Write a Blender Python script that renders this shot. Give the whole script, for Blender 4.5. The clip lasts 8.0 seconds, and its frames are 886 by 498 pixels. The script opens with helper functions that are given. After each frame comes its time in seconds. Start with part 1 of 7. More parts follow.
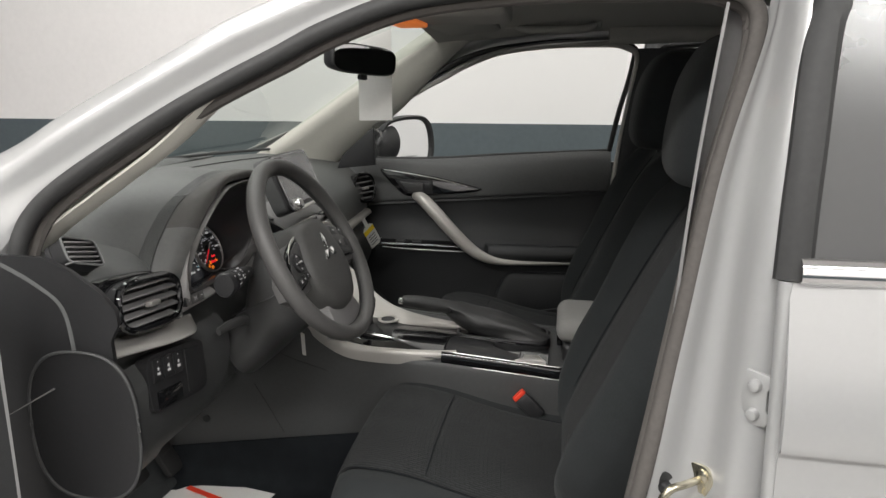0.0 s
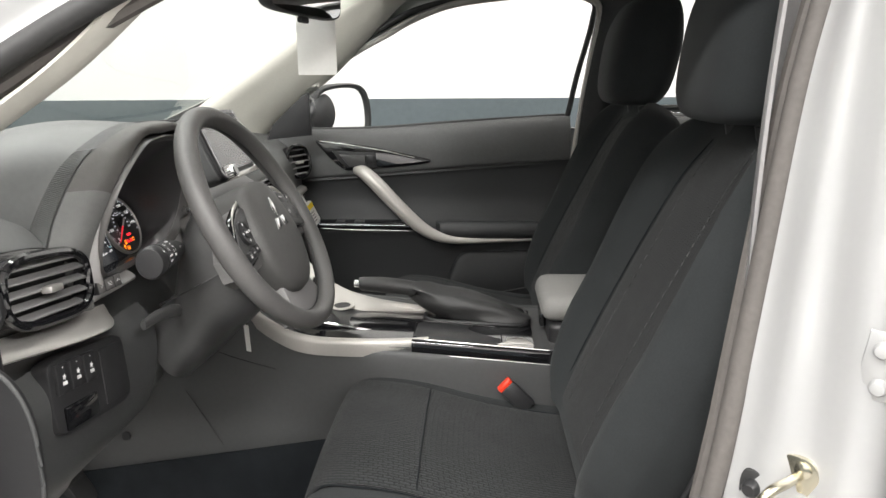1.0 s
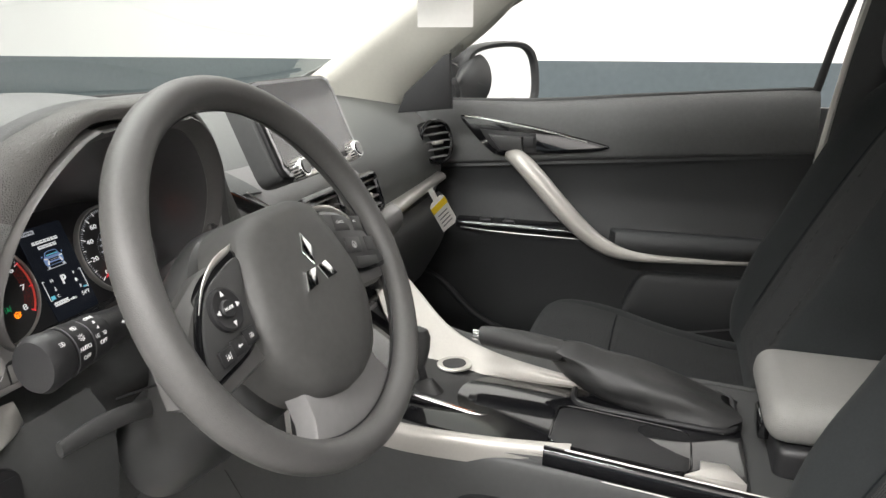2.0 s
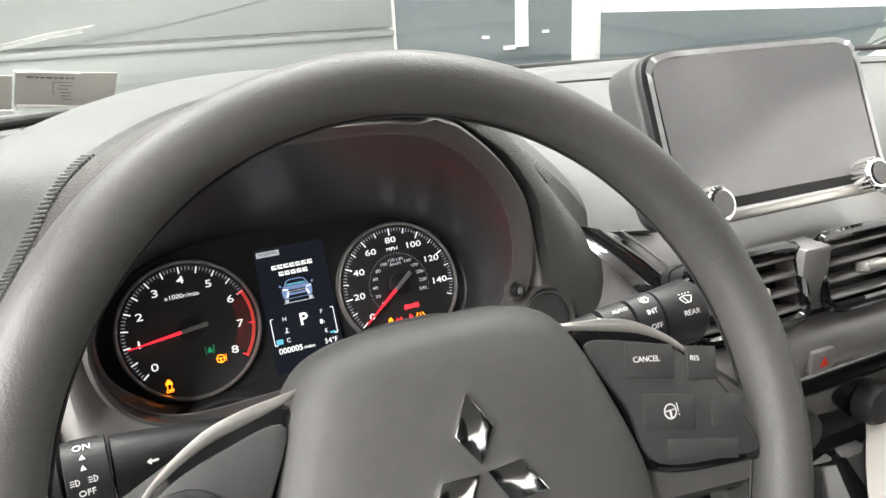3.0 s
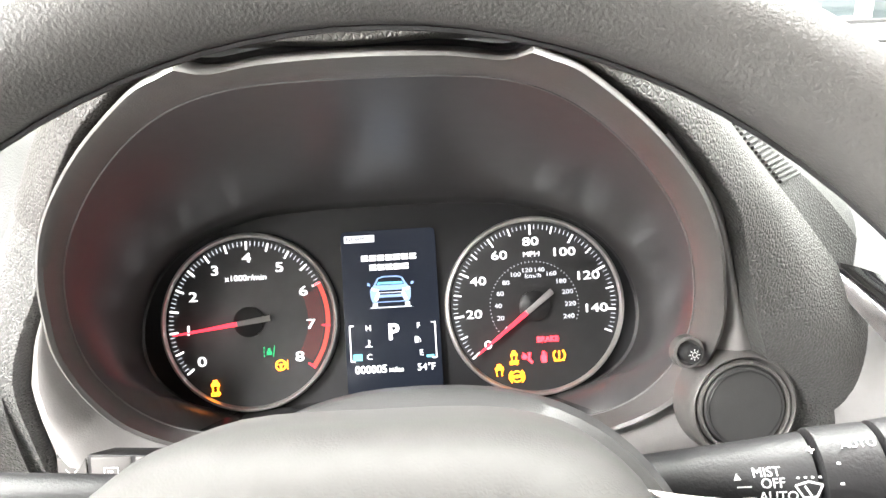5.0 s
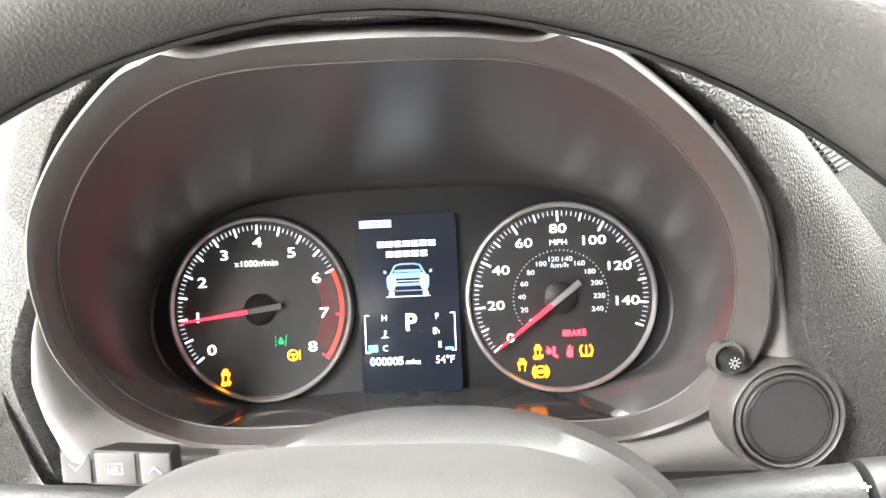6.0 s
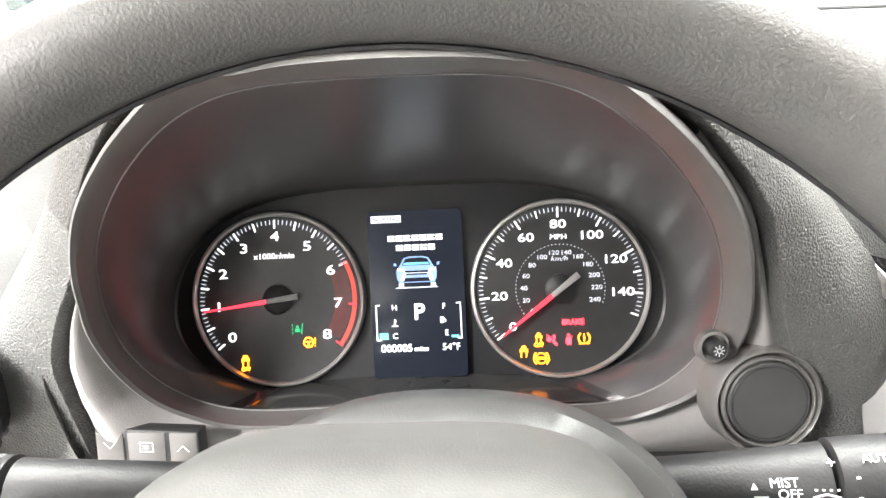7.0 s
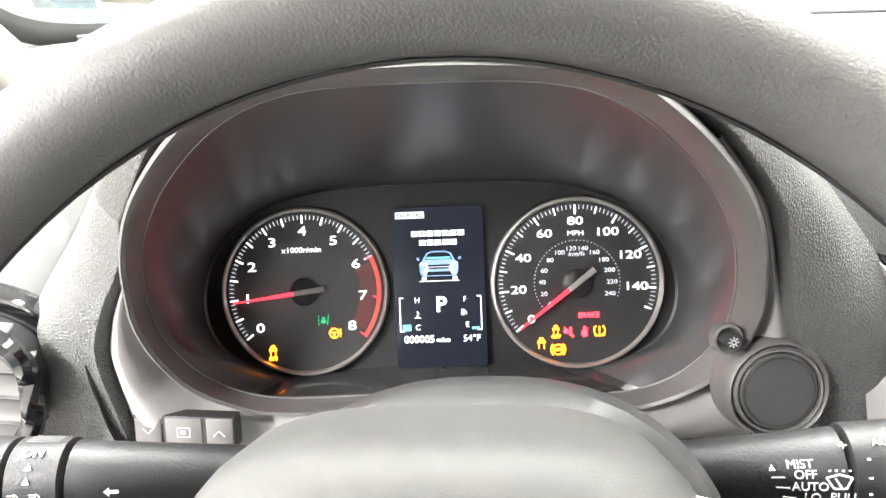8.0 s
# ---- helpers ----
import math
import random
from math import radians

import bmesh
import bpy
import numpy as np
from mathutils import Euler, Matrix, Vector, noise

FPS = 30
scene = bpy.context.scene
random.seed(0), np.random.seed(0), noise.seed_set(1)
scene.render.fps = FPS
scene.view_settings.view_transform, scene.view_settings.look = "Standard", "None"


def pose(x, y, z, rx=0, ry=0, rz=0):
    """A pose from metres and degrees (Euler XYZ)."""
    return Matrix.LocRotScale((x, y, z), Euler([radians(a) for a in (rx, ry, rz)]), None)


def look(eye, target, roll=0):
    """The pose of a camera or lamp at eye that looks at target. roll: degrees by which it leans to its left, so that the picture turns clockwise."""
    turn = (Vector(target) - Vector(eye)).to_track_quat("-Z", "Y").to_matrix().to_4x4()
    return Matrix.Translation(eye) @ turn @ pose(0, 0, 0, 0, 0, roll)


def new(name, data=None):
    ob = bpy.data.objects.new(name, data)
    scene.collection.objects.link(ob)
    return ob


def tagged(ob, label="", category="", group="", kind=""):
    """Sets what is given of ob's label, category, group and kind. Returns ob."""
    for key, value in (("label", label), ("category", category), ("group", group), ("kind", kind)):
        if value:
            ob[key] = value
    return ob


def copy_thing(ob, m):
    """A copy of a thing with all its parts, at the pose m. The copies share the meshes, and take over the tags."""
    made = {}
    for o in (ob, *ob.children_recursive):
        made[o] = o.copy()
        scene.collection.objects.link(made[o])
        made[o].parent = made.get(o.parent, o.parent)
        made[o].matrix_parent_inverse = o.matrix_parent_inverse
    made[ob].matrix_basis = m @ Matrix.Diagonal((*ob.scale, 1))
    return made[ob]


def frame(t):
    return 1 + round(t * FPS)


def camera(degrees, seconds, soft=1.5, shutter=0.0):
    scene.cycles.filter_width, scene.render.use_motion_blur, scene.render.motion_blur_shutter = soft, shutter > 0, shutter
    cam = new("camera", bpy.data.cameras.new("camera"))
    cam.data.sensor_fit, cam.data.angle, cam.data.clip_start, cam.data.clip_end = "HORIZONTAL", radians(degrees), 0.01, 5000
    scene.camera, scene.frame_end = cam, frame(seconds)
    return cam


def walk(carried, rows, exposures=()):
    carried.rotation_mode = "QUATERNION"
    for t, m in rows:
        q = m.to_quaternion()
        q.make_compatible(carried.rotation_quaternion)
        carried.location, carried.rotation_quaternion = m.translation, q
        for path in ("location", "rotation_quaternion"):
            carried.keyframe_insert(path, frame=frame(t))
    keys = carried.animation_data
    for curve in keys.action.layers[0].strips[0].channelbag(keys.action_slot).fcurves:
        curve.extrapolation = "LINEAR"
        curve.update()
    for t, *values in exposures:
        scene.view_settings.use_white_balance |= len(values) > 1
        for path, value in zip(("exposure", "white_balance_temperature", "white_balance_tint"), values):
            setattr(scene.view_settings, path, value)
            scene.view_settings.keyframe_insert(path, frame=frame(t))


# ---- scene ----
cam = camera(63.3, 8.0)
PATH = [
    (0, (-1.244, -0.551, 1.37), (0.678, -0.224, 0.923), 0.1),
    (0.5, (-1.146, -0.462, 1.304), (0.792, -0.257, 0.857), -0.7),
    (1, (-1.045, -0.417, 1.273), (0.899, -0.328, 0.811), -0.4),
    (1.2, (-0.954, -0.425, 1.28), (0.988, -0.35, 0.805), -0.3),
    (2.3, (-0.391, -0.395, 1.263), (1.276, 0.529, 0.656), -0.6),
    (2.5, (-0.293, -0.376, 1.264), (1.197, 0.802, 0.637), -1.3),
    (2.7, (-0.196, -0.371, 1.259), (1.002, 1.098, 0.621), -2.0),
    (3, (-0.107, -0.347, 1.253), (0.643, 1.394, 0.615), -2.9),
    (3.5, (-0.006, -0.276, 1.242), (0.317, 1.587, 0.591), -2.9),
    (4, (0.024, -0.248, 1.227), (0.069, 1.639, 0.566), -3.4),
    (4.5, (0.018, -0.225, 1.218), (-0.001, 1.657, 0.541), -3.7),
    (4.7, (0.021, -0.222, 1.212), (0.018, 1.667, 0.555), -3.0),
    (5.8, (0.027, -0.181, 1.211), (-0.062, 1.677, 0.476), -3.1),
    (6, (0.029, -0.184, 1.216), (-0.075, 1.662, 0.454), -3.2),
    (6.5, (0.03, -0.193, 1.225), (-0.084, 1.639, 0.431), -3.3),
    (7, (0.029, -0.204, 1.229), (-0.088, 1.627, 0.432), -3.3),
    (7.5, (0.025, -0.208, 1.229), (-0.1, 1.623, 0.432), -3.4),
    (8, (0.013, -0.219, 1.237), (-0.083, 1.605, 0.423), -2.7),
]
EXPOSURES = [(0, -1.65), (0.25, -1.35), (0.5, -1.0), (1.2, -0.7), (2.3, -0.45), (2.5, -0.35), (3.0, 0.15), (3.5, 0.65), (4.5, 1.5), (5.8, 1.95), (6.2, 1.85), (6.7, 1.65), (8, 1.65)]
walk(cam, [(t, look(e, g, r)) for t, e, g, r in PATH], EXPOSURES)

# ---- world and light ----
world = bpy.data.worlds.new("world")
scene.world = world
world.use_nodes = True
world.node_tree.nodes["Background"].inputs[0].default_value = (0.9, 0.95, 1.0, 1)
world.node_tree.nodes["Background"].inputs[1].default_value = 0.22


def lamp(x, y, sx, sy, watts, z=3.12):
    d = bpy.data.lights.new("ceiling_lamp", "AREA")
    d.shape, d.size, d.size_y, d.energy, d.color = "RECTANGLE", sx, sy, watts, (1.0, 0.985, 0.96)
    o = new("ceiling_lamp", d)
    o.matrix_basis = pose(x, y, z)
    return o


LAMPS = [(-2.3, -2.2, 205), (-2.3, 0.0, 215), (-2.3, 1.6, 170), (1.15, -2.0, 40), (1.15, 0.0, 28), (1.15, 1.3, 38), (0.1, 0.95, 37), (-0.9, 0.95, 50), (-0.2, -2.8, 90)]
for lx, ly, watts in LAMPS:
    lamp(lx, ly, 0.3, 1.3, watts)

# ---- materials ----


def mat(name, color, rough=0.5, metal=0.0, grain=0.0, grain_scale=400.0, vary=0.12, vary_scale=6.0, coat=0.0, cells=False, sheen=0.0, spec=0.5):
    """A painted, moulded, woven or metal surface: base colour with two scales of variation, roughness wear and fine relief."""
    m = bpy.data.materials.new(name)
    m.use_nodes = True
    n, l = m.node_tree.nodes, m.node_tree.links
    b = n["Principled BSDF"]
    b.inputs["Metallic"].default_value = metal
    b.inputs["Coat Weight"].default_value = coat
    b.inputs["Coat Roughness"].default_value = 0.08
    b.inputs["Sheen Weight"].default_value = sheen
    b.inputs["Specular IOR Level"].default_value = spec
    tc = n.new("ShaderNodeTexCoord")
    big = n.new("ShaderNodeTexNoise")
    big.inputs["Scale"].default_value = vary_scale
    big.inputs["Detail"].default_value = 5
    fine = n.new("ShaderNodeTexNoise")
    fine.inputs["Scale"].default_value = vary_scale * 23
    fine.inputs["Detail"].default_value = 3
    l.new(tc.outputs["Object"], big.inputs["Vector"])
    l.new(tc.outputs["Object"], fine.inputs["Vector"])
    add = n.new("ShaderNodeMath")
    add.operation = "ADD"
    l.new(big.outputs["Fac"], add.inputs[0])
    l.new(fine.outputs["Fac"], add.inputs[1])
    ramp = n.new("ShaderNodeMapRange")
    ramp.inputs["From Min"].default_value, ramp.inputs["From Max"].default_value = 0.6, 1.4
    ramp.inputs["To Min"].default_value, ramp.inputs["To Max"].default_value = 1 - vary, 1 + vary
    l.new(add.outputs[0], ramp.inputs["Value"])
    mul = n.new("ShaderNodeVectorMath")
    mul.operation = "SCALE"
    mul.inputs[0].default_value = color
    l.new(ramp.outputs[0], mul.inputs["Scale"])
    l.new(mul.outputs[0], b.inputs["Base Color"])
    rr = n.new("ShaderNodeMapRange")
    rr.inputs["To Min"].default_value, rr.inputs["To Max"].default_value = max(0.02, rough * 0.85), min(1, rough * 1.15)
    l.new(big.outputs["Fac"], rr.inputs["Value"])
    l.new(rr.outputs[0], b.inputs["Roughness"])
    if grain:
        t = n.new("ShaderNodeTexVoronoi" if cells else "ShaderNodeTexNoise")
        t.inputs["Scale"].default_value = grain_scale
        if cells:
            t.feature = "DISTANCE_TO_EDGE"
            warp = n.new("ShaderNodeTexNoise")
            warp.inputs["Scale"].default_value = grain_scale * 0.4
            mix = n.new("ShaderNodeVectorMath")
            mix.operation = "MULTIPLY_ADD"
            mix.inputs[1].default_value = (0.45 / grain_scale,) * 3
            l.new(tc.outputs["Object"], warp.inputs["Vector"])
            l.new(warp.outputs["Color"], mix.inputs[0])
            l.new(tc.outputs["Object"], mix.inputs[2])
            l.new(mix.outputs[0], t.inputs["Vector"])
        else:
            l.new(tc.outputs["Object"], t.inputs["Vector"])
        bump = n.new("ShaderNodeBump")
        bump.inputs["Strength"].default_value = grain
        bump.inputs["Distance"].default_value = 0.0006
        if cells:
            soft = n.new("ShaderNodeMapRange")
            soft.interpolation_type = "SMOOTHSTEP"
            soft.inputs["From Max"].default_value = 0.34
            l.new(t.outputs["Distance"], soft.inputs["Value"])
            l.new(soft.outputs[0], bump.inputs["Height"])
        else:
            l.new(t.outputs["Fac"], bump.inputs["Height"])
        l.new(bump.outputs[0], b.inputs["Normal"])
    return m


def glow(name, color, strength):
    m = bpy.data.materials.new(name)
    m.use_nodes = True
    b = m.node_tree.nodes["Principled BSDF"]
    b.inputs["Base Color"].default_value = (*[c * 0.5 for c in color], 1)
    b.inputs["Emission Color"].default_value = (*color, 1)
    b.inputs["Emission Strength"].default_value = strength
    return m


def pane(name, tint, gloss=1.0):
    """Thin sheet glass: clear with a tint, its gloss growing towards grazing angles."""
    m = bpy.data.materials.new(name)
    m.use_nodes = True
    n, l = m.node_tree.nodes, m.node_tree.links
    clear = n.new("ShaderNodeBsdfTransparent")
    clear.inputs[0].default_value = (*tint, 1)
    shine = n.new("ShaderNodeBsdfGlossy")
    shine.inputs["Roughness"].default_value = 0.02
    fr = n.new("ShaderNodeFresnel")
    fr.inputs[0].default_value = 1.45
    k = n.new("ShaderNodeMath")
    k.operation = "MULTIPLY"
    k.inputs[1].default_value = gloss
    l.new(fr.outputs[0], k.inputs[0])
    mix = n.new("ShaderNodeMixShader")
    l.new(k.outputs[0], mix.inputs[0])
    l.new(clear.outputs[0], mix.inputs[1])
    l.new(shine.outputs[0], mix.inputs[2])
    l.new(mix.outputs[0], n["Material Output"].inputs[0])
    return m


def fabric(name, color, pattern):
    """Woven seat cloth; with pattern, the short dashes that run over the seat's centre."""
    m = mat(name, color, 0.95, grain=0.5, grain_scale=1500, vary=0.18, vary_scale=18, sheen=0.06, spec=0.15)
    if pattern:
        n, l = m.node_tree.nodes, m.node_tree.links
        tc = n["Texture Coordinate"]
        br = n.new("ShaderNodeTexBrick")
        br.inputs["Scale"].default_value = 1.0
        br.inputs["Brick Width"].default_value = 0.012
        br.inputs["Row Height"].default_value = 0.0055
        br.inputs["Mortar Size"].default_value = 0.0011
        br.inputs["Mortar Smooth"].default_value = 0.6
        br.inputs["Color1"].default_value = (*[c * 1.5 for c in color], 1)
        br.inputs["Color2"].default_value = (*[c * 1.15 for c in color], 1)
        br.inputs["Mortar"].default_value = (*[c * 0.50 for c in color], 1)
        sep = n.new("ShaderNodeSeparateXYZ")
        com = n.new("ShaderNodeCombineXYZ")
        s = n.new("ShaderNodeMath")
        s.operation = "SUBTRACT"
        l.new(tc.outputs["Object"], sep.inputs[0])
        l.new(sep.outputs["Y"], s.inputs[0])
        l.new(sep.outputs["Z"], s.inputs[1])
        l.new(sep.outputs["X"], com.inputs["Y"])
        l.new(s.outputs[0], com.inputs["X"])
        l.new(com.outputs[0], br.inputs["Vector"])
        l.new(br.outputs["Color"], n["Principled BSDF"].inputs["Base Color"])
        bump = n["Bump"]
        b2 = n.new("ShaderNodeBump")
        b2.inputs["Strength"].default_value = 0.8
        b2.inputs["Distance"].default_value = 0.0012
        b2.invert = True
        l.new(br.outputs["Fac"], b2.inputs["Height"])
        l.new(bump.outputs[0], b2.inputs["Normal"])
        l.new(b2.outputs[0], n["Principled BSDF"].inputs["Normal"])
    return m


DASH = mat("soft_dash_plastic", (0.108, 0.111, 0.109), 0.5, grain=0.22, grain_scale=600, cells=True, vary=0.1)
LOWDASH = mat("hard_lower_plastic", (0.053, 0.054, 0.054), 0.5, grain=0.25, grain_scale=700, cells=True, vary=0.1)
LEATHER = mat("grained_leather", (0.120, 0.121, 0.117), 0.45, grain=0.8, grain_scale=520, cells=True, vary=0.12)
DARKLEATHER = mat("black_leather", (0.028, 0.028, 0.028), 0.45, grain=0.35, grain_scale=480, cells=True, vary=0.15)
# the flanks' leather again, darkened: the brow's shade is put into its colour
SHADEDLEATHER = mat("shaded_brow_leather", (0.066, 0.063, 0.059), 0.45, grain=0.6, grain_scale=500, cells=True, vary=0.12)
RIM = mat("rim_leather", (0.084, 0.082, 0.080), 0.46, grain=0.45, grain_scale=1050, vary=0.1, vary_scale=11)
PAD = mat("airbag_plastic", (0.073, 0.072, 0.070), 0.50, spec=0.30, grain=0.06, grain_scale=900, cells=True, vary=0.1)
BLACK = mat("black_plastic", (0.018, 0.018, 0.019), 0.45, grain=0.3, grain_scale=900, vary=0.15)
SIDEPANEL = mat("side_panel_plastic", (0.335, 0.325, 0.318), 0.40, grain=0.2, grain_scale=1200, vary=0.08)
TRIM = mat("grey_trim_plastic", (0.19, 0.185, 0.185), 0.38, grain=0.2, grain_scale=1200, vary=0.08)
DOORTOP = mat("door_top_plastic", (0.066, 0.067, 0.067), 0.5, grain=0.5, grain_scale=500, cells=True)
DOORLOW = mat("door_low_plastic", (0.016, 0.017, 0.018), 0.55, grain=0.4, grain_scale=500, cells=True)
GLOSS = mat("piano_black", (0.006, 0.006, 0.007), 0.07, vary=0.2, coat=0.6)
SATIN = mat("satin_silver", (0.62, 0.6, 0.57), 0.32, metal=0.75, vary=0.06, vary_scale=14)
RAILSILVER = mat("painted_silver", (0.46, 0.44, 0.41), 0.42, metal=0.35, vary=0.05, vary_scale=14)
CHROME = mat("chrome", (0.8, 0.8, 0.8), 0.1, metal=1.0, vary=0.04)
PLATE = mat("dial_plate_plastic", (0.016, 0.016, 0.018), 0.38, vary=0.12)
FACE = mat("dial_face", (0.034, 0.034, 0.035), 0.35, vary=0.15)
SHROUD = mat("cluster_shroud", (0.064, 0.063, 0.065), 0.31, vary=0.1, spec=0.45)
SHELF = mat("gloss_shelf", (0.040, 0.040, 0.041), 0.14, vary=0.1, spec=1.0)
BEZEL = mat("bezel_plastic", (0.112, 0.108, 0.105), 0.33, grain=0.2, grain_scale=1500, vary=0.08)
COLUMN = mat("column_plastic", (0.048, 0.048, 0.048), 0.4, grain=0.15, grain_scale=1500, vary=0.1)
LCD = mat("lcd_glass", (0.004, 0.005, 0.007), 0.15, vary=0.1)
LCD.node_tree.nodes["Principled BSDF"].inputs["Emission Color"].default_value = (0.55, 0.66, 1.0, 1)
LCD.node_tree.nodes["Principled BSDF"].inputs["Emission Strength"].default_value = 0.014
CLOTH = fabric("bolster_cloth", (0.0230, 0.0254, 0.0262), False)
WEAVE = fabric("centre_cloth", (0.0205, 0.0216, 0.0222), True)
THREAD = mat("thread", (0.05, 0.05, 0.05), 0.8)
CARPET = mat("carpet", (0.050, 0.053, 0.054), 1.0, grain=1.0, grain_scale=900, vary=0.25, vary_scale=25, spec=0.1)
MATCLOTH = mat("mat_cloth", (0.014, 0.016, 0.018), 1.0, grain=1.0, grain_scale=1200, vary=0.3, vary_scale=30, spec=0.1)
HEAD = mat("headliner_cloth", (0.40, 0.385, 0.355), 0.95, grain=0.4, grain_scale=1500, vary=0.05)
PILLAR = mat("pillar_trim_plastic", (0.56, 0.545, 0.49), 0.6, grain=0.3, grain_scale=800, vary=0.04)
PAINT = mat("silver_white_paint", (0.41, 0.41, 0.408), 0.32, metal=0.25, vary=0.02, coat=0.7)
RUBBER = mat("seal_rubber", (0.026, 0.026, 0.026), 0.6, vary=0.2)
SEALGREY = mat("flocked_seal", (0.095, 0.086, 0.080), 0.8, vary=0.15)
LABELPAPER = mat("label_paper", (0.40, 0.385, 0.35), 0.7, vary=0.06)
PAPER = mat("paper", (0.78, 0.77, 0.74), 0.7, vary=0.03)
YELLOW = mat("yellow_print", (0.85, 0.62, 0.02), 0.6, vary=0.04)
REDBTN = mat("red_plastic", (0.75, 0.05, 0.02), 0.4, vary=0.06)
INK = mat("grey_ink", (0.12, 0.12, 0.12), 0.7)
WHITEINK = mat("white_print", (0.75, 0.75, 0.75), 0.5)
RUBPEDAL = mat("pedal_rubber", (0.025, 0.025, 0.025), 0.7, grain=0.6, grain_scale=200)
MIRROR = mat("mirror_silver", (0.85, 0.86, 0.87), 0.02, metal=1.0, vary=0.01)
ZINC = mat("zinc_plated_steel", (0.62, 0.58, 0.46), 0.25, metal=1.0, vary=0.1, vary_scale=40)
FILM = mat("protective_film", (0.50, 0.50, 0.51), 0.18, metal=0.3, grain=1.0, grain_scale=60, vary=0.2)
GREYARM = mat("armrest_leather", (0.24, 0.235, 0.225), 0.55, grain=0.6, grain_scale=450, cells=True, vary=0.06)
WALLWHITE = mat("white_wall_paint", (0.82, 0.80, 0.79), 0.6, grain=0.2, grain_scale=60, vary=0.03, vary_scale=1.5)
WALLDARK = mat("slate_wall_paint", (0.085, 0.105, 0.115), 0.5, grain=0.2, grain_scale=60, vary=0.12, vary_scale=2.0)
SHUTTER = mat("shutter_paint", (0.175, 0.182, 0.176), 0.5, vary=0.05, vary_scale=2)
CONCRETE = mat("concrete", (0.30, 0.29, 0.28), 0.6, grain=0.6, grain_scale=40, vary=0.2, vary_scale=2.5)
REDPAINT = mat("red_paint", (0.5, 0.03, 0.04), 0.4)
GLASS = pane("windscreen_glass", (0.84, 0.90, 0.87), 0.25)
DARKGLASS = mat("tinted_glass", (0.035, 0.036, 0.037), 0.28, vary=0.05, spec=1.0)
SIDEGLASS = pane("side_glass", (0.93, 0.95, 0.94), 0.4)
CLEARFILM = pane("clear_film", (0.80, 0.84, 0.86), 0.5)
# protective film; its pale half-clear grey stands in for the ceiling's reflection
SHEENFILM = mat("film_with_sheen", (0.50, 0.50, 0.51), 0.16, vary=0.12, vary_scale=9, spec=0.8)
SHEENFILM.node_tree.nodes["Principled BSDF"].inputs["Alpha"].default_value = 0.26
SCREENGLASS = mat("screen_glass", (0.012, 0.012, 0.013), 0.12, vary=0.05, spec=0.9)
LIT_WHITE = glow("lit_white", (1.0, 1.0, 1.0), 0.9)
LIT_DIM = glow("lit_white_dim", (0.9, 0.93, 1.0), 0.45)
LIT_RED = glow("lit_red", (1.0, 0.03, 0.05), 1.2)
LIT_BAND = glow("lit_redline", (0.80, 0.07, 0.05), 0.45)
LIT_DOT = glow("lit_red_dots", (0.70, 0.05, 0.04), 0.22)
LIT_AMBER = glow("lit_amber", (1.0, 0.24, 0.01), 4.0)
LIT_WARN = glow("lit_warning_red", (1.0, 0.02, 0.03), 4.5)
LIT_GREEN = glow("lit_green", (0.03, 0.7, 0.25), 0.35)
LIT_BLUE = glow("lit_blue", (0.3, 0.45, 0.8), 0.4)
LIT_CYAN = glow("lit_cyan", (0.2, 0.75, 0.95), 0.5)
LAMPGLOW = glow("lamp_diffuser", (1.0, 0.98, 0.95), 6.0)

# ---- mesh tools ----
WORLD_OF = {}


def thing(name, x, y, z, label, category, group="", kind="", turn=0.0):
    o = new(name)
    o.empty_display_size = 0.05
    o.matrix_basis = pose(x, y, z, 0, 0, turn)
    WORLD_OF[o] = o.matrix_basis.copy()
    return tagged(o, label, category, group, kind)


def part(name, bm, material, parent, label="", m=None, smooth=True, kind=""):
    """Links a bmesh, laid out in the world's metres (or in the pose m), as one mesh under a thing or a part."""
    me = bpy.data.meshes.new(name)
    bmesh.ops.recalc_face_normals(bm, faces=bm.faces)
    bm.to_mesh(me)
    bm.free()
    return hang(name, me, material, parent, label, m, smooth, kind)


def hang(name, me, material, parent, label="", m=None, smooth=True, kind=""):
    if smooth and len(me.polygons):
        me.polygons.foreach_set("use_smooth", [True] * len(me.polygons))
        me.set_sharp_from_angle(angle=radians(38))
    if material:
        me.materials.append(material)
    o = new(name, me)
    m = m or Matrix()
    if parent:
        o.parent = parent
        o.matrix_parent_inverse = WORLD_OF[parent].inverted()
    o.matrix_basis = m
    WORLD_OF[o] = m.copy()
    return tagged(o, label, kind=kind)


def box(x0, x1, y0, y1, z0, z1, r=0.0, seg=2, bm=None):
    bm = bm or bmesh.new()
    got = bmesh.ops.create_cube(bm, size=1, matrix=Matrix.Translation(((x0 + x1) / 2, (y0 + y1) / 2, (z0 + z1) / 2)) @ Matrix.Diagonal((x1 - x0, y1 - y0, z1 - z0, 1)))
    if r:
        edges = {e for v in got["verts"] for e in v.link_edges}
        bmesh.ops.bevel(bm, geom=list(edges), offset=r, segments=seg, affect="EDGES", profile=0.5)
    return bm


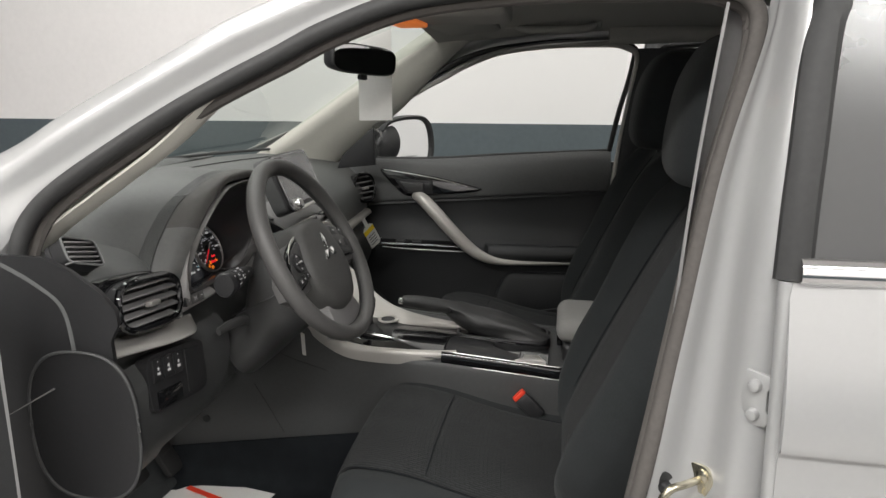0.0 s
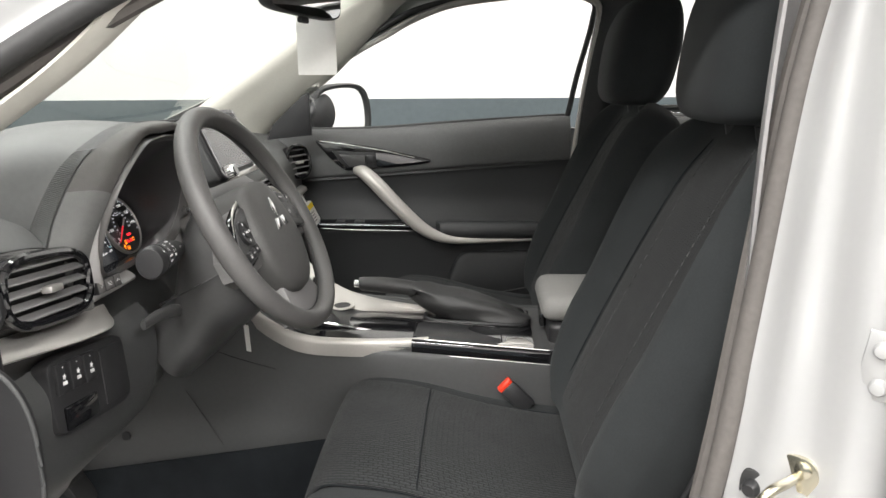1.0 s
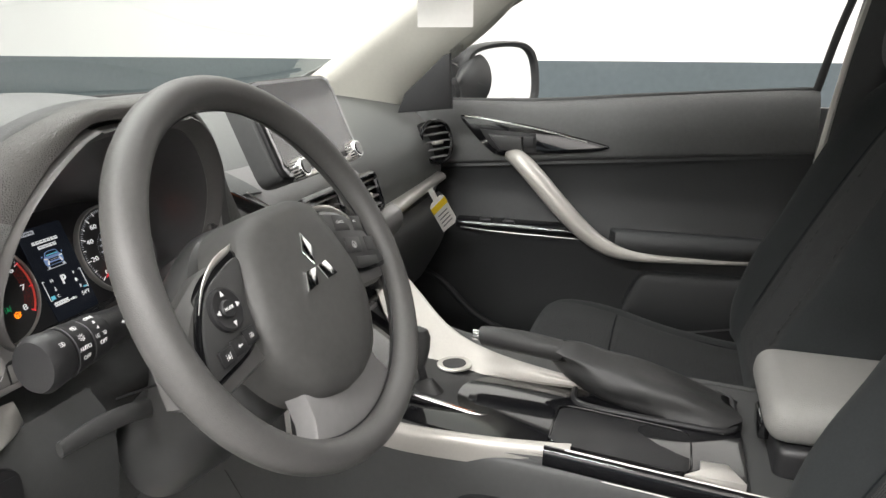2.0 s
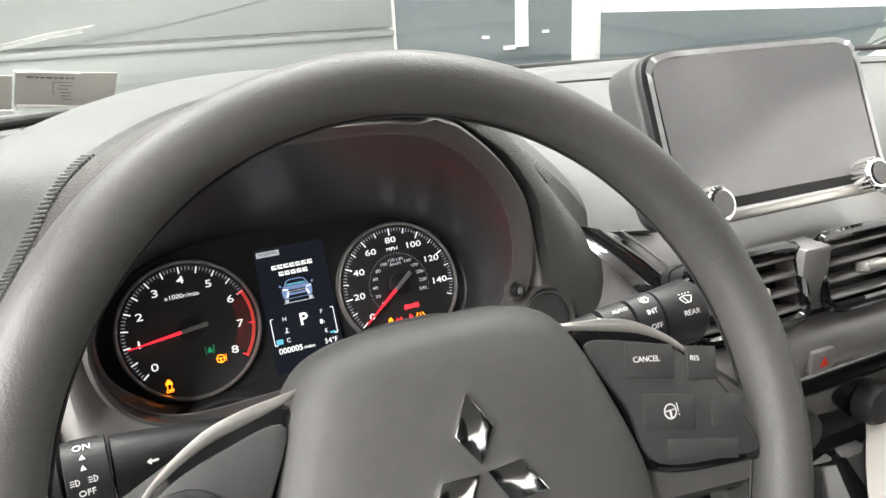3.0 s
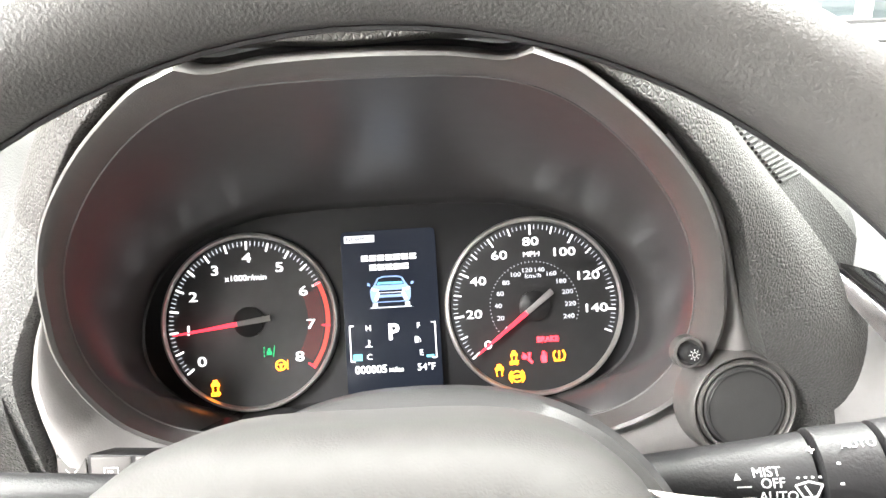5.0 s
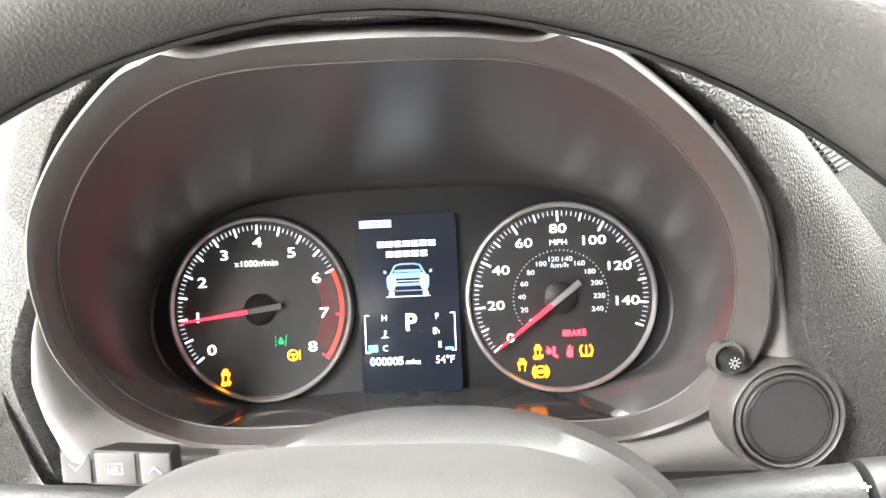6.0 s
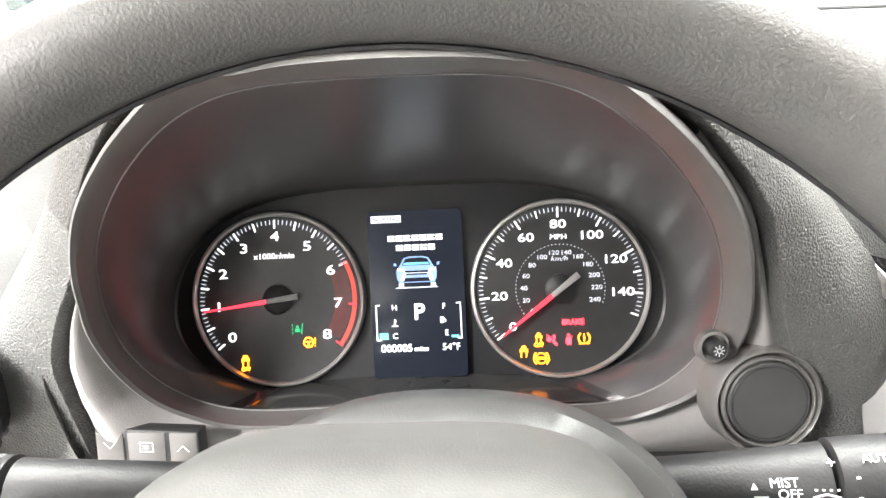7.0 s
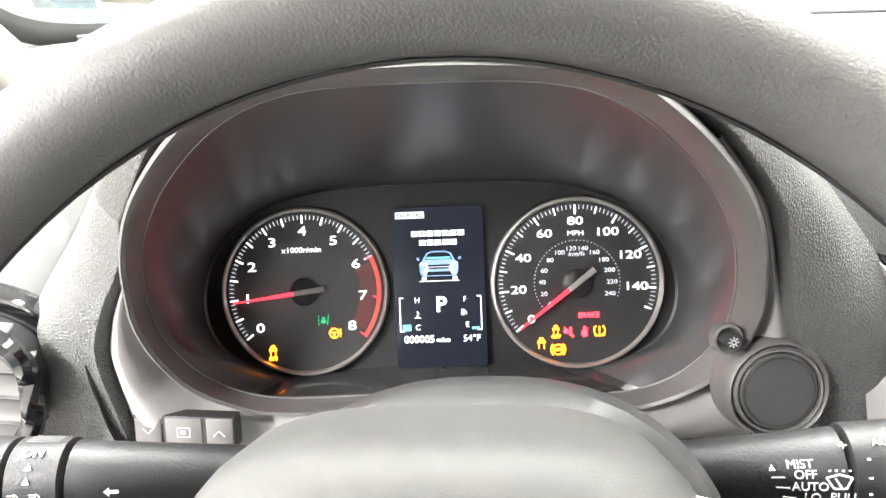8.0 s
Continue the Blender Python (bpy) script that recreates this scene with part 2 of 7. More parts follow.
def prism(outline, z0, z1, r=0.0, seg=2, bm=None):
    """A flat plate with the given outline in x and y, its edges rounded by r."""
    bm = bm or bmesh.new()
    a = [bm.verts.new((x, y, z0)) for x, y in outline]
    b = [bm.verts.new((x, y, z1)) for x, y in outline]
    n = len(outline)
    lo, hi = bm.faces.new(a[::-1]), bm.faces.new(b)
    for i in range(n):
        bm.faces.new((a[i], a[(i + 1) % n], b[(i + 1) % n], b[i]))
    bmesh.ops.recalc_face_normals(bm, faces=bm.faces)
    if r:
        bmesh.ops.bevel(bm, geom=list(hi.edges), offset=r, segments=seg, affect="EDGES", profile=0.5)
    return bm


def smooth_line(pts, n, closed=False):
    """n points along a Catmull-Rom line through pts (tuples of any length)."""
    p = [np.array(q, float) for q in pts]
    k = len(p) if closed else len(p) - 1
    out = []
    for i in range(n):
        s = i / (n if closed else n - 1) * k
        j = min(int(s), k - 1)
        f = s - j
        if closed:
            a, b, c, d = p[(j - 1) % k], p[j % k], p[(j + 1) % k], p[(j + 2) % k]
        else:
            a, b, c, d = p[max(j - 1, 0)], p[j], p[j + 1], p[min(j + 2, k)]
        out.append(tuple(0.5 * (2 * b + (c - a) * f + (2 * a - 5 * b + 4 * c - d) * f * f + (3 * b - a - 3 * c + d) * f ** 3)))
    return out


def loft(rings, closed=True, caps=True, loop=False, bm=None):
    bm = bm or bmesh.new()
    vs = [[bm.verts.new(p) for p in r] for r in rings]
    n = len(rings[0])
    m = len(rings)
    for i in range(m if loop else m - 1):
        a, b = vs[i], vs[(i + 1) % m]
        for j in range(n if closed else n - 1):
            bm.faces.new((a[j], a[(j + 1) % n], b[(j + 1) % n], b[j]))
    if caps and closed and not loop:
        bm.faces.new(vs[0][::-1])
        bm.faces.new(vs[-1])
    return bm


def sheet(rows, thick=0.0, n=24, k=40, fine=True):
    """A smooth sheet through rows of points, thickened away from its outer side."""
    if fine:
        rows = [smooth_line(r, n) for r in rows]
        cols = [smooth_line([r[i] for r in rows], k) for i in range(n)]
        rows = [[c[j] for c in cols] for j in range(k)]
    bm = loft(rows, closed=False)
    if thick:
        bmesh.ops.recalc_face_normals(bm, faces=bm.faces)
        bmesh.ops.solidify(bm, geom=bm.faces[:], thickness=thick)
    return bm


def tube(pts, radius, n=12, k=0, closed=False, flat=1.0, bm=None, up=(0, 0, 1)):
    """A round (or flattened) bar along pts; radius is a number or one for each point."""
    rad = list(radius) if isinstance(radius, (list, tuple)) else [radius] * len(pts)
    if k:
        line = smooth_line([(*p, r) for p, r in zip(pts, rad)], k, closed)
        pts, rad = [q[:3] for q in line], [q[3] for q in line]
    rings = []
    m = len(pts)
    for i in range(m):
        a = Vector(pts[(i - 1) % m] if closed or i else pts[0])
        b = Vector(pts[(i + 1) % m] if closed or i < m - 1 else pts[-1])
        d = (b - a).normalized()
        u = Vector(up)
        s = d.cross(u)
        if s.length < 1e-4:
            s = d.cross(Vector((1, 0, 0)))
        s.normalize()
        v = s.cross(d)
        rings.append([tuple(Vector(pts[i]) + s * math.cos(q) * rad[i] * flat + v * math.sin(q) * rad[i]) for q in [2 * math.pi * j / n for j in range(n)]])
    return loft(rings, True, not closed, closed, bm)


def lathe(profile, n=32, bm=None, m=None):
    """Turns (radius, height) pairs about z."""
    m = m or Matrix()
    rings = [[tuple(m @ Vector((r * math.cos(2 * math.pi * j / n), r * math.sin(2 * math.pi * j / n), h))) for j in range(n)] for r, h in profile]
    return loft(rings, True, True, False, bm)


def disc(r, h, bevel=0.0, n=32, bm=None, m=None):
    return lathe([(r, 0), (r, h - bevel), (r - bevel, h)] if bevel else [(r, 0), (r, h)], n, bm, m)


def frame_of(origin, u, v):
    u, v = Vector(u).normalized(), Vector(v).normalized()
    w = u.cross(v).normalized()
    return Matrix(((u.x, v.x, w.x, origin[0]), (u.y, v.y, w.y, origin[1]), (u.z, v.z, w.z, origin[2]), (0, 0, 0, 1)))


def write(text, size, m, material, parent, name="marking", depth=0.0002, bold=0.0, shear=0.0, width=1.0):
    """Words or numerals in the built-in font, centred at the pose m."""
    c = bpy.data.curves.new(name, "FONT")
    c.body, c.size, c.align_x, c.align_y, c.extrude, c.offset, c.shear = text, size, "CENTER", "CENTER", depth, bold, shear
    c.resolution_u = 3
    o = bpy.data.objects.new(name, c)
    me = bpy.data.meshes.new_from_object(o)
    bpy.data.objects.remove(o)
    if width != 1.0:
        me.transform(Matrix.Diagonal((width, 1, 1, 1)))
    me.materials.clear()
    return hang(name, me, material, parent, "", m, False)


def superpoly(w, h, e=4.0, n=48, cx=0.0, cy=0.0):
    out = []
    for i in range(n):
        t = 2 * math.pi * i / n
        c, s = math.cos(t), math.sin(t)
        out.append((cx + w * math.copysign(abs(c) ** (2 / e), c), cy + h * math.copysign(abs(s) ** (2 / e), s)))
    return out


def star(n, r0, r1):
    return [((r0 if i % 2 else r1) * math.cos(math.pi * i / n), (r0 if i % 2 else r1) * math.sin(math.pi * i / n)) for i in range(2 * n)]

# ---- the room ----
RX, FY, LX, BY, TOP = 2.27, 3.0, -3.4, -4.2, 3.2
BAND = 1.185


def slab(name, label, category, x0, x1, y0, y1, z0, z1, material):
    o = part(name, box(x0, x1, y0, y1, z0, z1), material, None)
    return tagged(o, label, category, kind="structure")


slab("floor", "smooth grey concrete floor under the car", "floor", LX - 0.15, RX + 0.15, BY - 0.15, FY + 0.15, -0.15, 0, CONCRETE)
slab("ceiling", "plain white ceiling with strip lights", "ceiling", LX - 0.15, RX + 0.15, BY - 0.15, FY + 0.15, TOP, TOP + 0.15, WALLWHITE)
walls = {}
for nm, (x0, x1, y0, y1) in {"wall_east": (RX, RX + 0.15, BY, FY), "wall_north": (LX, RX, FY, FY + 0.15), "wall_west": (LX - 0.15, LX, BY, FY), "wall_south": (LX, RX, BY - 0.15, BY)}.items():
    walls[nm] = slab(nm, "white painted wall with a slate blue band below", "wall", x0, x1, y0, y1, 0, TOP, WALLWHITE)
    t = 0.006
    bx = {"wall_east": (x0 - t, x0, y0, y1), "wall_north": (1.15, RX - t, y0 - t, y0), "wall_west": (x1, x1 + t, y0, y1), "wall_south": (x0 + t, x1 - t, y1, y1 + t)}[nm]
    part("painted_band", box(*bx, 0, BAND if nm != "wall_north" else 2.6), WALLDARK, walls[nm], "slate blue painted band")

shutter = thing("roller_shutter", -0.1, FY - 0.05, 0, "pale grey ribbed roller shutter in the end wall", "shutter", kind="structure")
for i in range(7):
    z0 = 0.02 + i * 0.385
    part("panel", box(-1.30, 1.12, FY - 0.045, FY - 0.004, z0, z0 + 0.372, 0.008), SHUTTER, shutter)
    part("rib", box(-1.30, 1.12, FY - 0.062, FY - 0.045, z0 + 0.345, z0 + 0.372, 0.006), SHUTTER, shutter)
part("jamb", box(-1.36, -1.30, FY - 0.075, FY - 0.004, 0, 2.75, 0.006), WALLWHITE, shutter, "white painted jamb")
part("painted_band", box(LX + 0.01, -1.36, FY - 0.006, FY, 0, 2.6), WALLDARK, walls["wall_north"], "slate blue painted band")
post = thing("wall_post", 2.2, FY - 0.06, 0, "white painted steel post in the corner of the room", "post", kind="structure")
part("shaft", box(2.13, RX - 0.008, FY - 0.09, FY - 0.008, 0, TOP, 0.006), WALLWHITE, post)
hose = thing("wall_sign", 1.78, FY - 0.03, 1.0, "white and red notice board on the slate blue wall", "sign")
part("board", box(1.79, 1.86, FY - 0.03, FY - 0.007, 1.04, 1.75, 0.004), PAPER, hose)
part("header", box(1.70, 1.785, FY - 0.034, FY - 0.007, 1.28, 1.62, 0.004), REDPAINT, hose, "red header")
part("bracket", box(1.72, 1.785, FY - 0.03, FY - 0.007, 1.03, 1.05, 0.003), PAPER, hose)
conduit = thing("conduit", 2.0, FY - 0.02, 1.0, "two small pale fittings on the slate blue wall", "fitting")
part("clip", box(1.60, 1.64, FY - 0.02, FY - 0.007, 1.09, 1.105, 0.003), PAPER, conduit)
part("clip", box(1.95, 1.99, FY - 0.02, FY - 0.007, 1.10, 1.115, 0.003), PAPER, conduit)

light_0 = None
for lx, ly, _ in LAMPS:
    if light_0 is None:
        light_0 = thing("ceiling_light", lx, ly, TOP, "white strip light with a glowing diffuser under the ceiling", "lamp", "ceiling strip lights")
        part("housing", box(lx - 0.17, lx + 0.17, ly - 0.68, ly + 0.68, TOP - 0.05, TOP - 0.002, 0.006), WALLWHITE, light_0)
        part("diffuser", box(lx - 0.15, lx + 0.15, ly - 0.65, ly + 0.65, TOP - 0.062, TOP - 0.05), LAMPGLOW, light_0, "glowing diffuser")
    else:
        copy_thing(light_0, pose(lx, ly, TOP))

# ---- the car's shell ----
CX = 0.355


def mirrored(p):
    return (2 * CX - p[0], p[1], p[2])


shell = thing("car_body", CX, -0.6, 0, "silver-white car body with its front door standing open", "car")


def shell_side(side):
    """A pillar, roof rail, B pillar and sill of one side; side 0 is the open driver's side."""
    f = (lambda p: p) if side == 0 else mirrored
    # windscreen pillar, outer skin
    rows = []
    for (yo, zo, xo), (yi, zi, xi) in zip(((0.50, 1.14, -0.435), (0.30, 1.225, -0.41), (0.19, 1.277, -0.384), (0.117, 1.323, -0.368), (-0.028, 1.403, -0.339), (-0.134, 1.458, -0.319), (-0.30, 1.52, -0.285), (-0.60, 1.565, -0.255), (-1.1, 1.58, -0.25), (-1.7, 1.55, -0.26)), ((0.26, 1.08, -0.425), (0.185, 1.165, -0.41), (0.145, 1.218, -0.388), (0.07, 1.268, -0.368), (-0.075, 1.358, -0.336), (-0.185, 1.413, -0.315), (-0.35, 1.475, -0.285), (-0.62, 1.500, -0.262), (-1.1, 1.51, -0.26), (-1.7, 1.48, -0.27))):
        rows.append([f(p) for p in ((xo + 0.07, yo + 0.04, zo + 0.005), (xo + 0.03, yo + 0.015, zo + 0.008), (xo, yo, zo), (xo * 0.7 + xi * 0.3 - 0.012, yo * 0.7 + yi * 0.3, zo * 0.7 + zi * 0.3), (xo * 0.35 + xi * 0.65 - 0.004, yo * 0.35 + yi * 0.65, zo * 0.35 + zi * 0.65), (xi, yi, zi), (xi + 0.03, yi - 0.008, zi - 0.010))])
    part("pillar_skin", sheet(rows, 0.003, 20, 60), PAINT, shell)
    # seal that follows the opening
    seal = [f(p) for p in ((-0.405, 0.185, 0.55), (-0.41, 0.174, 0.80), (-0.41, 0.167, 0.936), (-0.41, 0.168, 1.032), (-0.41, 0.173, 1.108), (-0.409, 0.172, 1.153), (-0.394, 0.158, 1.195), (-0.38, 0.12, 1.234), (-0.362, 0.047, 1.284), (-0.346, -0.025, 1.329), (-0.331, -0.097, 1.369), (-0.319, -0.168, 1.404), (-0.306, -0.239, 1.440), (-0.290, -0.34, 1.475), (-0.272, -0.48, 1.492), (-0.262, -0.62, 1.495), (-0.258, -0.71, 1.488), (-0.262, -0.75, 1.44), (-0.30, -0.722, 1.25), (-0.345, -0.697, 1.0), (-0.365, -0.685, 0.88), (-0.385, -0.66, 0.6))]
    if side == 0:
        seal = [(x, y - (0.085 * (z - 1.08) if y < -0.65 else 0), z) for x, y, z in seal]
    part("door_seal", tube(seal[:17], 0.0125 if side == 0 else 0.006, 12, 110), RUBBER, shell, "black rubber door seal")
    part("door_seal", tube(seal[16:], 0.0110 if side == 0 else 0.006, 12, 60), SEALGREY if side == 0 else RUBBER, shell, "taupe flocked door seal")
    flange = [(p[0] + (0.02 if side == 0 else -0.02), p[1] - (0.006 if p[1] > -0.6 else -0.006), p[2] - 0.012) for p in seal]
    part("seal_lip", tube(flange, 0.009, 8, 140), SEALGREY if side == 0 else HEAD, shell, "grey flocked seal lip")
    # inner windscreen pillar trim
    trim = []
    for (yf, zf, xf), (yr, zr, xr) in zip(((0.44, 1.12, -0.26), (0.343, 1.175, -0.25), (0.22, 1.257, -0.24), (0.10, 1.337, -0.23), (-0.02, 1.417, -0.22), (-0.136, 1.493, -0.205), (-0.20, 1.53, -0.19)), ((0.24, 1.08, -0.35), (0.165, 1.155, -0.345), (0.07, 1.225, -0.33), (-0.02, 1.290, -0.315), (-0.115, 1.378, -0.295), (-0.215, 1.470, -0.27), (-0.28, 1.515, -0.25))):
        if side == 0:
            yf, zf, xf = yr + 0.40 * (yf - yr), zr + 0.40 * (zf - zr), xf - 0.03
        trim.append([f(p) for p in ((xf - 0.01, yf + 0.03, zf + 0.012), (xf, yf, zf), (xf * 0.7 + xr * 0.3 + 0.008, yf * 0.7 + yr * 0.3, zf * 0.7 + zr * 0.3), (xf * 0.3 + xr * 0.7 + 0.014, yf * 0.3 + yr * 0.7, zf * 0.3 + zr * 0.7), (xr, yr, zr), (xr - 0.03, yr + 0.01, zr + 0.004))])
    part("pillar_trim", sheet(trim, 0.004, 16, 40), PILLAR, shell, "light beige pillar trim")
    # B pillar jamb, from inside to the rear door
    rows = []
    for z, a, b, c, d in ((0.50, (-0.395, -0.65), (-0.41, -0.665), (-0.44, -0.71), (-0.465, -0.76)), (0.90, (-0.36, -0.687), (-0.375, -0.70), (-0.415, -0.737), (-0.45, -0.784)), (1.10, (-0.325, -0.70), (-0.342, -0.717), (-0.388, -0.747), (-0.432, -0.787)), (1.28, (-0.29, -0.719), (-0.31, -0.735), (-0.36, -0.760), (-0.41, -0.795)), (1.45, (-0.26, -0.758), (-0.277, -0.770), (-0.32, -0.782), (-0.37, -0.812)), (1.54, (-0.24, -0.76), (-0.255, -0.77), (-0.30, -0.79), (-0.34, -0.82))):
        e = (d[0] + 0.006, d[1] - 0.03)
        lean = 0.085 * (min(z, 1.45) - 1.08) if side == 0 else 0
        a, b, c = (a[0], a[1] - lean), (b[0], b[1] - lean * 0.8), (c[0], c[1] - lean * 0.35)
        rows.append([f((p[0], p[1], z)) for p in (a, b, ((b[0] + c[0]) / 2 - 0.006, (b[1] + c[1]) / 2 + 0.004), c, ((c[0] + d[0]) / 2 - 0.012, (c[1] + d[1]) / 2 + 0.004), d, e)])
    part("pillar_jamb", sheet(rows, 0.003, 22, 30), PAINT, shell)
    inner = [[f((p[0][0] + 0.002, p[0][1], z)), f((p[0][0] + 0.03, p[0][1] - 0.01, z)), f((p[0][0] + 0.05, p[0][1] - 0.06, z)), f((p[0][0] + 0.045, p[0][1] - 0.16, z))] for z, p in ((0.52, [(-0.395, -0.65)]), (0.9, [(-0.36, -0.687)]), (1.1, [(-0.325, -0.70)]), (1.28, [(-0.29, -0.719)]), (1.47, [(-0.26, -0.745)]))]
    part("pillar_cover", sheet(inner, 0.004, 10, 20), BLACK if side else TRIM, shell, "dark inner pillar cover")
    # sill and floor edge
    sill = [[f((x, y, z)) for x, z in ((-0.50, 0.28), (-0.52, 0.36), (-0.50, 0.46), (-0.44, 0.50), (-0.38, 0.50), (-0.33, 0.44))] for y in (0.5, 0.2, -0.3, -0.7, -1.6)]
    part("sill", sheet(sill, 0.003, 12, 12), PAINT, shell)


shell_side(0)
shell_side(1)
# roof, headliner, floor pan, bulkhead, tail
roof = [[(CX + s * (0.60 - 0.02 * i), y, z + 0.07 - 0.05 * s * s) for s in (-1, -0.8, -0.4, 0, 0.4, 0.8, 1)] for i, (y, z) in enumerate(((-0.20, 1.50), (-0.40, 1.53), (-0.8, 1.555), (-1.3, 1.545), (-1.9, 1.48)))]
part("roof", sheet(roof, 0.004, 24, 24), PAINT, shell)
head = [[(CX + s * (0.615 - 0.005 * i), y, z + 0.035 - 0.045 * s * s) for s in (-1, -0.85, -0.4, 0, 0.4, 0.85, 1)] for i, (y, z) in enumerate(((-0.165, 1.497), (-0.30, 1.515), (-0.6, 1.535), (-1.0, 1.535), (-1.9, 1.46)))]
part("headliner", sheet(head, 0.006, 24, 24), HEAD, shell, "light grey cloth headliner")
part("floor_pan", box(-0.42, CX * 2 + 0.42, -1.9, 0.75, 0.40, 0.45, 0.01), CARPET, shell, "dark grey carpeted floor")
part("bulkhead", box(-0.42, CX * 2 + 0.42, 0.70, 0.75, 0.40, 1.12), BLACK, shell)
part("tail_panel", box(-0.30, CX * 2 + 0.30, -1.95, -1.9, 0.45, 1.10), BLACK, shell)
toe = [[(x, y, z) for y, z in ((0.20, 0.455), (0.33, 0.47), (0.48, 0.58), (0.60, 0.72), (0.69, 0.9))] for x in (-0.41, 0.0, 0.6, 1.12)]
part("toe_board", sheet(toe, 0.01, 16, 8), CARPET, shell, "carpeted toe board")

screen_glass = [[(CX + s * w, y - 0.20 * s * s * k, z) for s in (-1, -0.6, 0, 0.6, 1)] for y, z, w, k in ((0.68, 1.135, 0.71, 1.2), (0.45, 1.24, 0.675, 1.0), (0.16, 1.385, 0.63, 0.6), (-0.17, 1.525, 0.585, 0.3))]
windscreen = part("windscreen", sheet(screen_glass, 0.0, 24, 16), GLASS, shell, "clear curved windscreen")
windscreen.visible_shadow = False
frit = [[(CX + s * w, y - 0.20 * s * s * k, z + dz) for s in (-1, -0.6, 0, 0.6, 1)] for y, z, w, k, dz in ((0.672, 1.133, 0.71, 1.2, 0.0), (0.645, 1.148, 0.705, 1.17, -0.002))]
corner = [(-0.10, 0.475, 1.171), (-0.20, 0.435, 1.170), (-0.28, 0.400, 1.169), (-0.325, 0.372, 1.172), (-0.340, 0.335, 1.186), (-0.332, 0.29, 1.212), (-0.318, 0.22, 1.262)]
part("frit_band", tube(corner, [0.003, 0.006, 0.008, 0.010, 0.010, 0.009, 0.008], 10, 40, flat=0.4), RUBBER, shell, "black rounded corner of the windscreen")
part("frit_band", sheet(frit, 0.002, 24, 3), RUBBER, shell, "black band along the windscreen's foot")

# ---- rear doors ----


def rear_door(side):
    f = (lambda p: p) if side == 0 else mirrored
    d = thing("rear_door", *f((-0.46, -1.2, 0.5)), "closed silver-white rear car door with dark tinted window" if side == 0 else "closed rear car door with clear window, seen from inside", "car door")
    rows = [[f((x - 0.012 * math.sin(math.pi * i / 4), y, z)) for z, x in ((0.36, -0.47), (0.60, -0.488), (0.80, -0.485), (0.965, -0.478), (0.985, -0.486), (1.05, -0.482), (1.165, -0.455))] for i, y in enumerate((-0.792, -1.0, -1.25, -1.5, -1.75))]
    part("skin", sheet(rows, 0.012, 36, 14), PAINT, d)
    part("edge", tube([f(p) for p in ((-0.462, -0.79, 0.45), (-0.472, -0.79, 0.8), (-0.465, -0.79, 1.0), (-0.448, -0.79, 1.165))], 0.009, 10, 24), PAINT, d)
    part("belt_strip", sheet([[f((-0.462, y, 1.165)), f((-0.466, y, 1.172)), f((-0.463, y, 1.186)), f((-0.455, y, 1.192))] for y in (-0.80, -1.2, -1.7)], 0.003, 8, 8), CHROME, d, "bright belt strip")
    part("window_frame", tube([f(p) for p in ((-0.448, -0.795, 1.165), (-0.425, -0.803, 1.28), (-0.385, -0.822, 1.44), (-0.365, -0.87, 1.485), (-0.36, -1.2, 1.49), (-0.37, -1.6, 1.46))], 0.012, 10, 60, flat=1.6), RUBBER, d, "black window frame")
    g = part("window", sheet([[f((-0.452, y, 1.17)), f((-0.415, y, 1.33)), f((-0.37, y - 0.01, 1.48))] for y in (-0.80, -1.2, -1.7)], 0.0, 8, 8), DARKGLASS if side == 0 else SIDEGLASS, d, "tinted window" if side == 0 else "clear window")
    g.visible_shadow = side == 0
    if side:
        part("inner_panel", sheet([[f((-0.37, y, 0.5)), f((-0.345, y, 0.8)), f((-0.35, y, 1.0)), f((-0.36, y, 1.13)), f((-0.40, y, 1.16))] for y in (-0.80, -1.2, -1.7)], 0.01, 20, 6), DOORTOP, d)
        part("armrest", box(*sorted((f((-0.35, 0, 0))[0], f((-0.28, 0, 0))[0])), -1.6, -0.95, 0.82, 0.87, 0.02, 3), DOORLOW, d)
    else:
        h = part("hinge", prism([(0, 0), (0.035, 0.002), (0.045, 0.018), (0.035, 0.03), (0.035, 0.062), (0.045, 0.075), (0.035, 0.088), (0, 0.09), (-0.006, 0.045)], 0, 0.005, 0.002), PAINT, d, "painted hinge plate", frame_of((-0.432, -0.765, 0.992), (-0.6, -0.8, 0), (0, 0, 1)) @ Matrix.Diagonal((0.72, 0.72, 1, 1)))
        for hz in (0.02, 0.068):
            part("bolt", lathe([(0.011, 0), (0.011, 0.004), (0.008, 0.008), (0.003, 0.009)], 14), PAINT, h, "", WORLD_OF[h] @ Matrix.Translation((0.016, hz, 0.004)))
    return d


rear_door(0)
rear_door(1)

striker = thing("door_striker", -0.425, -0.715, 0.885, "zinc-plated door striker loop on the pillar", "striker")
SM = frame_of((-0.408, -0.728, 0.885), (-0.68, -0.73, 0), (0, 0, 1))
part("plate", prism(superpoly(0.022, 0.036, 3, 28), 0, 0.005, 0.0015), ZINC, striker, "", SM)
part("loop", tube([SM @ Vector(p) for p in ((0.004, 0.018, 0.002), (0.0, 0.018, 0.03), (-0.006, 0.016, 0.05), (-0.012, 0.0, 0.058), (-0.006, -0.016, 0.05), (0.0, -0.016, 0.03), (0.004, -0.018, 0.002))], 0.005, 10, 30), ZINC, striker)
for v in (0.024, -0.026):
    part("screw", lathe([(0.008, 0), (0.008, 0.003), (0.004, 0.005)], 12), ZINC, striker, "", SM @ Matrix.Translation((0.006, v, 0.005)))
switch = thing("door_switch", -0.39, -0.705, 0.875, "black rubber door switch on the pillar", "switch")
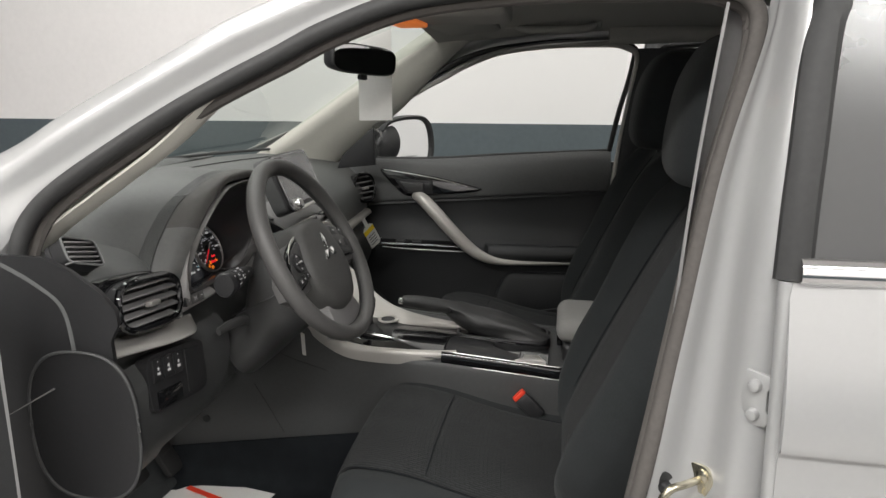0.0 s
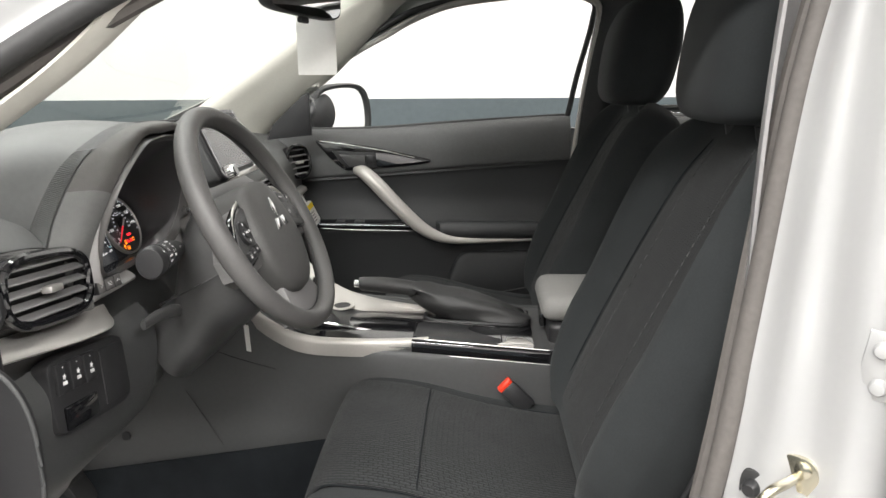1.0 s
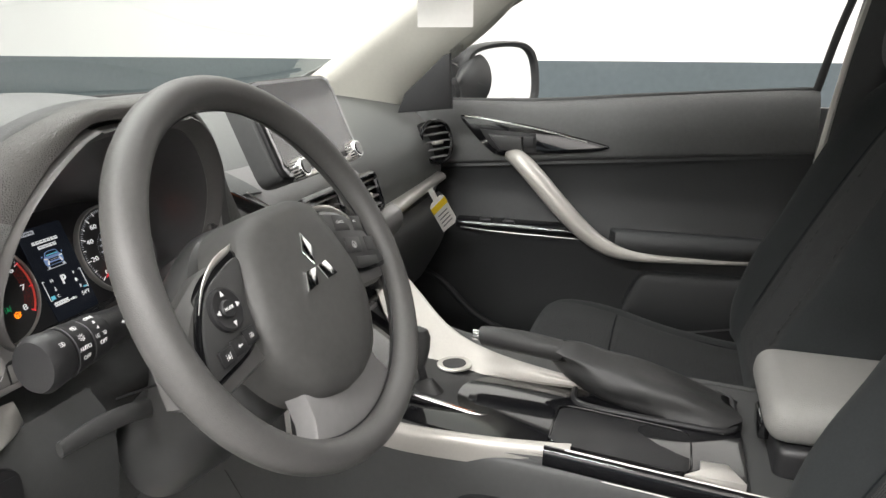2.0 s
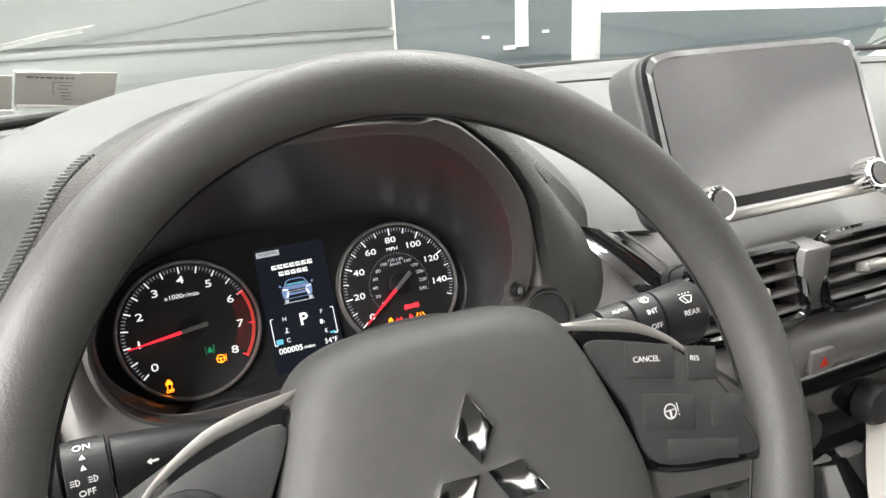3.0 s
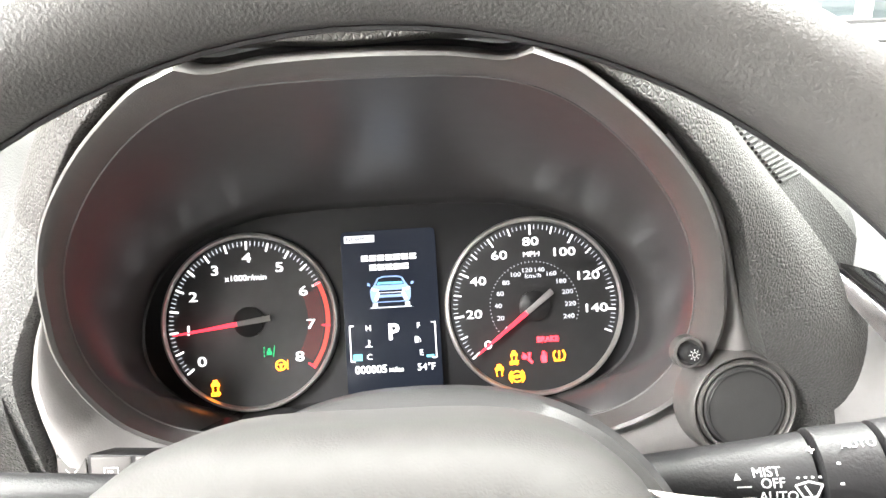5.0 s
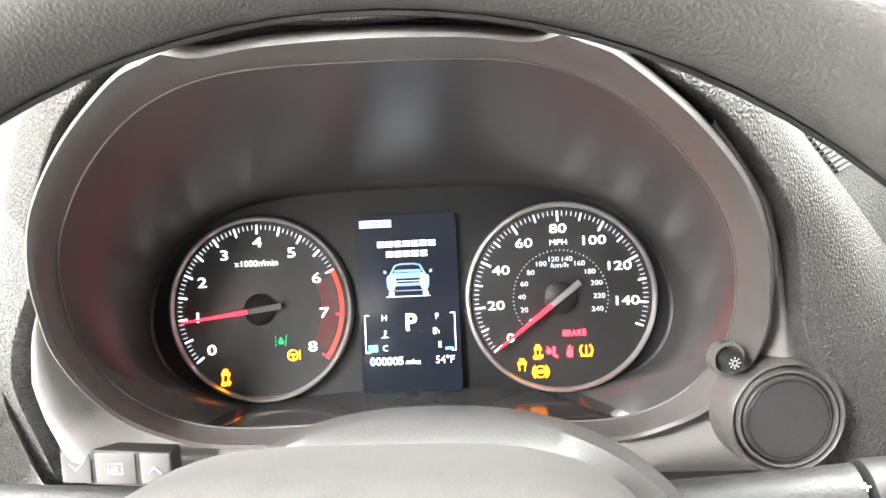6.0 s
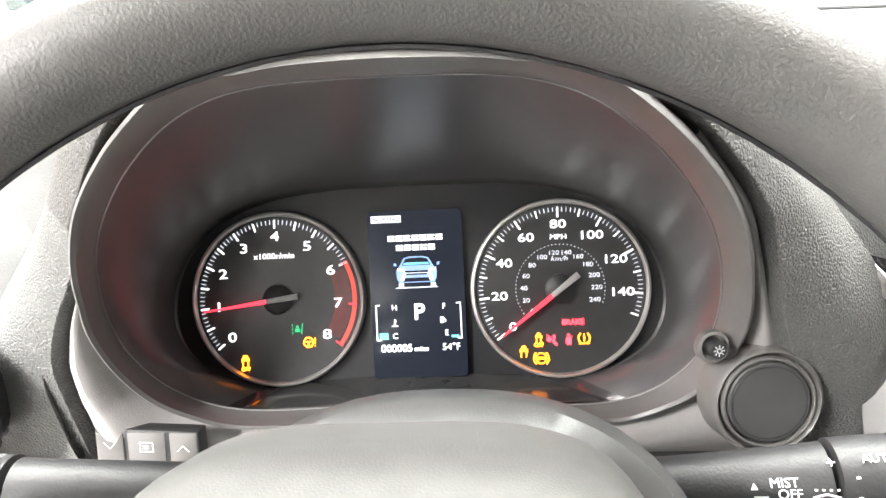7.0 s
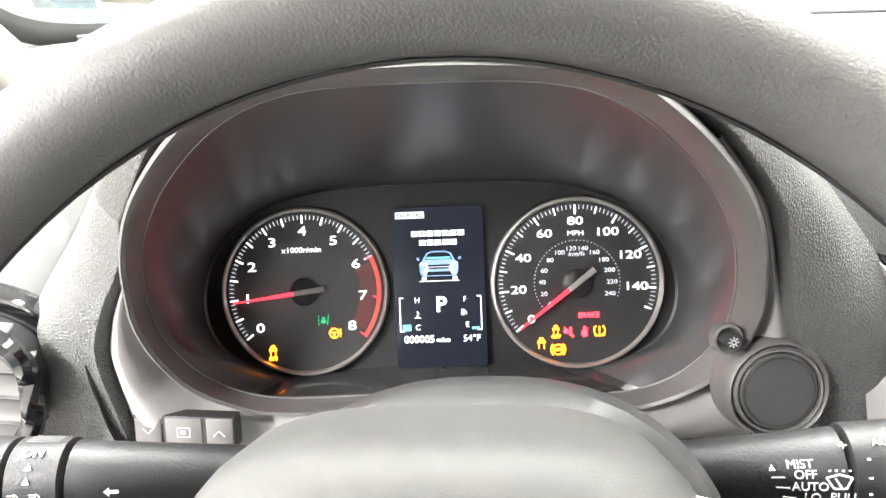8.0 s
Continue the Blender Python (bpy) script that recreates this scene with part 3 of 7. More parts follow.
SW = frame_of((-0.386, -0.698, 0.865), (-0.68, -0.73, 0), (0, 0, 1))
part("base", prism(superpoly(0.014, 0.028, 3.2, 24), 0, 0.006, 0.002), RUBBER, switch, "", SW)
part("plunger", lathe([(0.009, 0), (0.009, 0.008), (0.006, 0.012)], 14), BLACK, switch, "", SW @ Matrix.Translation((0, 0.01, 0.005)))

# ---- open driver's door ----
door = thing("driver_door", -0.47, 0.2, 0.5, "open driver's door, dark inner trim towards the camera", "car door")
ax = Vector((-0.80, 0.60, 0)).normalized()
ay = Vector((-0.60, -0.80, 0)).normalized()


def dp(a, b, z):
    q = Vector((-0.485, 0.185, z)) + ax * a + ay * b
    return (q.x, q.y, q.z)


part("inner_panel", sheet([[dp(a, 0.09, 0.52), dp(a, 0.11, 0.75), dp(a, 0.115, 0.95), dp(a, 0.10, 1.08), dp(a, 0.06, 1.125)] for a in (0.0, 0.05, 0.4, 0.8)], 0.02, 20, 12), DOORLOW, door)
part("skin", sheet([[dp(a, -0.01, 0.42), dp(a, -0.035, 0.75), dp(a, -0.03, 1.0), dp(a, 0.0, 1.13)] for a in (-0.01, 0.3, 0.85)], 0.006, 16, 8), PAINT, door)
part("edge_panel", sheet([[dp(0.0, b, z) for b in (-0.01, 0.05, 0.10)] for z in (0.45, 0.8, 1.12)], 0.006, 6, 6), PAINT, door)

# ---- dashboard ----
dash = thing("dashboard", CX, 0.3, 0.7, "dark grey soft-touch dashboard with silver strips", "dashboard")
STATIONS = [
    (-0.43, ((0.34, 1.150), (0.27, 1.160), (0.20, 1.145), (0.13, 1.110), (0.095, 1.075), (0.085, 1.00), (0.08, 0.95), (0.07, 0.88), (0.13, 0.74))),
    (-0.36, ((0.44, 1.155), (0.34, 1.165), (0.24, 1.155), (0.15, 1.120), (0.10, 1.080), (0.095, 1.00), (0.09, 0.95), (0.07, 0.87), (0.13, 0.74))),
    (-0.20, ((0.58, 1.150), (0.42, 1.165), (0.29, 1.165), (0.19, 1.130), (0.115, 1.075), (0.10, 1.00), (0.09, 0.95), (0.07, 0.86), (0.13, 0.74))),
    (-0.172, ((0.60, 1.145), (0.48, 1.16), (0.36, 1.15), (0.27, 1.11), (0.22, 1.05), (0.19, 0.99), (0.16, 0.94), (0.12, 0.86), (0.16, 0.74))),
    (0.0, ((0.64, 1.145), (0.48, 1.16), (0.36, 1.15), (0.27, 1.11), (0.22, 1.05), (0.19, 0.99), (0.16, 0.94), (0.12, 0.86), (0.16, 0.74))),
    (0.165, ((0.64, 1.145), (0.48, 1.16), (0.36, 1.15), (0.27, 1.11), (0.22, 1.05), (0.19, 0.99), (0.16, 0.94), (0.12, 0.86), (0.16, 0.74))),
    (0.20, ((0.65, 1.145), (0.48, 1.16), (0.34, 1.15), (0.22, 1.115), (0.135, 1.06), (0.10, 1.00), (0.09, 0.95), (0.11, 0.85), (0.2, 0.70))),
    (0.50, ((0.64, 1.145), (0.48, 1.155), (0.33, 1.15), (0.20, 1.125), (0.115, 1.075), (0.085, 1.02), (0.085, 0.96), (0.11, 0.86), (0.2, 0.70))),
    (0.80, ((0.58, 1.145), (0.45, 1.15), (0.32, 1.14), (0.19, 1.115), (0.11, 1.07), (0.085, 1.015), (0.088, 0.96), (0.12, 0.86), (0.2, 0.70))),
    (1.00, ((0.46, 1.145), (0.38, 1.15), (0.28, 1.135), (0.18, 1.11), (0.115, 1.065), (0.095, 1.01), (0.095, 0.96), (0.13, 0.86), (0.2, 0.70))),
    (1.10, ((0.34, 1.140), (0.29, 1.145), (0.22, 1.13), (0.16, 1.10), (0.12, 1.06), (0.105, 1.01), (0.105, 0.96), (0.14, 0.86), (0.2, 0.70))),
]
part("top_pad", sheet([[(x, y, z) for y, z in prof] for x, prof in STATIONS], 0.006, 56, 90), DASH, dash)
part("end_cap", prism([(0.33, 1.145), (0.20, 1.148), (0.123, 1.148), (0.085, 1.132), (0.045, 1.105), (0.023, 1.080), (0.021, 1.060), (0.034, 1.036), (0.03, 0.94), (0.03, 0.86), (0.09, 0.77), (0.14, 0.72), (0.33, 0.72)], 0, 0.012, 0.006), BLACK, dash, "black end cover", frame_of((-0.430, 0, 0), (0, 1, 0), (0, 0, 1)))
oval = superpoly(0.081, 0.108, 2.7, 56, 0.078, 0.915)
part("fuse_cover", prism(oval[::-1], 0, 0.01, 0.006), BLACK, dash, "rounded black fuse cover", frame_of((-0.441, 0, 0), (0, 1, 0), (0, 0, 1)))
part("cover_rim", tube([(-0.442, y, z) for y, z in oval], 0.0022, 8, 0, True), LOWDASH, dash, "grey rim of the fuse cover")


def vent(w, h, slats, m, parent, tilt=0.0, knob=True, e=5.0, edge=0.0045, deep=0.0):
    """An air vent in the x-y plane of m: frame ring, dark box and tilted slats with a tab."""
    v = part("air_vent", prism(superpoly(w, h, e, 40), -0.03, -0.022), BLACK, parent, "black air vent", m)
    ring = [(x, y, 0.0) for x, y in superpoly(w, h, e, 48)]
    part("frame", tube([tuple(m @ Vector(p)) for p in ring], edge, 8, 0, True), GLOSS if edge > 0.003 else DASH, v, "gloss black frame" if edge > 0.003 else "thin grey frame")
    part("back", loft([[tuple(m @ Vector((x * k, y * k, z))) for x, y in superpoly(w, h, e, 40)] for k, z in ((1.0, 0.0), (0.97, -0.03))], True, False), BLACK, v)
    for i in range(slats):
        y = -h + 2 * h * (i + 0.7) / (slats + 0.4)
        half = w * (1 - abs(y / h) ** e) ** (1 / e) - 0.002
        part("slat", box(-half, half, -0.0014, 0.0014, -0.009, 0.005, 0.001, 1), TRIM, v, "", m @ Matrix.Translation((0, y, -0.004 - deep)) @ pose(0, 0, 0, tilt, 0, 0))
    if knob:
        part("tab", box(-0.013, 0.013, -0.004, 0.004, -0.004, 0.009, 0.002), SATIN, v, "silver tab", m @ Matrix.Translation((0, -h * 0.05, 0)))
    return v


# driver's side vent, its silver strip and switches
VM = frame_of((-0.286, 0.062, 1.047), (0.985, -0.02, -0.16), (0.10, 0.12, 0.98))
vent(0.082, 0.038, 5, VM, dash, 24, True, 3.2, 0.0055, 0.002)
part("vent_surround", prism(superpoly(0.096, 0.046, 3.6, 48), -0.050, -0.024, 0.004), GLOSS, dash, "gloss black vent surround", VM @ Matrix.Translation((-0.012, 0, 0)))
vent(0.034, 0.021, 5, frame_of((-0.366, 0.108, 1.142), (0.90, -0.24, -0.36), (0.16, 0.55, 0.80)), dash, 10, False, 6, 0.0018)
strip = []
for s, d in ((0, 0.024), (0.2, 0.034), (0.45, 0.046), (0.7, 0.044), (0.88, 0.026), (1, 0.006)):
    sx, sz = -0.405 + 0.262 * s, 1.007 - 0.036 * s
    strip.append([(sx, 0.082, sz + 0.010), (sx, 0.082 - d * 0.5, sz + 0.005), (sx, 0.082 - d, sz - 0.003), (sx, 0.081 - d, sz - 0.009), (sx, 0.080, sz - 0.016)])
part("silver_strip", sheet(strip, 0.004, 18, 40), SATIN, dash, "satin silver strip under the vent")
SP = frame_of((-0.262, 0.040, 0.922), (0.985, -0.05, -0.15), (0.12, 0.14, 0.985))
sw = part("switch_panel", prism(superpoly(0.080, 0.044, 7, 32), -0.02, 0.0, 0.003), BLACK, dash, "black switch panel", SP)
for i in range(3):
    bm_at = SP @ Matrix.Translation((-0.058 + 0.027 * i, 0.020, 0))
    part("button", box(-0.0125, 0.0125, -0.017, 0.017, -0.004, 0.004, 0.002), BLACK, sw, "", bm_at)
    part("symbol", box(-0.004, 0.004, -0.0075, -0.0035, 0.004, 0.0043), WHITEINK, sw, "", bm_at)
    part("symbol", prism(star(5, 0.0018, 0.0036), 0.004, 0.0043), WHITEINK, sw, "", bm_at @ Matrix.Translation((0, 0.0015, 0)))
    part("lamp_dot", disc(0.0008, 0.0004, 0, 10), WHITEINK, sw, "", bm_at @ Matrix.Translation((0, 0.0125, 0.004)))
part("tray", box(-0.034, 0.034, -0.018, 0.010, -0.012, 0.002, 0.003), GLOSS, sw, "empty black slot", SP @ Matrix.Translation((-0.030, -0.022, 0)))
part("blank_plate", box(-0.026, 0.028, -0.034, 0.034, -0.004, 0.0012, 0.001), BLACK, sw, "plain blank plate", SP @ Matrix.Translation((0.046, 0.0, 0)))
part("knee_panel", sheet([[(x, y, z) for y, z in ((0.068, 0.965), (0.045, 0.93), (0.05, 0.86), (0.075, 0.80), (0.15, 0.73))] for x in (-0.425, -0.30, -0.12, -0.08)], 0.008, 24, 12), LOWDASH, dash, "dark lower knee panel")

# instrument hood: leading edge, leather flank and the slope back to the top pad
HX = -0.008
HALF = ((0.166, 0.085, 0.985), (0.168, 0.082, 1.020), (0.167, 0.078, 1.050), (0.157, 0.074, 1.075), (0.138, 0.068, 1.105), (0.1285, 0.060, 1.128), (0.106, 0.050, 1.161), (0.088, 0.044, 1.179), (0.056, 0.039, 1.1985), (0.0, 0.041, 1.198))
HALF_R = ((0.190, 0.085, 0.985), (0.180, 0.080, 1.020), (0.170, 0.074, 1.052), (0.161, 0.070, 1.075), (0.152, 0.066, 1.105), (0.143, 0.060, 1.128), (0.117, 0.050, 1.161), (0.092, 0.043, 1.180), (0.057, 0.037, 1.1985), (0.0, 0.039, 1.198))
FLANK = ((0.258, 0.100, 0.985), (0.240, 0.102, 1.020), (0.221, 0.102, 1.049), (0.202, 0.104, 1.078), (0.181, 0.105, 1.105), (0.158, 0.100, 1.136), (0.134, 0.088, 1.170), (0.106, 0.074, 1.192), (0.058, 0.061, 1.211), (0.0, 0.060, 1.215))
FLANK_R = ((0.268, 0.100, 0.985), (0.252, 0.100, 1.020), (0.236, 0.102, 1.051), (0.216, 0.104, 1.081), (0.194, 0.105, 1.110), (0.171, 0.103, 1.137), (0.142, 0.092, 1.168), (0.108, 0.076, 1.192), (0.058, 0.061, 1.211), (0.0, 0.060, 1.215))
SLOPE = ((0.360, 0.120, 0.985), (0.350, 0.125, 1.040), (0.335, 0.140, 1.080), (0.320, 0.165, 1.110), (0.300, 0.195, 1.135), (0.270, 0.235, 1.153), (0.220, 0.285, 1.165), (0.150, 0.330, 1.172), (0.080, 0.355, 1.174), (0.0, 0.370, 1.175))
SLOPE_R = ((0.262, 0.120, 0.985), (0.258, 0.125, 1.030), (0.256, 0.140, 1.060), (0.252, 0.160, 1.085), (0.242, 0.185, 1.110), (0.226, 0.220, 1.135), (0.192, 0.270, 1.155), (0.140, 0.320, 1.168), (0.080, 0.355, 1.174), (0.0, 0.370, 1.175))


def both(left, right):
    return [(HX - x, y, z) for x, y, z in left] + [(HX + x, y, z) for x, y, z in right[-2::-1]]


EDGE = both(HALF, HALF_R)
CREST, FOOT = both(FLANK, FLANK_R), both(SLOPE, SLOPE_R)
UNDER = [(HX + (x - HX) * 0.95, y + 0.022, z - 0.003) for x, y, z in EDGE]
NOSE = [(HX + (x - HX) * 1.02, y - 0.003, z + 0.003) for x, y, z in EDGE]
MIDLINE = [tuple(0.5 * (a + b) + (0, -0.008, 0.003)[i] for i, (a, b) in enumerate(zip(p, q))) for p, q in zip(CREST, NOSE)]
# the brow between the flanks takes the leather with shade in its colour
for nm, i0, i1, stuff, words in (("hood_flank", 0, 6, LEATHER, "grained leather flank of the hood"), ("hood_brow", 5, 12, SHADEDLEATHER, "leather brow over the instruments, shade put into its colour"), ("hood_flank", 11, 19, LEATHER, "grained leather flank of the hood")):
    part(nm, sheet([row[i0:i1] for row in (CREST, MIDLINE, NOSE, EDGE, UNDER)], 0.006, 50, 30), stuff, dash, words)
WALL = []
for i, (x, y, z) in enumerate(CREST):
    # the hood's outer wall drops behind the leather: narrow towards the door, wide beside the centre
    d = math.hypot(x - HX, z - 1.03)
    k = i - len(FLANK) + 1
    out = 0.013 if k <= 0 else (0.008, 0.010, 0.014, 0.022, 0.029, 0.031, 0.028, 0.020, 0.012)[k - 1]
    WALL.append((x + out * (x - HX) / d, y + 0.026, z + out * (z - 1.03) / d - 0.014))
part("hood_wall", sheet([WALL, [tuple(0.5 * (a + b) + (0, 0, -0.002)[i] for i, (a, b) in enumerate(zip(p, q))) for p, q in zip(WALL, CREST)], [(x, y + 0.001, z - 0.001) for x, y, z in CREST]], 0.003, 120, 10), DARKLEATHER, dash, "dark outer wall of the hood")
part("hood_slope", sheet([FOOT, [tuple(0.45 * a + 0.55 * b + (0, 0, 0.006 + 0.012 * max(0.0, min(1.0, (q[2] - 1.13) / 0.06)))[i] for i, (a, b) in enumerate(zip(p, q))) for p, q in zip(FOOT, WALL)], WALL], 0.006, 120, 20), DASH, dash, "smooth slope behind the hood")
crest, wall = smooth_line(CREST, 240), smooth_line(WALL, 240)
for base, count in ((30, 60), (150, 30)):
    # fine ribs on the outer wall, towards the door and towards the middle
    for i in range(count):
        a = Vector(crest[base + i]).lerp(Vector(wall[base + i]), 0.10) + Vector((0, 0.0005, 0.0005))
        b = Vector(crest[base + i]).lerp(Vector(wall[base + i]), 0.95) + Vector((0, 0.0005, 0.0005))
        part("rib", tube([a, b], 0.0009, 5), DASH, dash)

# panels between the hood and the centre screen
part("console_panel", sheet([[(x, y, z) for y, z in prof] for x, prof in ((0.20, ((0.17, 1.10), (0.13, 1.07), (0.085, 1.03), (0.06, 0.985))), (0.30, ((0.15, 1.095), (0.10, 1.07), (0.05, 1.04), (0.025, 0.985))), (0.50, ((0.15, 1.095), (0.10, 1.07), (0.05, 1.04), (0.03, 0.985))), (0.60, ((0.16, 1.09), (0.12, 1.06), (0.09, 1.02), (0.082, 0.985))))], 0.006, 20, 24), TRIM, dash, "grey panel below the screen")
part("facet", sheet([[(0.204, 0.166, 1.106), (0.232, 0.160, 1.104), (0.262, 0.152, 1.102)], [(0.204, 0.140, 1.088), (0.236, 0.132, 1.088), (0.270, 0.120, 1.086)], [(0.206, 0.118, 1.074), (0.240, 0.106, 1.074), (0.275, 0.096, 1.072)]], 0.003, 10, 12), DASH, dash, "smooth grey facet beside the hood")
part("gloss_blade", sheet([[(0.195, 0.115, 1.085), (0.215, 0.100, 1.083), (0.235, 0.098, 1.075)], [(0.215, 0.085, 1.060), (0.240, 0.068, 1.059), (0.262, 0.073, 1.046)], [(0.235, 0.055, 1.030), (0.260, 0.038, 1.027), (0.284, 0.045, 1.010)], [(0.245, 0.035, 0.995), (0.270, 0.022, 0.990), (0.290, 0.030, 0.976)]], 0.005, 10, 20), GLOSS, dash, "gloss black blade beside the hood")
part("blade_edge", tube([(0.238, 0.095, 1.078), (0.266, 0.070, 1.049), (0.288, 0.042, 1.013), (0.294, 0.027, 0.979)], 0.0012, 6, 30), SATIN, dash, "bright edge of the blade")
part("pad_seam", tube([(0.12, 0.335, 1.151), (0.27, 0.300, 1.1415), (0.36, 0.295, 1.141), (0.52, 0.300, 1.143)], 0.0012, 6, 40), BLACK, dash, "thin seam beside the screen")
for vx in (0.295, 0.425):
    vent(0.054, 0.029, 4, frame_of((vx, 0.016, 1.040), (1, 0, 0), (0, 0.30, 0.954)), dash, 15, True, 8)
part("vent_bridge", box(0.345, 0.375, 0.012, 0.04, 1.012, 1.066, 0.004), TRIM, dash)
part("centre_face", sheet([[(x, y, z) for y, z in ((0.020, 1.004), (0.004, 0.995), (0.0, 0.975), (0.012, 0.955), (0.03, 0.95))] for x in (0.225, 0.30, 0.42, 0.50, 0.545)], 0.006, 20, 16), TRIM, dash, "satin grey fascia under the vents")
hz = part("hazard_switch", box(0.347, 0.373, -0.004, 0.004, 0.966, 0.986, 0.003), TRIM, dash, "grey hazard switch")
part("triangle", prism([(-0.005, -0.004), (0.005, -0.004), (0.0, 0.005)], 0, 0.0004), REDBTN, hz, "red triangle", frame_of((0.36, -0.0043, 0.976), (1, 0, 0), (0, 0, 1)))
part("climate_panel", sheet([[(x, y, z) for y, z in ((0.03, 0.95), (0.02, 0.93), (0.02, 0.88), (0.0, 0.83))] for x in (0.235, 0.36, 0.48)], 0.006, 14, 8), GLOSS, dash, "gloss black climate panel")
for kx in (0.27, 0.36, 0.45):
    part("climate_knob", lathe([(0.019, 0), (0.019, 0.012), (0.016, 0.017), (0.002, 0.018)], 24), BLACK, dash, "black climate knob", frame_of((kx, 0.018, 0.905), (1, 0, 0), (0, 0.1, 0.995)))
for kx in (0.29, 0.33, 0.39, 0.43):
    part("climate_button", box(kx - 0.014, kx + 0.014, 0.008, 0.018, 0.855, 0.867, 0.002), TRIM, dash)
# passenger's side strip, vent, glove box
strip = []
for s in np.linspace(0, 1, 9):
    x = 0.545 + s * 0.47
    y = 0.055 + 0.035 * s ** 0.5
    z = 0.950 + 0.008 * s
    strip.append([(x, y + 0.012, z + 0.016), (x, y - 0.012, z + 0.012), (x, y - 0.016, z - 0.002), (x, y + 0.012, z - 0.012)])
part("silver_strip", sheet(strip, 0.004, 12, 30), SATIN, dash, "satin silver strip before the passenger")
vent(0.046, 0.046, 5, frame_of((0.985, 0.085, 1.045), (0.88, -0.47, 0), (0.05, 0.15, 0.985)), dash, 10, True, 2.3)
part("glove_box", sheet([[(x, y, z) for y, z in ((0.085, 0.93), (0.06, 0.90), (0.075, 0.82), (0.13, 0.72))] for x in (0.58, 0.70, 0.90, 1.0)], 0.012, 18, 14), LOWDASH, dash, "closed glove box lid")
part("pad_seam", tube([(-0.36, 0.30, 1.163), (-0.10, 0.415, 1.161), (0.15, 0.425, 1.160), (0.45, 0.42, 1.157), (0.75, 0.40, 1.151), (1.0, 0.33, 1.147)], 0.0016, 6, 60), BLACK, dash, "thin seam across the top pad")
part("pad_ridge", sheet([[(x, y, z) for y, z in ((0.53, 1.152), (0.545, 1.162), (0.57, 1.164), (0.60, 1.155))] for x in (-0.24, 0.1, 0.5, 0.85)], 0.004, 10, 30), DASH, dash, "raised ridge before the windscreen")
part("screen_seal", tube([(-0.30, 0.36, 1.168), (-0.20, 0.43, 1.172), (-0.05, 0.50, 1.170), (0.15, 0.57, 1.166), (0.36, 0.60, 1.164), (0.60, 0.575, 1.163), (0.85, 0.48, 1.163), (0.99, 0.37, 1.165)], 0.004, 8, 60), RUBBER, dash, "black seal at the windscreen's foot")
part("defrost_slot", box(-0.30, 1.0, 0.585, 0.60, 1.150, 1.153), BLACK, dash, "black defroster slot")

tag_thing = thing("airbag_tag", 0.84, 0.04, 0.93, "white and yellow paper tag hanging from the glove box", "tag")
TM = frame_of((0.845, 0.030, 0.925), (0.70, -0.45, 0.55), (-0.68, 0.20, 0.70))
part("string", box(-0.006, 0.006, 0.03, 0.065, 0, 0.0008), PAPER, tag_thing, "white loop", TM)
part("card", prism([(-0.02, -0.055), (0.014, -0.06), (0.022, -0.05), (0.02, 0.025), (0.012, 0.034), (-0.012, 0.034), (-0.02, 0.026)], 0, 0.001), PAPER, tag_thing, "", TM)
part("band", box(-0.0205, 0.0205, 0.004, 0.022, -0.0004, 0.0014), YELLOW, tag_thing, "yellow band", TM)
for i in range(4):
    part("print", box(-0.014, 0.013, -0.044 + i * 0.011, -0.041 + i * 0.011, -0.0003, 0.0013), INK, tag_thing, "", TM)

# ---- centre screen ----
monitor = thing("touch_screen", 0.36, 0.09, 1.1, "dark touch screen under peeling protective film, with two knobs", "screen")
MM = frame_of((0.360, 0.072, 1.152), (1, 0.01, 0), (0, 0.40, 0.917))
part("case", prism(superpoly(0.117, 0.068, 9, 48), -0.035, -0.002, 0.006, 3), LOWDASH, monitor, "", MM)
part("bezel", prism(superpoly(0.116, 0.067, 9, 48), -0.002, 0.004, 0.003), BLACK, monitor, "", MM)
part("glass", prism(superpoly(0.106, 0.056, 12, 48), 0.004, 0.0055), SCREENGLASS, monitor, "dark glass", MM @ Matrix.Translation((0, 0.004, 0)))
filmring = superpoly(0.110, 0.062, 10, 60)
# film over the glass, the screen's pale reflection painted into it
film_sheet = part("film_sheet", prism(superpoly(0.106, 0.056, 12, 48), 0.0058, 0.0062), SHEENFILM, monitor, "protective film with a pale reflection in its colour", MM @ Matrix.Translation((0, 0.004, 0)))
film_sheet.visible_shadow = False
part("film_edge", loft([[tuple(MM @ Vector((x * k, y * k2, 0.0062 + 0.0012 * math.sin(i * 1.7) * math.sin(i * 0.63)))) for i, (x, y) in enumerate(filmring)] for k, k2 in ((1.025, 1.04), (1.005, 1.01), (0.985, 0.97))], True, False), FILM, monitor, "crinkled silvery film edge")
part("chin", box(-0.09, 0.09, -0.004, 0.004, 0, 0.010, 0.002), SATIN, monitor, "silver bar under the glass", MM @ Matrix.Translation((0, -0.066, -0.002)))
for kx in (-0.084, 0.084):
    kn = part("knob", lathe([(0.0135, 0), (0.0135, 0.014), (0.012, 0.017), (0.003, 0.0175)], 28), CHROME, monitor, "ridged chrome knob", MM @ Matrix.Translation((kx, -0.056, 0.004)))
    part("knob_face", disc(0.0098, 0.001, 0.0004, 24), GLOSS, kn, "gloss black face", MM @ Matrix.Translation((kx, -0.056, 0.0215)))
    for i in range(18):
        a = 2 * math.pi * i / 18
        part("ridge", box(-0.0007, 0.0007, -0.0007, 0.0007, 0.002, 0.014), SATIN, kn, "", MM @ Matrix.Translation((kx + 0.0137 * math.cos(a), -0.056 + 0.0137 * math.sin(a), 0.004)))

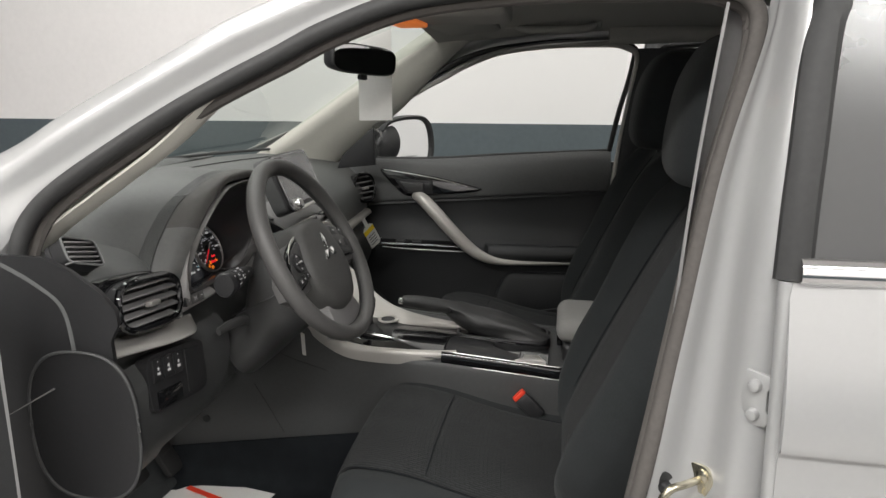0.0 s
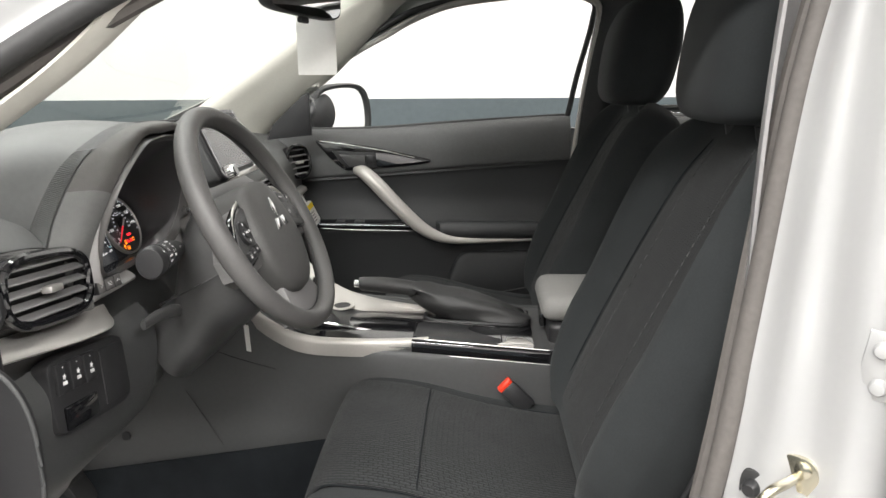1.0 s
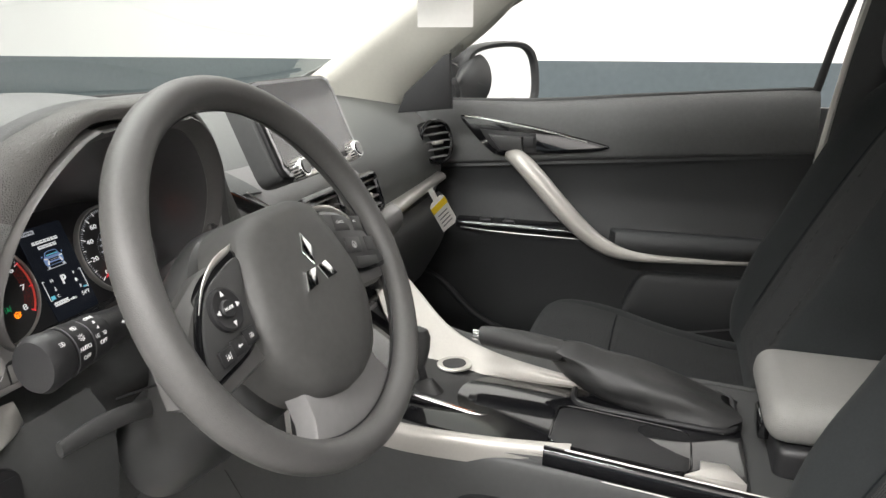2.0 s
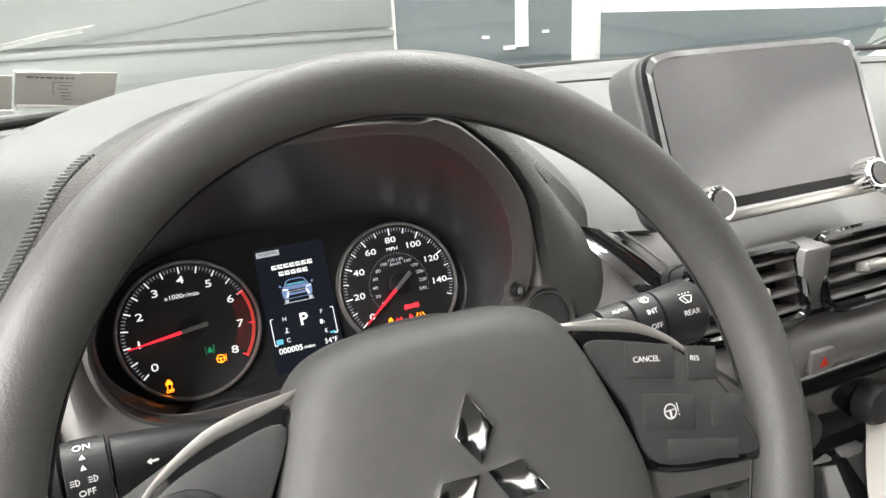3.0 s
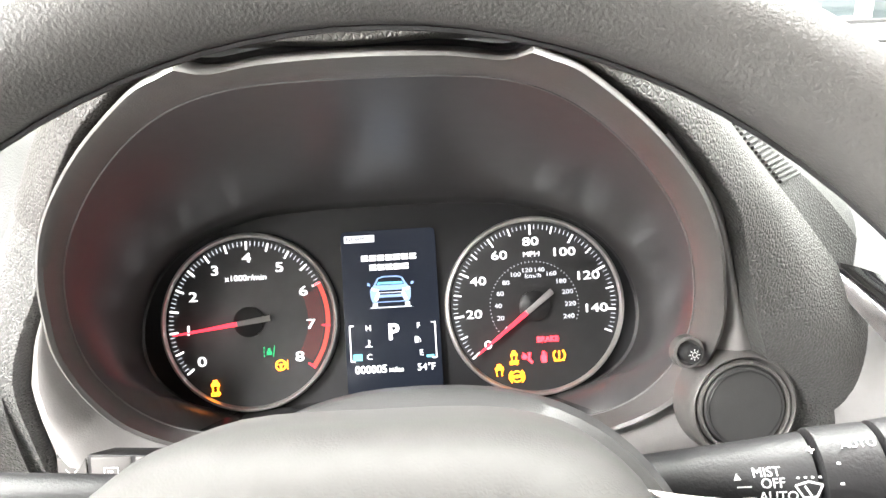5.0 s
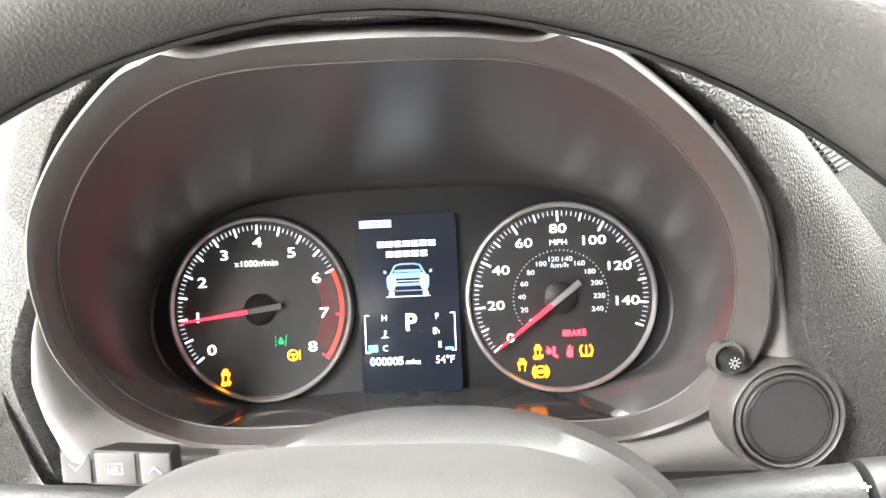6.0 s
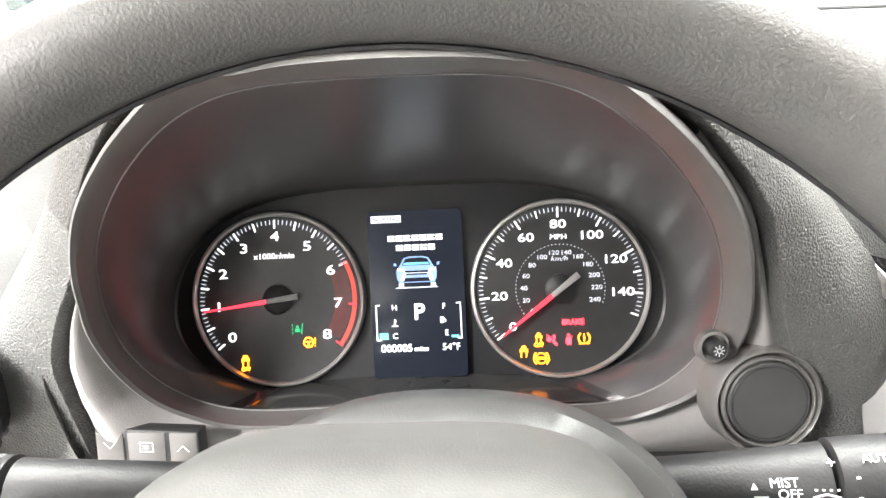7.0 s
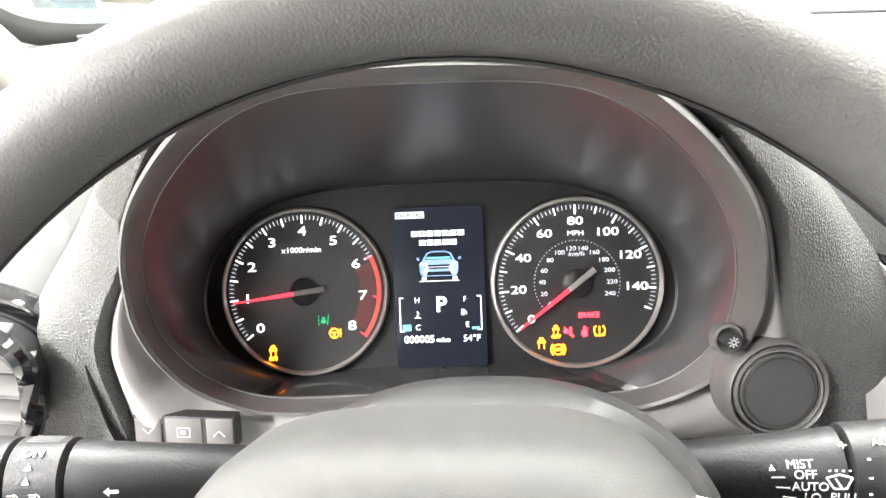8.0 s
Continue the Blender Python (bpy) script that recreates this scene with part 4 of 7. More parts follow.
# ---- instrument cluster ----
cluster = thing("instrument_cluster", -0.01, 0.15, 1.05, "lit instrument cluster with two round dials and a display", "instrument cluster")
CT = radians(22)
CM = frame_of((-0.0097, 0.155, 1.0458), (1, 0, 0.012), (-0.012, math.sin(CT), math.cos(CT)))


def lip_y(z):
    return 0.030 + (1.194 - z) * 0.31


LIP_X = -0.0045
HALF_LIP = ((0.0, 1.1935), (0.030, 1.1925), (0.0500, 1.1900), (0.0570, 1.1925), (0.0640, 1.1900), (0.0765, 1.184), (0.101, 1.1635), (0.1215, 1.139), (0.1335, 1.1145), (0.1395, 1.092), (0.1425, 1.072), (0.139, 1.048), (0.128, 1.0265), (0.107, 1.0120), (0.088, 1.0075), (0.045, 1.0080), (0.0, 1.0095))
HALF_WIN = ((0.0, 1.1855), (0.030, 1.185), (0.054, 1.182), (0.077, 1.172), (0.102, 1.150), (0.1225, 1.1216), (0.131, 1.1005), (0.1365, 1.070), (0.134, 1.046), (0.122, 1.0240), (0.104, 1.0105), (0.085, 1.0075), (0.045, 1.0095), (0.0, 1.0105))
HALF_FACE = ((0.0, 0.061), (0.045, 0.060), (0.080, 0.056), (0.1115, 0.0455), (0.130, 0.028), (0.140, 0.006), (0.141, -0.018), (0.133, -0.034), (0.117, -0.0468), (0.0875, -0.0474), (0.060, -0.0474), (0.042, -0.0468), (0.022, -0.0462), (0.0, -0.046))


def ring_of(half, cz=1.106):
    """The outline's points at even turns about its middle, so that outlines of any shape can be joined."""
    line = smooth_line(half + tuple((-x, z) for x, z in half[-2:0:-1]), 900, True)
    turn = np.unwrap([math.atan2(x, z - cz) for x, z in line])
    far = [math.hypot(x, z - cz) for x, z in line]
    out = []
    for i in range(180):
        t = 2 * math.pi * i / 180
        r = float(np.interp(t, np.append(turn, turn[0] + 2 * math.pi), far + far[:1]))
        out.append((r * math.sin(t), cz + r * math.cos(t)))
    return out


def evened(line, cz, width=4):
    """The same outline with its small kinks evened out, so that it mirrors cleanly."""
    r = np.array([math.hypot(x, z - cz) for x, z in line])
    for _ in range(3):
        r = sum(np.roll(r, k) for k in range(-width, width + 1)) / (2 * width + 1)
    return [(q * math.sin(2 * math.pi * i / len(r)), cz + q * math.cos(2 * math.pi * i / len(r))) for i, q in enumerate(r)]


ring, window, face_line = ring_of(HALF_LIP), evened(ring_of(HALF_WIN), 1.106, 2), evened(ring_of(HALF_FACE, 0.0), 0.0, 3)


def ring_at(k, dy, sq=1.0):
    return [(LIP_X + x * k, lip_y(z) + min(dy, 0.008 + 0.5 * max(0.0, z - 1.03)) + (0.005 * max(0, min(1, (0.0565 - abs(x)) / 0.006)) if z > 1.15 else 0), 1.106 + (z - 1.106) * sq) for x, z in ring]


def window_at(k, dy):
    return [(LIP_X + x * k * (1.0 if x > 0 else 1.04), lip_y(z) + dy, 1.106 + (z - 1.106) * k) for x, z in window]


def face_at(k, n):
    return [tuple(CM @ Vector((-0.002 + u * k, v * k, n))) for u, v in face_line]


def between(a, b, f, sag=0.0):
    return [tuple(Vector(p).lerp(Vector(q), f) + Vector((0, 0, sag))) for p, q in zip(a, b)]


win_a, win_b = window_at(1.006, 0.012), window_at(1.0, 0.0145)
part("bezel", loft([ring_at(1.035, 0.030, 1.03), ring_at(1.032, 0.008, 1.026), ring_at(1.027, 0.0032, 1.021), ring_at(1.018, 0.0002, 1.014), ring_at(1.006, -0.0012, 1.004), ring_at(0.994, 0.0002, 0.994), between(ring_at(0.994, 0.0002, 0.994), win_a, 0.5, 0.0), win_a, win_b], True, False), BEZEL, cluster, "grey moulded bezel with two notches")
part("bezel_gap", tube(ring_at(1.045, 0.016, 1.04), 0.0014, 6, 0, True), BLACK, cluster, "dark gap round the bezel")
part("lens_edge", tube(window_at(0.999, 0.0138), 0.0004, 6, 0, True), TRIM, cluster, "thin bright edge of the window")
back = face_at(1.0, -0.003)


def dished(f):
    """The shroud part of the way in: straight above, a shallow trough under the dials."""
    out = []
    for a, b in zip(win_b, back):
        low = max(0.0, min(1.0, (1.047 - a[2]) / 0.018))
        drop = math.sin(min(1.0, f * 2.6) * math.pi / 2) * (1.0 + 0.12 * min(1.0, (1.0 - f) / 0.615))
        g = f + low * (drop - f)
        out.append((a[0] + (b[0] - a[0]) * f, a[1] + (b[1] - a[1]) * f, a[2] + (b[2] - a[2]) * g))
    return out


sheets = [win_b] + [dished(k / 14) for k in range(1, 14)] + [back, face_at(0.97, -0.006)]
part("shroud", loft([r[120:] + r[:61] for r in sheets], False, False), SHROUD, cluster, "dark satin shroud")
part("shelf", loft([r[60:121] for r in sheets], False, False), SHELF, cluster, "dark glossy shelf under the dials")
plate = part("dial_plate", prism([(-0.002 + u * 0.995, v * 0.995) for u, v in face_line][::-1], -0.010, -0.004), PLATE, cluster, "black dial plate", CM)


def dial(u, label):
    d = part("dial", disc(0.0472, 0.001, 0, 64), FACE, cluster, label, CM @ Matrix.Translation((u, 0, -0.0004)))
    rg = lathe([(0.0469, 0.0), (0.0473, 0.0020), (0.0480, 0.0030), (0.0491, 0.0028), (0.0498, 0.001), (0.0498, -0.006)], 96)
    part("ring", rg, SATIN, d, "bright ring", CM @ Matrix.Translation((u, 0, 0)))
    return d


def at_angle(u, r, deg, z=0.0012):
    a = radians(deg)
    return CM @ Matrix.Translation((u + r * math.cos(a), r * math.sin(a), z))


def angle(f):
    """The scale runs clockwise from lower left (0) to lower right (1)."""
    return 217.5 - 255 * f


def ticks(u, parent, total, major, r0, long, short, keep=lambda f: True):
    for i in range(total + 1):
        f = i / total
        if not keep(f):
            continue
        big = i % major == 0
        ln = long if big else short
        w = 0.0005 if big else 0.00018
        a = angle(f)
        part("tick", box(-ln, 0, -w, w, 0, 0.0003), LIT_WHITE if big else LIT_DIM, parent, "", at_angle(u, r0, a) @ pose(0, 0, 0, 0, 0, a))


UL, UR = -0.0795, 0.0795
tach = dial(UL, "rev counter reading just under one")
ticks(UL, tach, 80, 5, 0.0450, 0.0048, 0.0025, lambda f: f < 0.755)
for i in range(9):
    if i >= 6:
        part("tick", box(-0.0045, 0, -0.0004, 0.0004, 0, 0.0003), LIT_RED, tach, "", at_angle(UL, 0.0452, angle(i / 8)) @ pose(0, 0, 0, 0, 0, angle(i / 8)))
    write(str(i), 0.0076, at_angle(UL, 0.0345 if i != 4 else 0.0355, angle(i / 8)), LIT_WHITE, tach, "numeral", bold=0.00003, width=1.42)
write("x1000r/min", 0.0046, CM @ Matrix.Translation((UL - 0.001, 0.0245, 0.0012)), LIT_WHITE, tach, "unit", width=1.1)
arc = [[(r * math.cos(radians(angle(f))), r * math.sin(radians(angle(f))), 0) for f in np.linspace(0.752, 1.0, 20)] for r in (0.0428, 0.0452)]
part("red_zone", loft(arc, False), LIT_BAND, tach, "red warning arc", CM @ Matrix.Translation((UL, 0, 0.0012)))
dots = bmesh.new()
for r in np.linspace(0.0335, 0.0412, 7):
    for f in np.linspace(0.765, 0.985, 34):
        a = radians(angle(f))
        q = 0.00022
        c = (r * math.cos(a), r * math.sin(a))
        dots.faces.new([dots.verts.new((c[0] + dx, c[1] + dy, 0)) for dx, dy in ((-q, -q), (q, -q), (q, q), (-q, q))])
part("red_dots", dots, LIT_DOT, tach, "fine red dots", CM @ Matrix.Translation((UL, 0, 0.0012)), kind="stuff")

speedo = dial(UR, "speedometer at zero miles per hour")
for i in range(0, 151, 2):
    f = i / 160
    big = i % 20 == 0
    mid = i % 10 == 0
    ln, w = (0.0055, 0.0005) if big else (0.0042, 0.0004) if mid else (0.0025, 0.00018)
    a = angle(f)
    part("tick", box(-ln, 0, -w, w, 0, 0.0003), LIT_WHITE if mid else LIT_DIM, speedo, "", at_angle(UR, 0.0450, a) @ pose(0, 0, 0, 0, 0, a))
for i in range(0, 141, 20):
    write(str(i), 0.0066, at_angle(UR, 0.0338 if i not in (80,) else 0.0355, angle(i / 160)), LIT_WHITE, speedo, "numeral", bold=0.00003, width=1.42)
write("MPH", 0.0040, CM @ Matrix.Translation((UR, 0.0285, 0.0012)), LIT_WHITE, speedo, "unit", width=1.2)
write("km/h", 0.0036, CM @ Matrix.Translation((UR, 0.0165, 0.0012)), LIT_DIM, speedo, "unit", width=1.3, shear=0.2)
for i in range(0, 241, 20):
    f = i / 1.609 / 160
    write(str(i), 0.0035, at_angle(UR, 0.0200, angle(f)), LIT_DIM, speedo, "small_numeral", width=1.2)
for i in range(0, 241, 5):
    a = angle(i / 1.609 / 160)
    part("dot", box(-0.0006, 0, -0.0002, 0.0002, 0, 0.0002), LIT_DIM, speedo, "", at_angle(UR, 0.0248, a) @ pose(0, 0, 0, 0, 0, a))


def needle(u, f, parent):
    a = angle(f)
    m = CM @ Matrix.Translation((u, 0, 0.004)) @ pose(0, 0, 0, 0, 0, a)
    nd = part("needle", prism([(0.006, -0.0012), (0.041, -0.0004), (0.0425, 0.0), (0.041, 0.0004), (0.006, 0.0012)], 0, 0.0012), LIT_RED, parent, "glowing red needle", m)
    part("counterweight", prism([(-0.0125, -0.0017), (0.006, -0.0014), (0.006, 0.0014), (-0.0125, 0.0017)], 0, 0.0016, 0.0004), SIDEPANEL, nd, "grey tail", m)
    part("hub", lathe([(0.0084, -0.004), (0.0084, -0.001), (0.007, 0.0), (0.001, 0.0005)], 28), BLACK, nd, "", m)


needle(UL, 0.95 / 8, tach)
needle(UR, 0.0, speedo)

# warning lamps: small picture signs
def lampsign(parent, u, v, kind, material, s=0.0030):
    m = CM @ Matrix.Translation((u, v, 0.0012))
    return part("warning_lamp", picture_sign(s, kind), material, parent, "", m, False)


def picture_sign(s, kind):
    """Small picture signs, two units high: bars, plates, discs and rings in one mesh."""
    bm = bmesh.new()

    def bar(x0, x1, y0, y1):
        box(x0 * s, x1 * s, y0 * s, y1 * s, 0, 0.0002, bm=bm)

    def plate(*pts):
        prism([(x * s, y * s) for x, y in pts], 0, 0.0002, bm=bm)

    def dot(x, y, r):
        prism([((x + r * math.cos(2 * math.pi * i / 14)) * s, (y + r * math.sin(2 * math.pi * i / 14)) * s) for i in range(14)], 0, 0.0002, bm=bm)

    def hoop(r0, r1, a0=0, a1=360, x=0.0, y=0.0):
        loft([[((x + r * math.cos(t)) * s, (y + r * math.sin(t)) * s, 0.0002) for t in [radians(a0 + (a1 - a0) * i / 24) for i in range(25)]] for r in (r0, r1)], False, False, bm=bm)

    def stroke(x0, y0, x1, y1, w=0.07):
        d = math.hypot(x1 - x0, y1 - y0)
        p, q = -(y1 - y0) / d * w, (x1 - x0) / d * w
        plate((x0 - p, y0 - q), (x1 - p, y1 - q), (x1 + p, y1 + q), (x0 + p, y0 + q))

    if kind == "car":
        plate((-0.45, 0.45), (0.45, 0.45), (0.32, 0.95), (-0.32, 0.95))
        bar(-0.68, 0.68, 0.02, 0.42)
        bar(-0.62, -0.32, -0.22, 0.0)
        bar(0.32, 0.62, -0.22, 0.0)
        for x in (-0.5, 0.35):
            for k in range(3):
                stroke(x + 0.12 * (k % 2), -0.35 - 0.2 * k, x + 0.12 * ((k + 1) % 2), -0.55 - 0.2 * k)
    elif kind == "ring":
        hoop(0.75, 0.95)
        bar(-0.7, 0.7, 0.05, 0.2)
        bar(-0.14, 0.14, -0.7, 0.1)
        bar(1.10, 1.22, -0.35, 0.8)
        bar(1.10, 1.22, -0.75, -0.55)
    elif kind == "abs":
        hoop(0.62, 0.76)
        hoop(0.92, 1.06, -50, 50)
        hoop(0.92, 1.06, 130, 230)
        for x in (-0.34, 0.0, 0.34):
            bar(x - 0.12, x + 0.12, -0.2, 0.2)
    elif kind == "belt":
        dot(0.0, 0.72, 0.26)
        plate((-0.34, -0.9), (0.42, -0.9), (0.5, 0.1), (0.25, 0.4), (-0.25, 0.4), (-0.5, 0.1))
        stroke(-0.62, -0.5, 0.62, 0.62, 0.06)
    elif kind == "bag":
        dot(0.3, 0.6, 0.24)
        dot(-0.5, 0.15, 0.42)
        plate((0.1, 0.3), (0.5, 0.35), (0.35, -0.4), (0.8, -0.85), (0.6, -0.95), (0.0, -0.4))
        stroke(-0.8, 0.85, 0.85, -0.75, 0.07)
    elif kind == "lane":
        for y in (-0.85, -0.25, 0.35):
            bar(-0.9, -0.74, y, y + 0.4)
        plate((0.5, -0.85), (0.68, -0.85), (0.9, 0.85), (0.76, 0.85))
        plate((-0.42, -0.55), (0.36, -0.55), (0.36, 0.0), (-0.42, 0.0))
        plate((-0.30, 0.06), (0.24, 0.06), (0.12, 0.5), (-0.18, 0.5))
    elif kind == "tyre":
        hoop(0.72, 0.92, 125, 250)
        hoop(0.72, 0.92, -70, 55)
        bar(-0.75, 0.75, -0.86, -0.72)
        bar(-0.1, 0.1, -0.1, 0.6)
        dot(0.0, -0.38, 0.12)
    elif kind == "pump":
        bar(-0.55, 0.25, -0.7, 0.7)
        stroke(0.3, 0.3, 0.7, 0.1)
        stroke(0.7, 0.1, 0.7, -0.6)
    elif kind == "coolant":
        bar(-0.09, 0.09, -0.3, 0.9)
        bar(0.09, 0.45, 0.55, 0.68)
        bar(0.09, 0.45, 0.2, 0.33)
        dot(0.0, -0.35, 0.24)
        for k in range(4):
            stroke(-0.8 + 0.4 * k, -0.75 + 0.12 * (k % 2), -0.4 + 0.4 * k, -0.75 + 0.12 * ((k + 1) % 2))
    elif kind == "lamp":
        hoop(0.42, 0.58, -100, 100, 0.1, 0.0)
        bar(-0.02, 0.12, -0.56, 0.56)
        for y in (-0.4, 0.0, 0.4):
            bar(-0.85, -0.15, y - 0.07, y + 0.07)
    elif kind == "sun":
        hoop(0.32, 0.46)
        for k in range(8):
            c, d = math.cos(k * math.pi / 4), math.sin(k * math.pi / 4)
            stroke(0.6 * c, 0.6 * d, 0.95 * c, 0.95 * d, 0.07)
    elif kind == "wiper":
        for x0, y0, x1, y1 in ((-0.45, -0.6, 0.45, -0.6), (0.45, -0.6, 0.95, 0.25), (0.95, 0.25, 0.0, 0.5), (0.0, 0.5, -0.95, 0.25), (-0.95, 0.25, -0.45, -0.6), (0.1, -0.5, -0.3, 0.2)):
            stroke(x0, y0, x1, y1)
        for x in (-0.8, -0.3, 0.2, 0.7):
            bar(x, x + 0.2, 0.72, 0.86)
    elif kind == "arrow":
        plate((-1.0, 0.0), (-0.3, 0.55), (-0.3, 0.2), (0.8, 0.2), (0.8, -0.2), (-0.3, -0.2), (-0.3, -0.55))
    elif kind == "up":
        plate((-0.7, -0.6), (0.7, -0.6), (0.0, 0.7))
    else:
        bar(-0.8, 0.8, -0.5, 0.5)
    return bm


lampsign(tach, UL - 0.0205, -0.0345, "car", LIT_AMBER, 0.0034)
write("OFF", 0.0030, CM @ Matrix.Translation((UL - 0.0205, -0.0392, 0.0012)), LIT_AMBER, tach, "warning_word", bold=0.0001)
lampsign(tach, UL + 0.0105, -0.0170, "lane", LIT_GREEN, 0.0036)
lampsign(tach, UL + 0.0165, -0.0250, "ring", LIT_AMBER, 0.0032)
lampsign(speedo, UR - 0.0215, -0.0345, "car", LIT_AMBER, 0.0034)
lampsign(speedo, UR - 0.0130, -0.0270, "car", LIT_AMBER, 0.0028)
write("OFF", 0.0030, CM @ Matrix.Translation((UR - 0.0130, -0.0310, 0.0012)), LIT_AMBER, speedo, "warning_word", bold=0.0001)
lampsign(speedo, UR - 0.0055, -0.0285, "bag", LIT_WARN, 0.0034)
lampsign(speedo, UR + 0.0035, -0.0285, "belt", LIT_WARN, 0.0032)
lampsign(speedo, UR + 0.0120, -0.0280, "tyre", LIT_AMBER, 0.0038)
lampsign(speedo, UR - 0.0120, -0.0385, "abs", LIT_AMBER, 0.0042)
write("BRAKE", 0.0040, CM @ Matrix.Translation((UR + 0.0062, -0.0190, 0.0012)), LIT_WARN, speedo, "warning_word", bold=0.00012)

# middle display
lcd = part("display", prism(superpoly(0.0265, 0.047, 30, 40), -0.001, 0.0002), LCD, cluster, "colour display with white figures", CM)


def on_lcd(u, v, z=0.0004):
    return CM @ Matrix.Translation((u, v, z))


def lcd_bar(u0, u1, v0, v1, material=LIT_WHITE, name="bar"):
    return part(name, box(u0, u1, v0, v1, 0.0003, 0.0005), material, lcd, "", CM, False)


lcd_bar(-0.0245, -0.0075, 0.0405, 0.0445, LIT_DIM)
write("NORMAL", 0.0031, on_lcd(-0.016, 0.0425, 0.0006), LCD, lcd, "mode_word", width=1.15)
for n, v in ((7, 0.0315), (5, 0.0262)):
    for i in range(n):
        u = (i - (n - 1) / 2) * 0.0045
        lcd_bar(u - 0.0019, u + 0.0019, v - 0.0016, v + 0.0016, LIT_WHITE, "title_bar")
        lcd_bar(u - 0.0009, u + 0.0019, v - 0.0003, v + 0.0003, LCD, "title_gap").location.z += 0.0002


def lcd_shape(pts, material, z=0.0003, name="car_picture"):
    return part(name, prism(pts, z, z + 0.0002), material, lcd, "", CM, False)


# small picture of a car seen from the front: roof, bonnet, lamps, grille bars and a ground line


def lcd_pair(pts, material, z):
    """The same small shape on both sides of the display's middle."""
    lcd_shape([(0.0002 + x, y) for x, y in pts], material, z)
    lcd_shape([(0.0002 - x, y) for x, y in pts][::-1], material, z)


lcd_shape([(-0.0100, 0.0065), (0.0100, 0.0065), (0.0112, 0.0090), (0.0114, 0.0135), (0.0094, 0.0160), (0.0070, 0.0202), (0.0040, 0.0212), (-0.0040, 0.0212), (-0.0070, 0.0202), (-0.0094, 0.0160), (-0.0114, 0.0135), (-0.0112, 0.0090)], LIT_BLUE)
lcd_shape([(-0.0080, 0.0162), (0.0080, 0.0162), (0.0062, 0.0197), (0.0036, 0.0204), (-0.0036, 0.0204), (-0.0062, 0.0197)], LCD, 0.0006)
lcd_shape([(-0.0072, 0.0166), (0.0072, 0.0166), (0.0066, 0.0178), (-0.0066, 0.0178)], LIT_CYAN, 0.0009)
lcd_shape([(-0.0060, 0.0108), (0.0060, 0.0108), (0.0066, 0.0132), (-0.0066, 0.0132)], LCD, 0.0006)
lcd_shape([(-0.0078, 0.0070), (0.0078, 0.0070), (0.0066, 0.0092), (-0.0066, 0.0092)], LCD, 0.0006)
lcd_shape([(-0.0062, 0.0117), (0.0062, 0.0117), (0.0062, 0.0121), (-0.0062, 0.0121)], LIT_DIM, 0.0009)
lcd_pair([(0.0066, 0.0128), (0.0104, 0.0134), (0.0110, 0.0147), (0.0070, 0.0138)], LIT_WHITE, 0.0009)
lcd_pair([(0.0074, 0.0076), (0.0092, 0.0084), (0.0072, 0.0122), (0.0062, 0.0118)], LIT_WHITE, 0.0009)
lcd_pair([(0.0113, 0.0158), (0.0130, 0.0162), (0.0128, 0.0178), (0.0114, 0.0174)], LIT_BLUE, 0.0006)
lcd_pair([(0.0076, 0.0040), (0.0104, 0.0040), (0.0104, 0.0062), (0.0076, 0.0062)], LIT_DIM, 0.0006)
lcd_shape([(-0.0120, 0.0034), (0.0120, 0.0034), (0.0112, 0.0040), (-0.0112, 0.0040)], LIT_DIM, 0.0003)
write("P", 0.0125, on_lcd(0.0005, -0.0105), LIT_WHITE, lcd, "gear_letter", bold=0.0003)
for txt, u, v in (("H", -0.0135, -0.0075), ("C", -0.0135, -0.0235), ("F", 0.0145, -0.0075), ("E", 0.0155, -0.0225)):
    write(txt, 0.0045, on_lcd(u, v), LIT_WHITE, lcd, "gauge_letter")
for sgn in (-1, 1):
    lcd_bar(min(sgn * 0.0235, sgn * 0.0241), max(sgn * 0.0235, sgn * 0.0241), -0.0255, -0.0055)
    for v in (-0.0058, -0.0255):
        lcd_bar(min(sgn * 0.0215, sgn * 0.0241), max(sgn * 0.0215, sgn * 0.0241), v - 0.0003, v + 0.0003)
lcd_bar(-0.0225, -0.0175, -0.0252, -0.0215, LIT_CYAN)
lcd_bar(0.0182, 0.0225, -0.0252, -0.0238, LIT_CYAN)
part("fuel_sign", picture_sign(0.0024, "pump"), LIT_WHITE, lcd, "", on_lcd(0.0135, -0.0150), False)
part("coolant_sign", picture_sign(0.0024, "coolant"), LIT_WHITE, lcd, "", on_lcd(-0.0135, -0.0160), False)
write("000005", 0.0060, on_lcd(-0.0130, -0.0305), LIT_WHITE, lcd, "odometer", bold=0.0001)
write("miles", 0.0040, on_lcd(0.0010, -0.0310), LIT_WHITE, lcd, "odometer_unit")
write("54°F", 0.0055, on_lcd(0.0178, -0.0305), LIT_WHITE, lcd, "temperature")

# dimmer knob, key cylinder cover and trip buttons beside the bezel
DK = frame_of((0.1265, 0.0665, 1.0605), (1, 0, 0), (0, 0.25, 0.97)) @ pose(0, 0, 0, 0, 8, 0)
dk = part("dimmer_knob", lathe([(0.0042, -0.008), (0.0042, 0.0025), (0.0036, 0.0034), (0.001, 0.0035)], 24), BLACK, cluster, "black dimmer knob", DK)
part("socket", lathe([(0.0072, -0.006), (0.0070, -0.0015), (0.0058, -0.0010), (0.0046, -0.0040)], 28), BEZEL, dk, "raised socket ring", DK)
part("knob_mark", picture_sign(0.0026, "sun"), WHITEINK, dk, "", DK @ Matrix.Translation((0, 0, 0.0036)))
edge_turn = [math.atan2(x - LIP_X, z - 1.106) for x, y, z in EDGE]


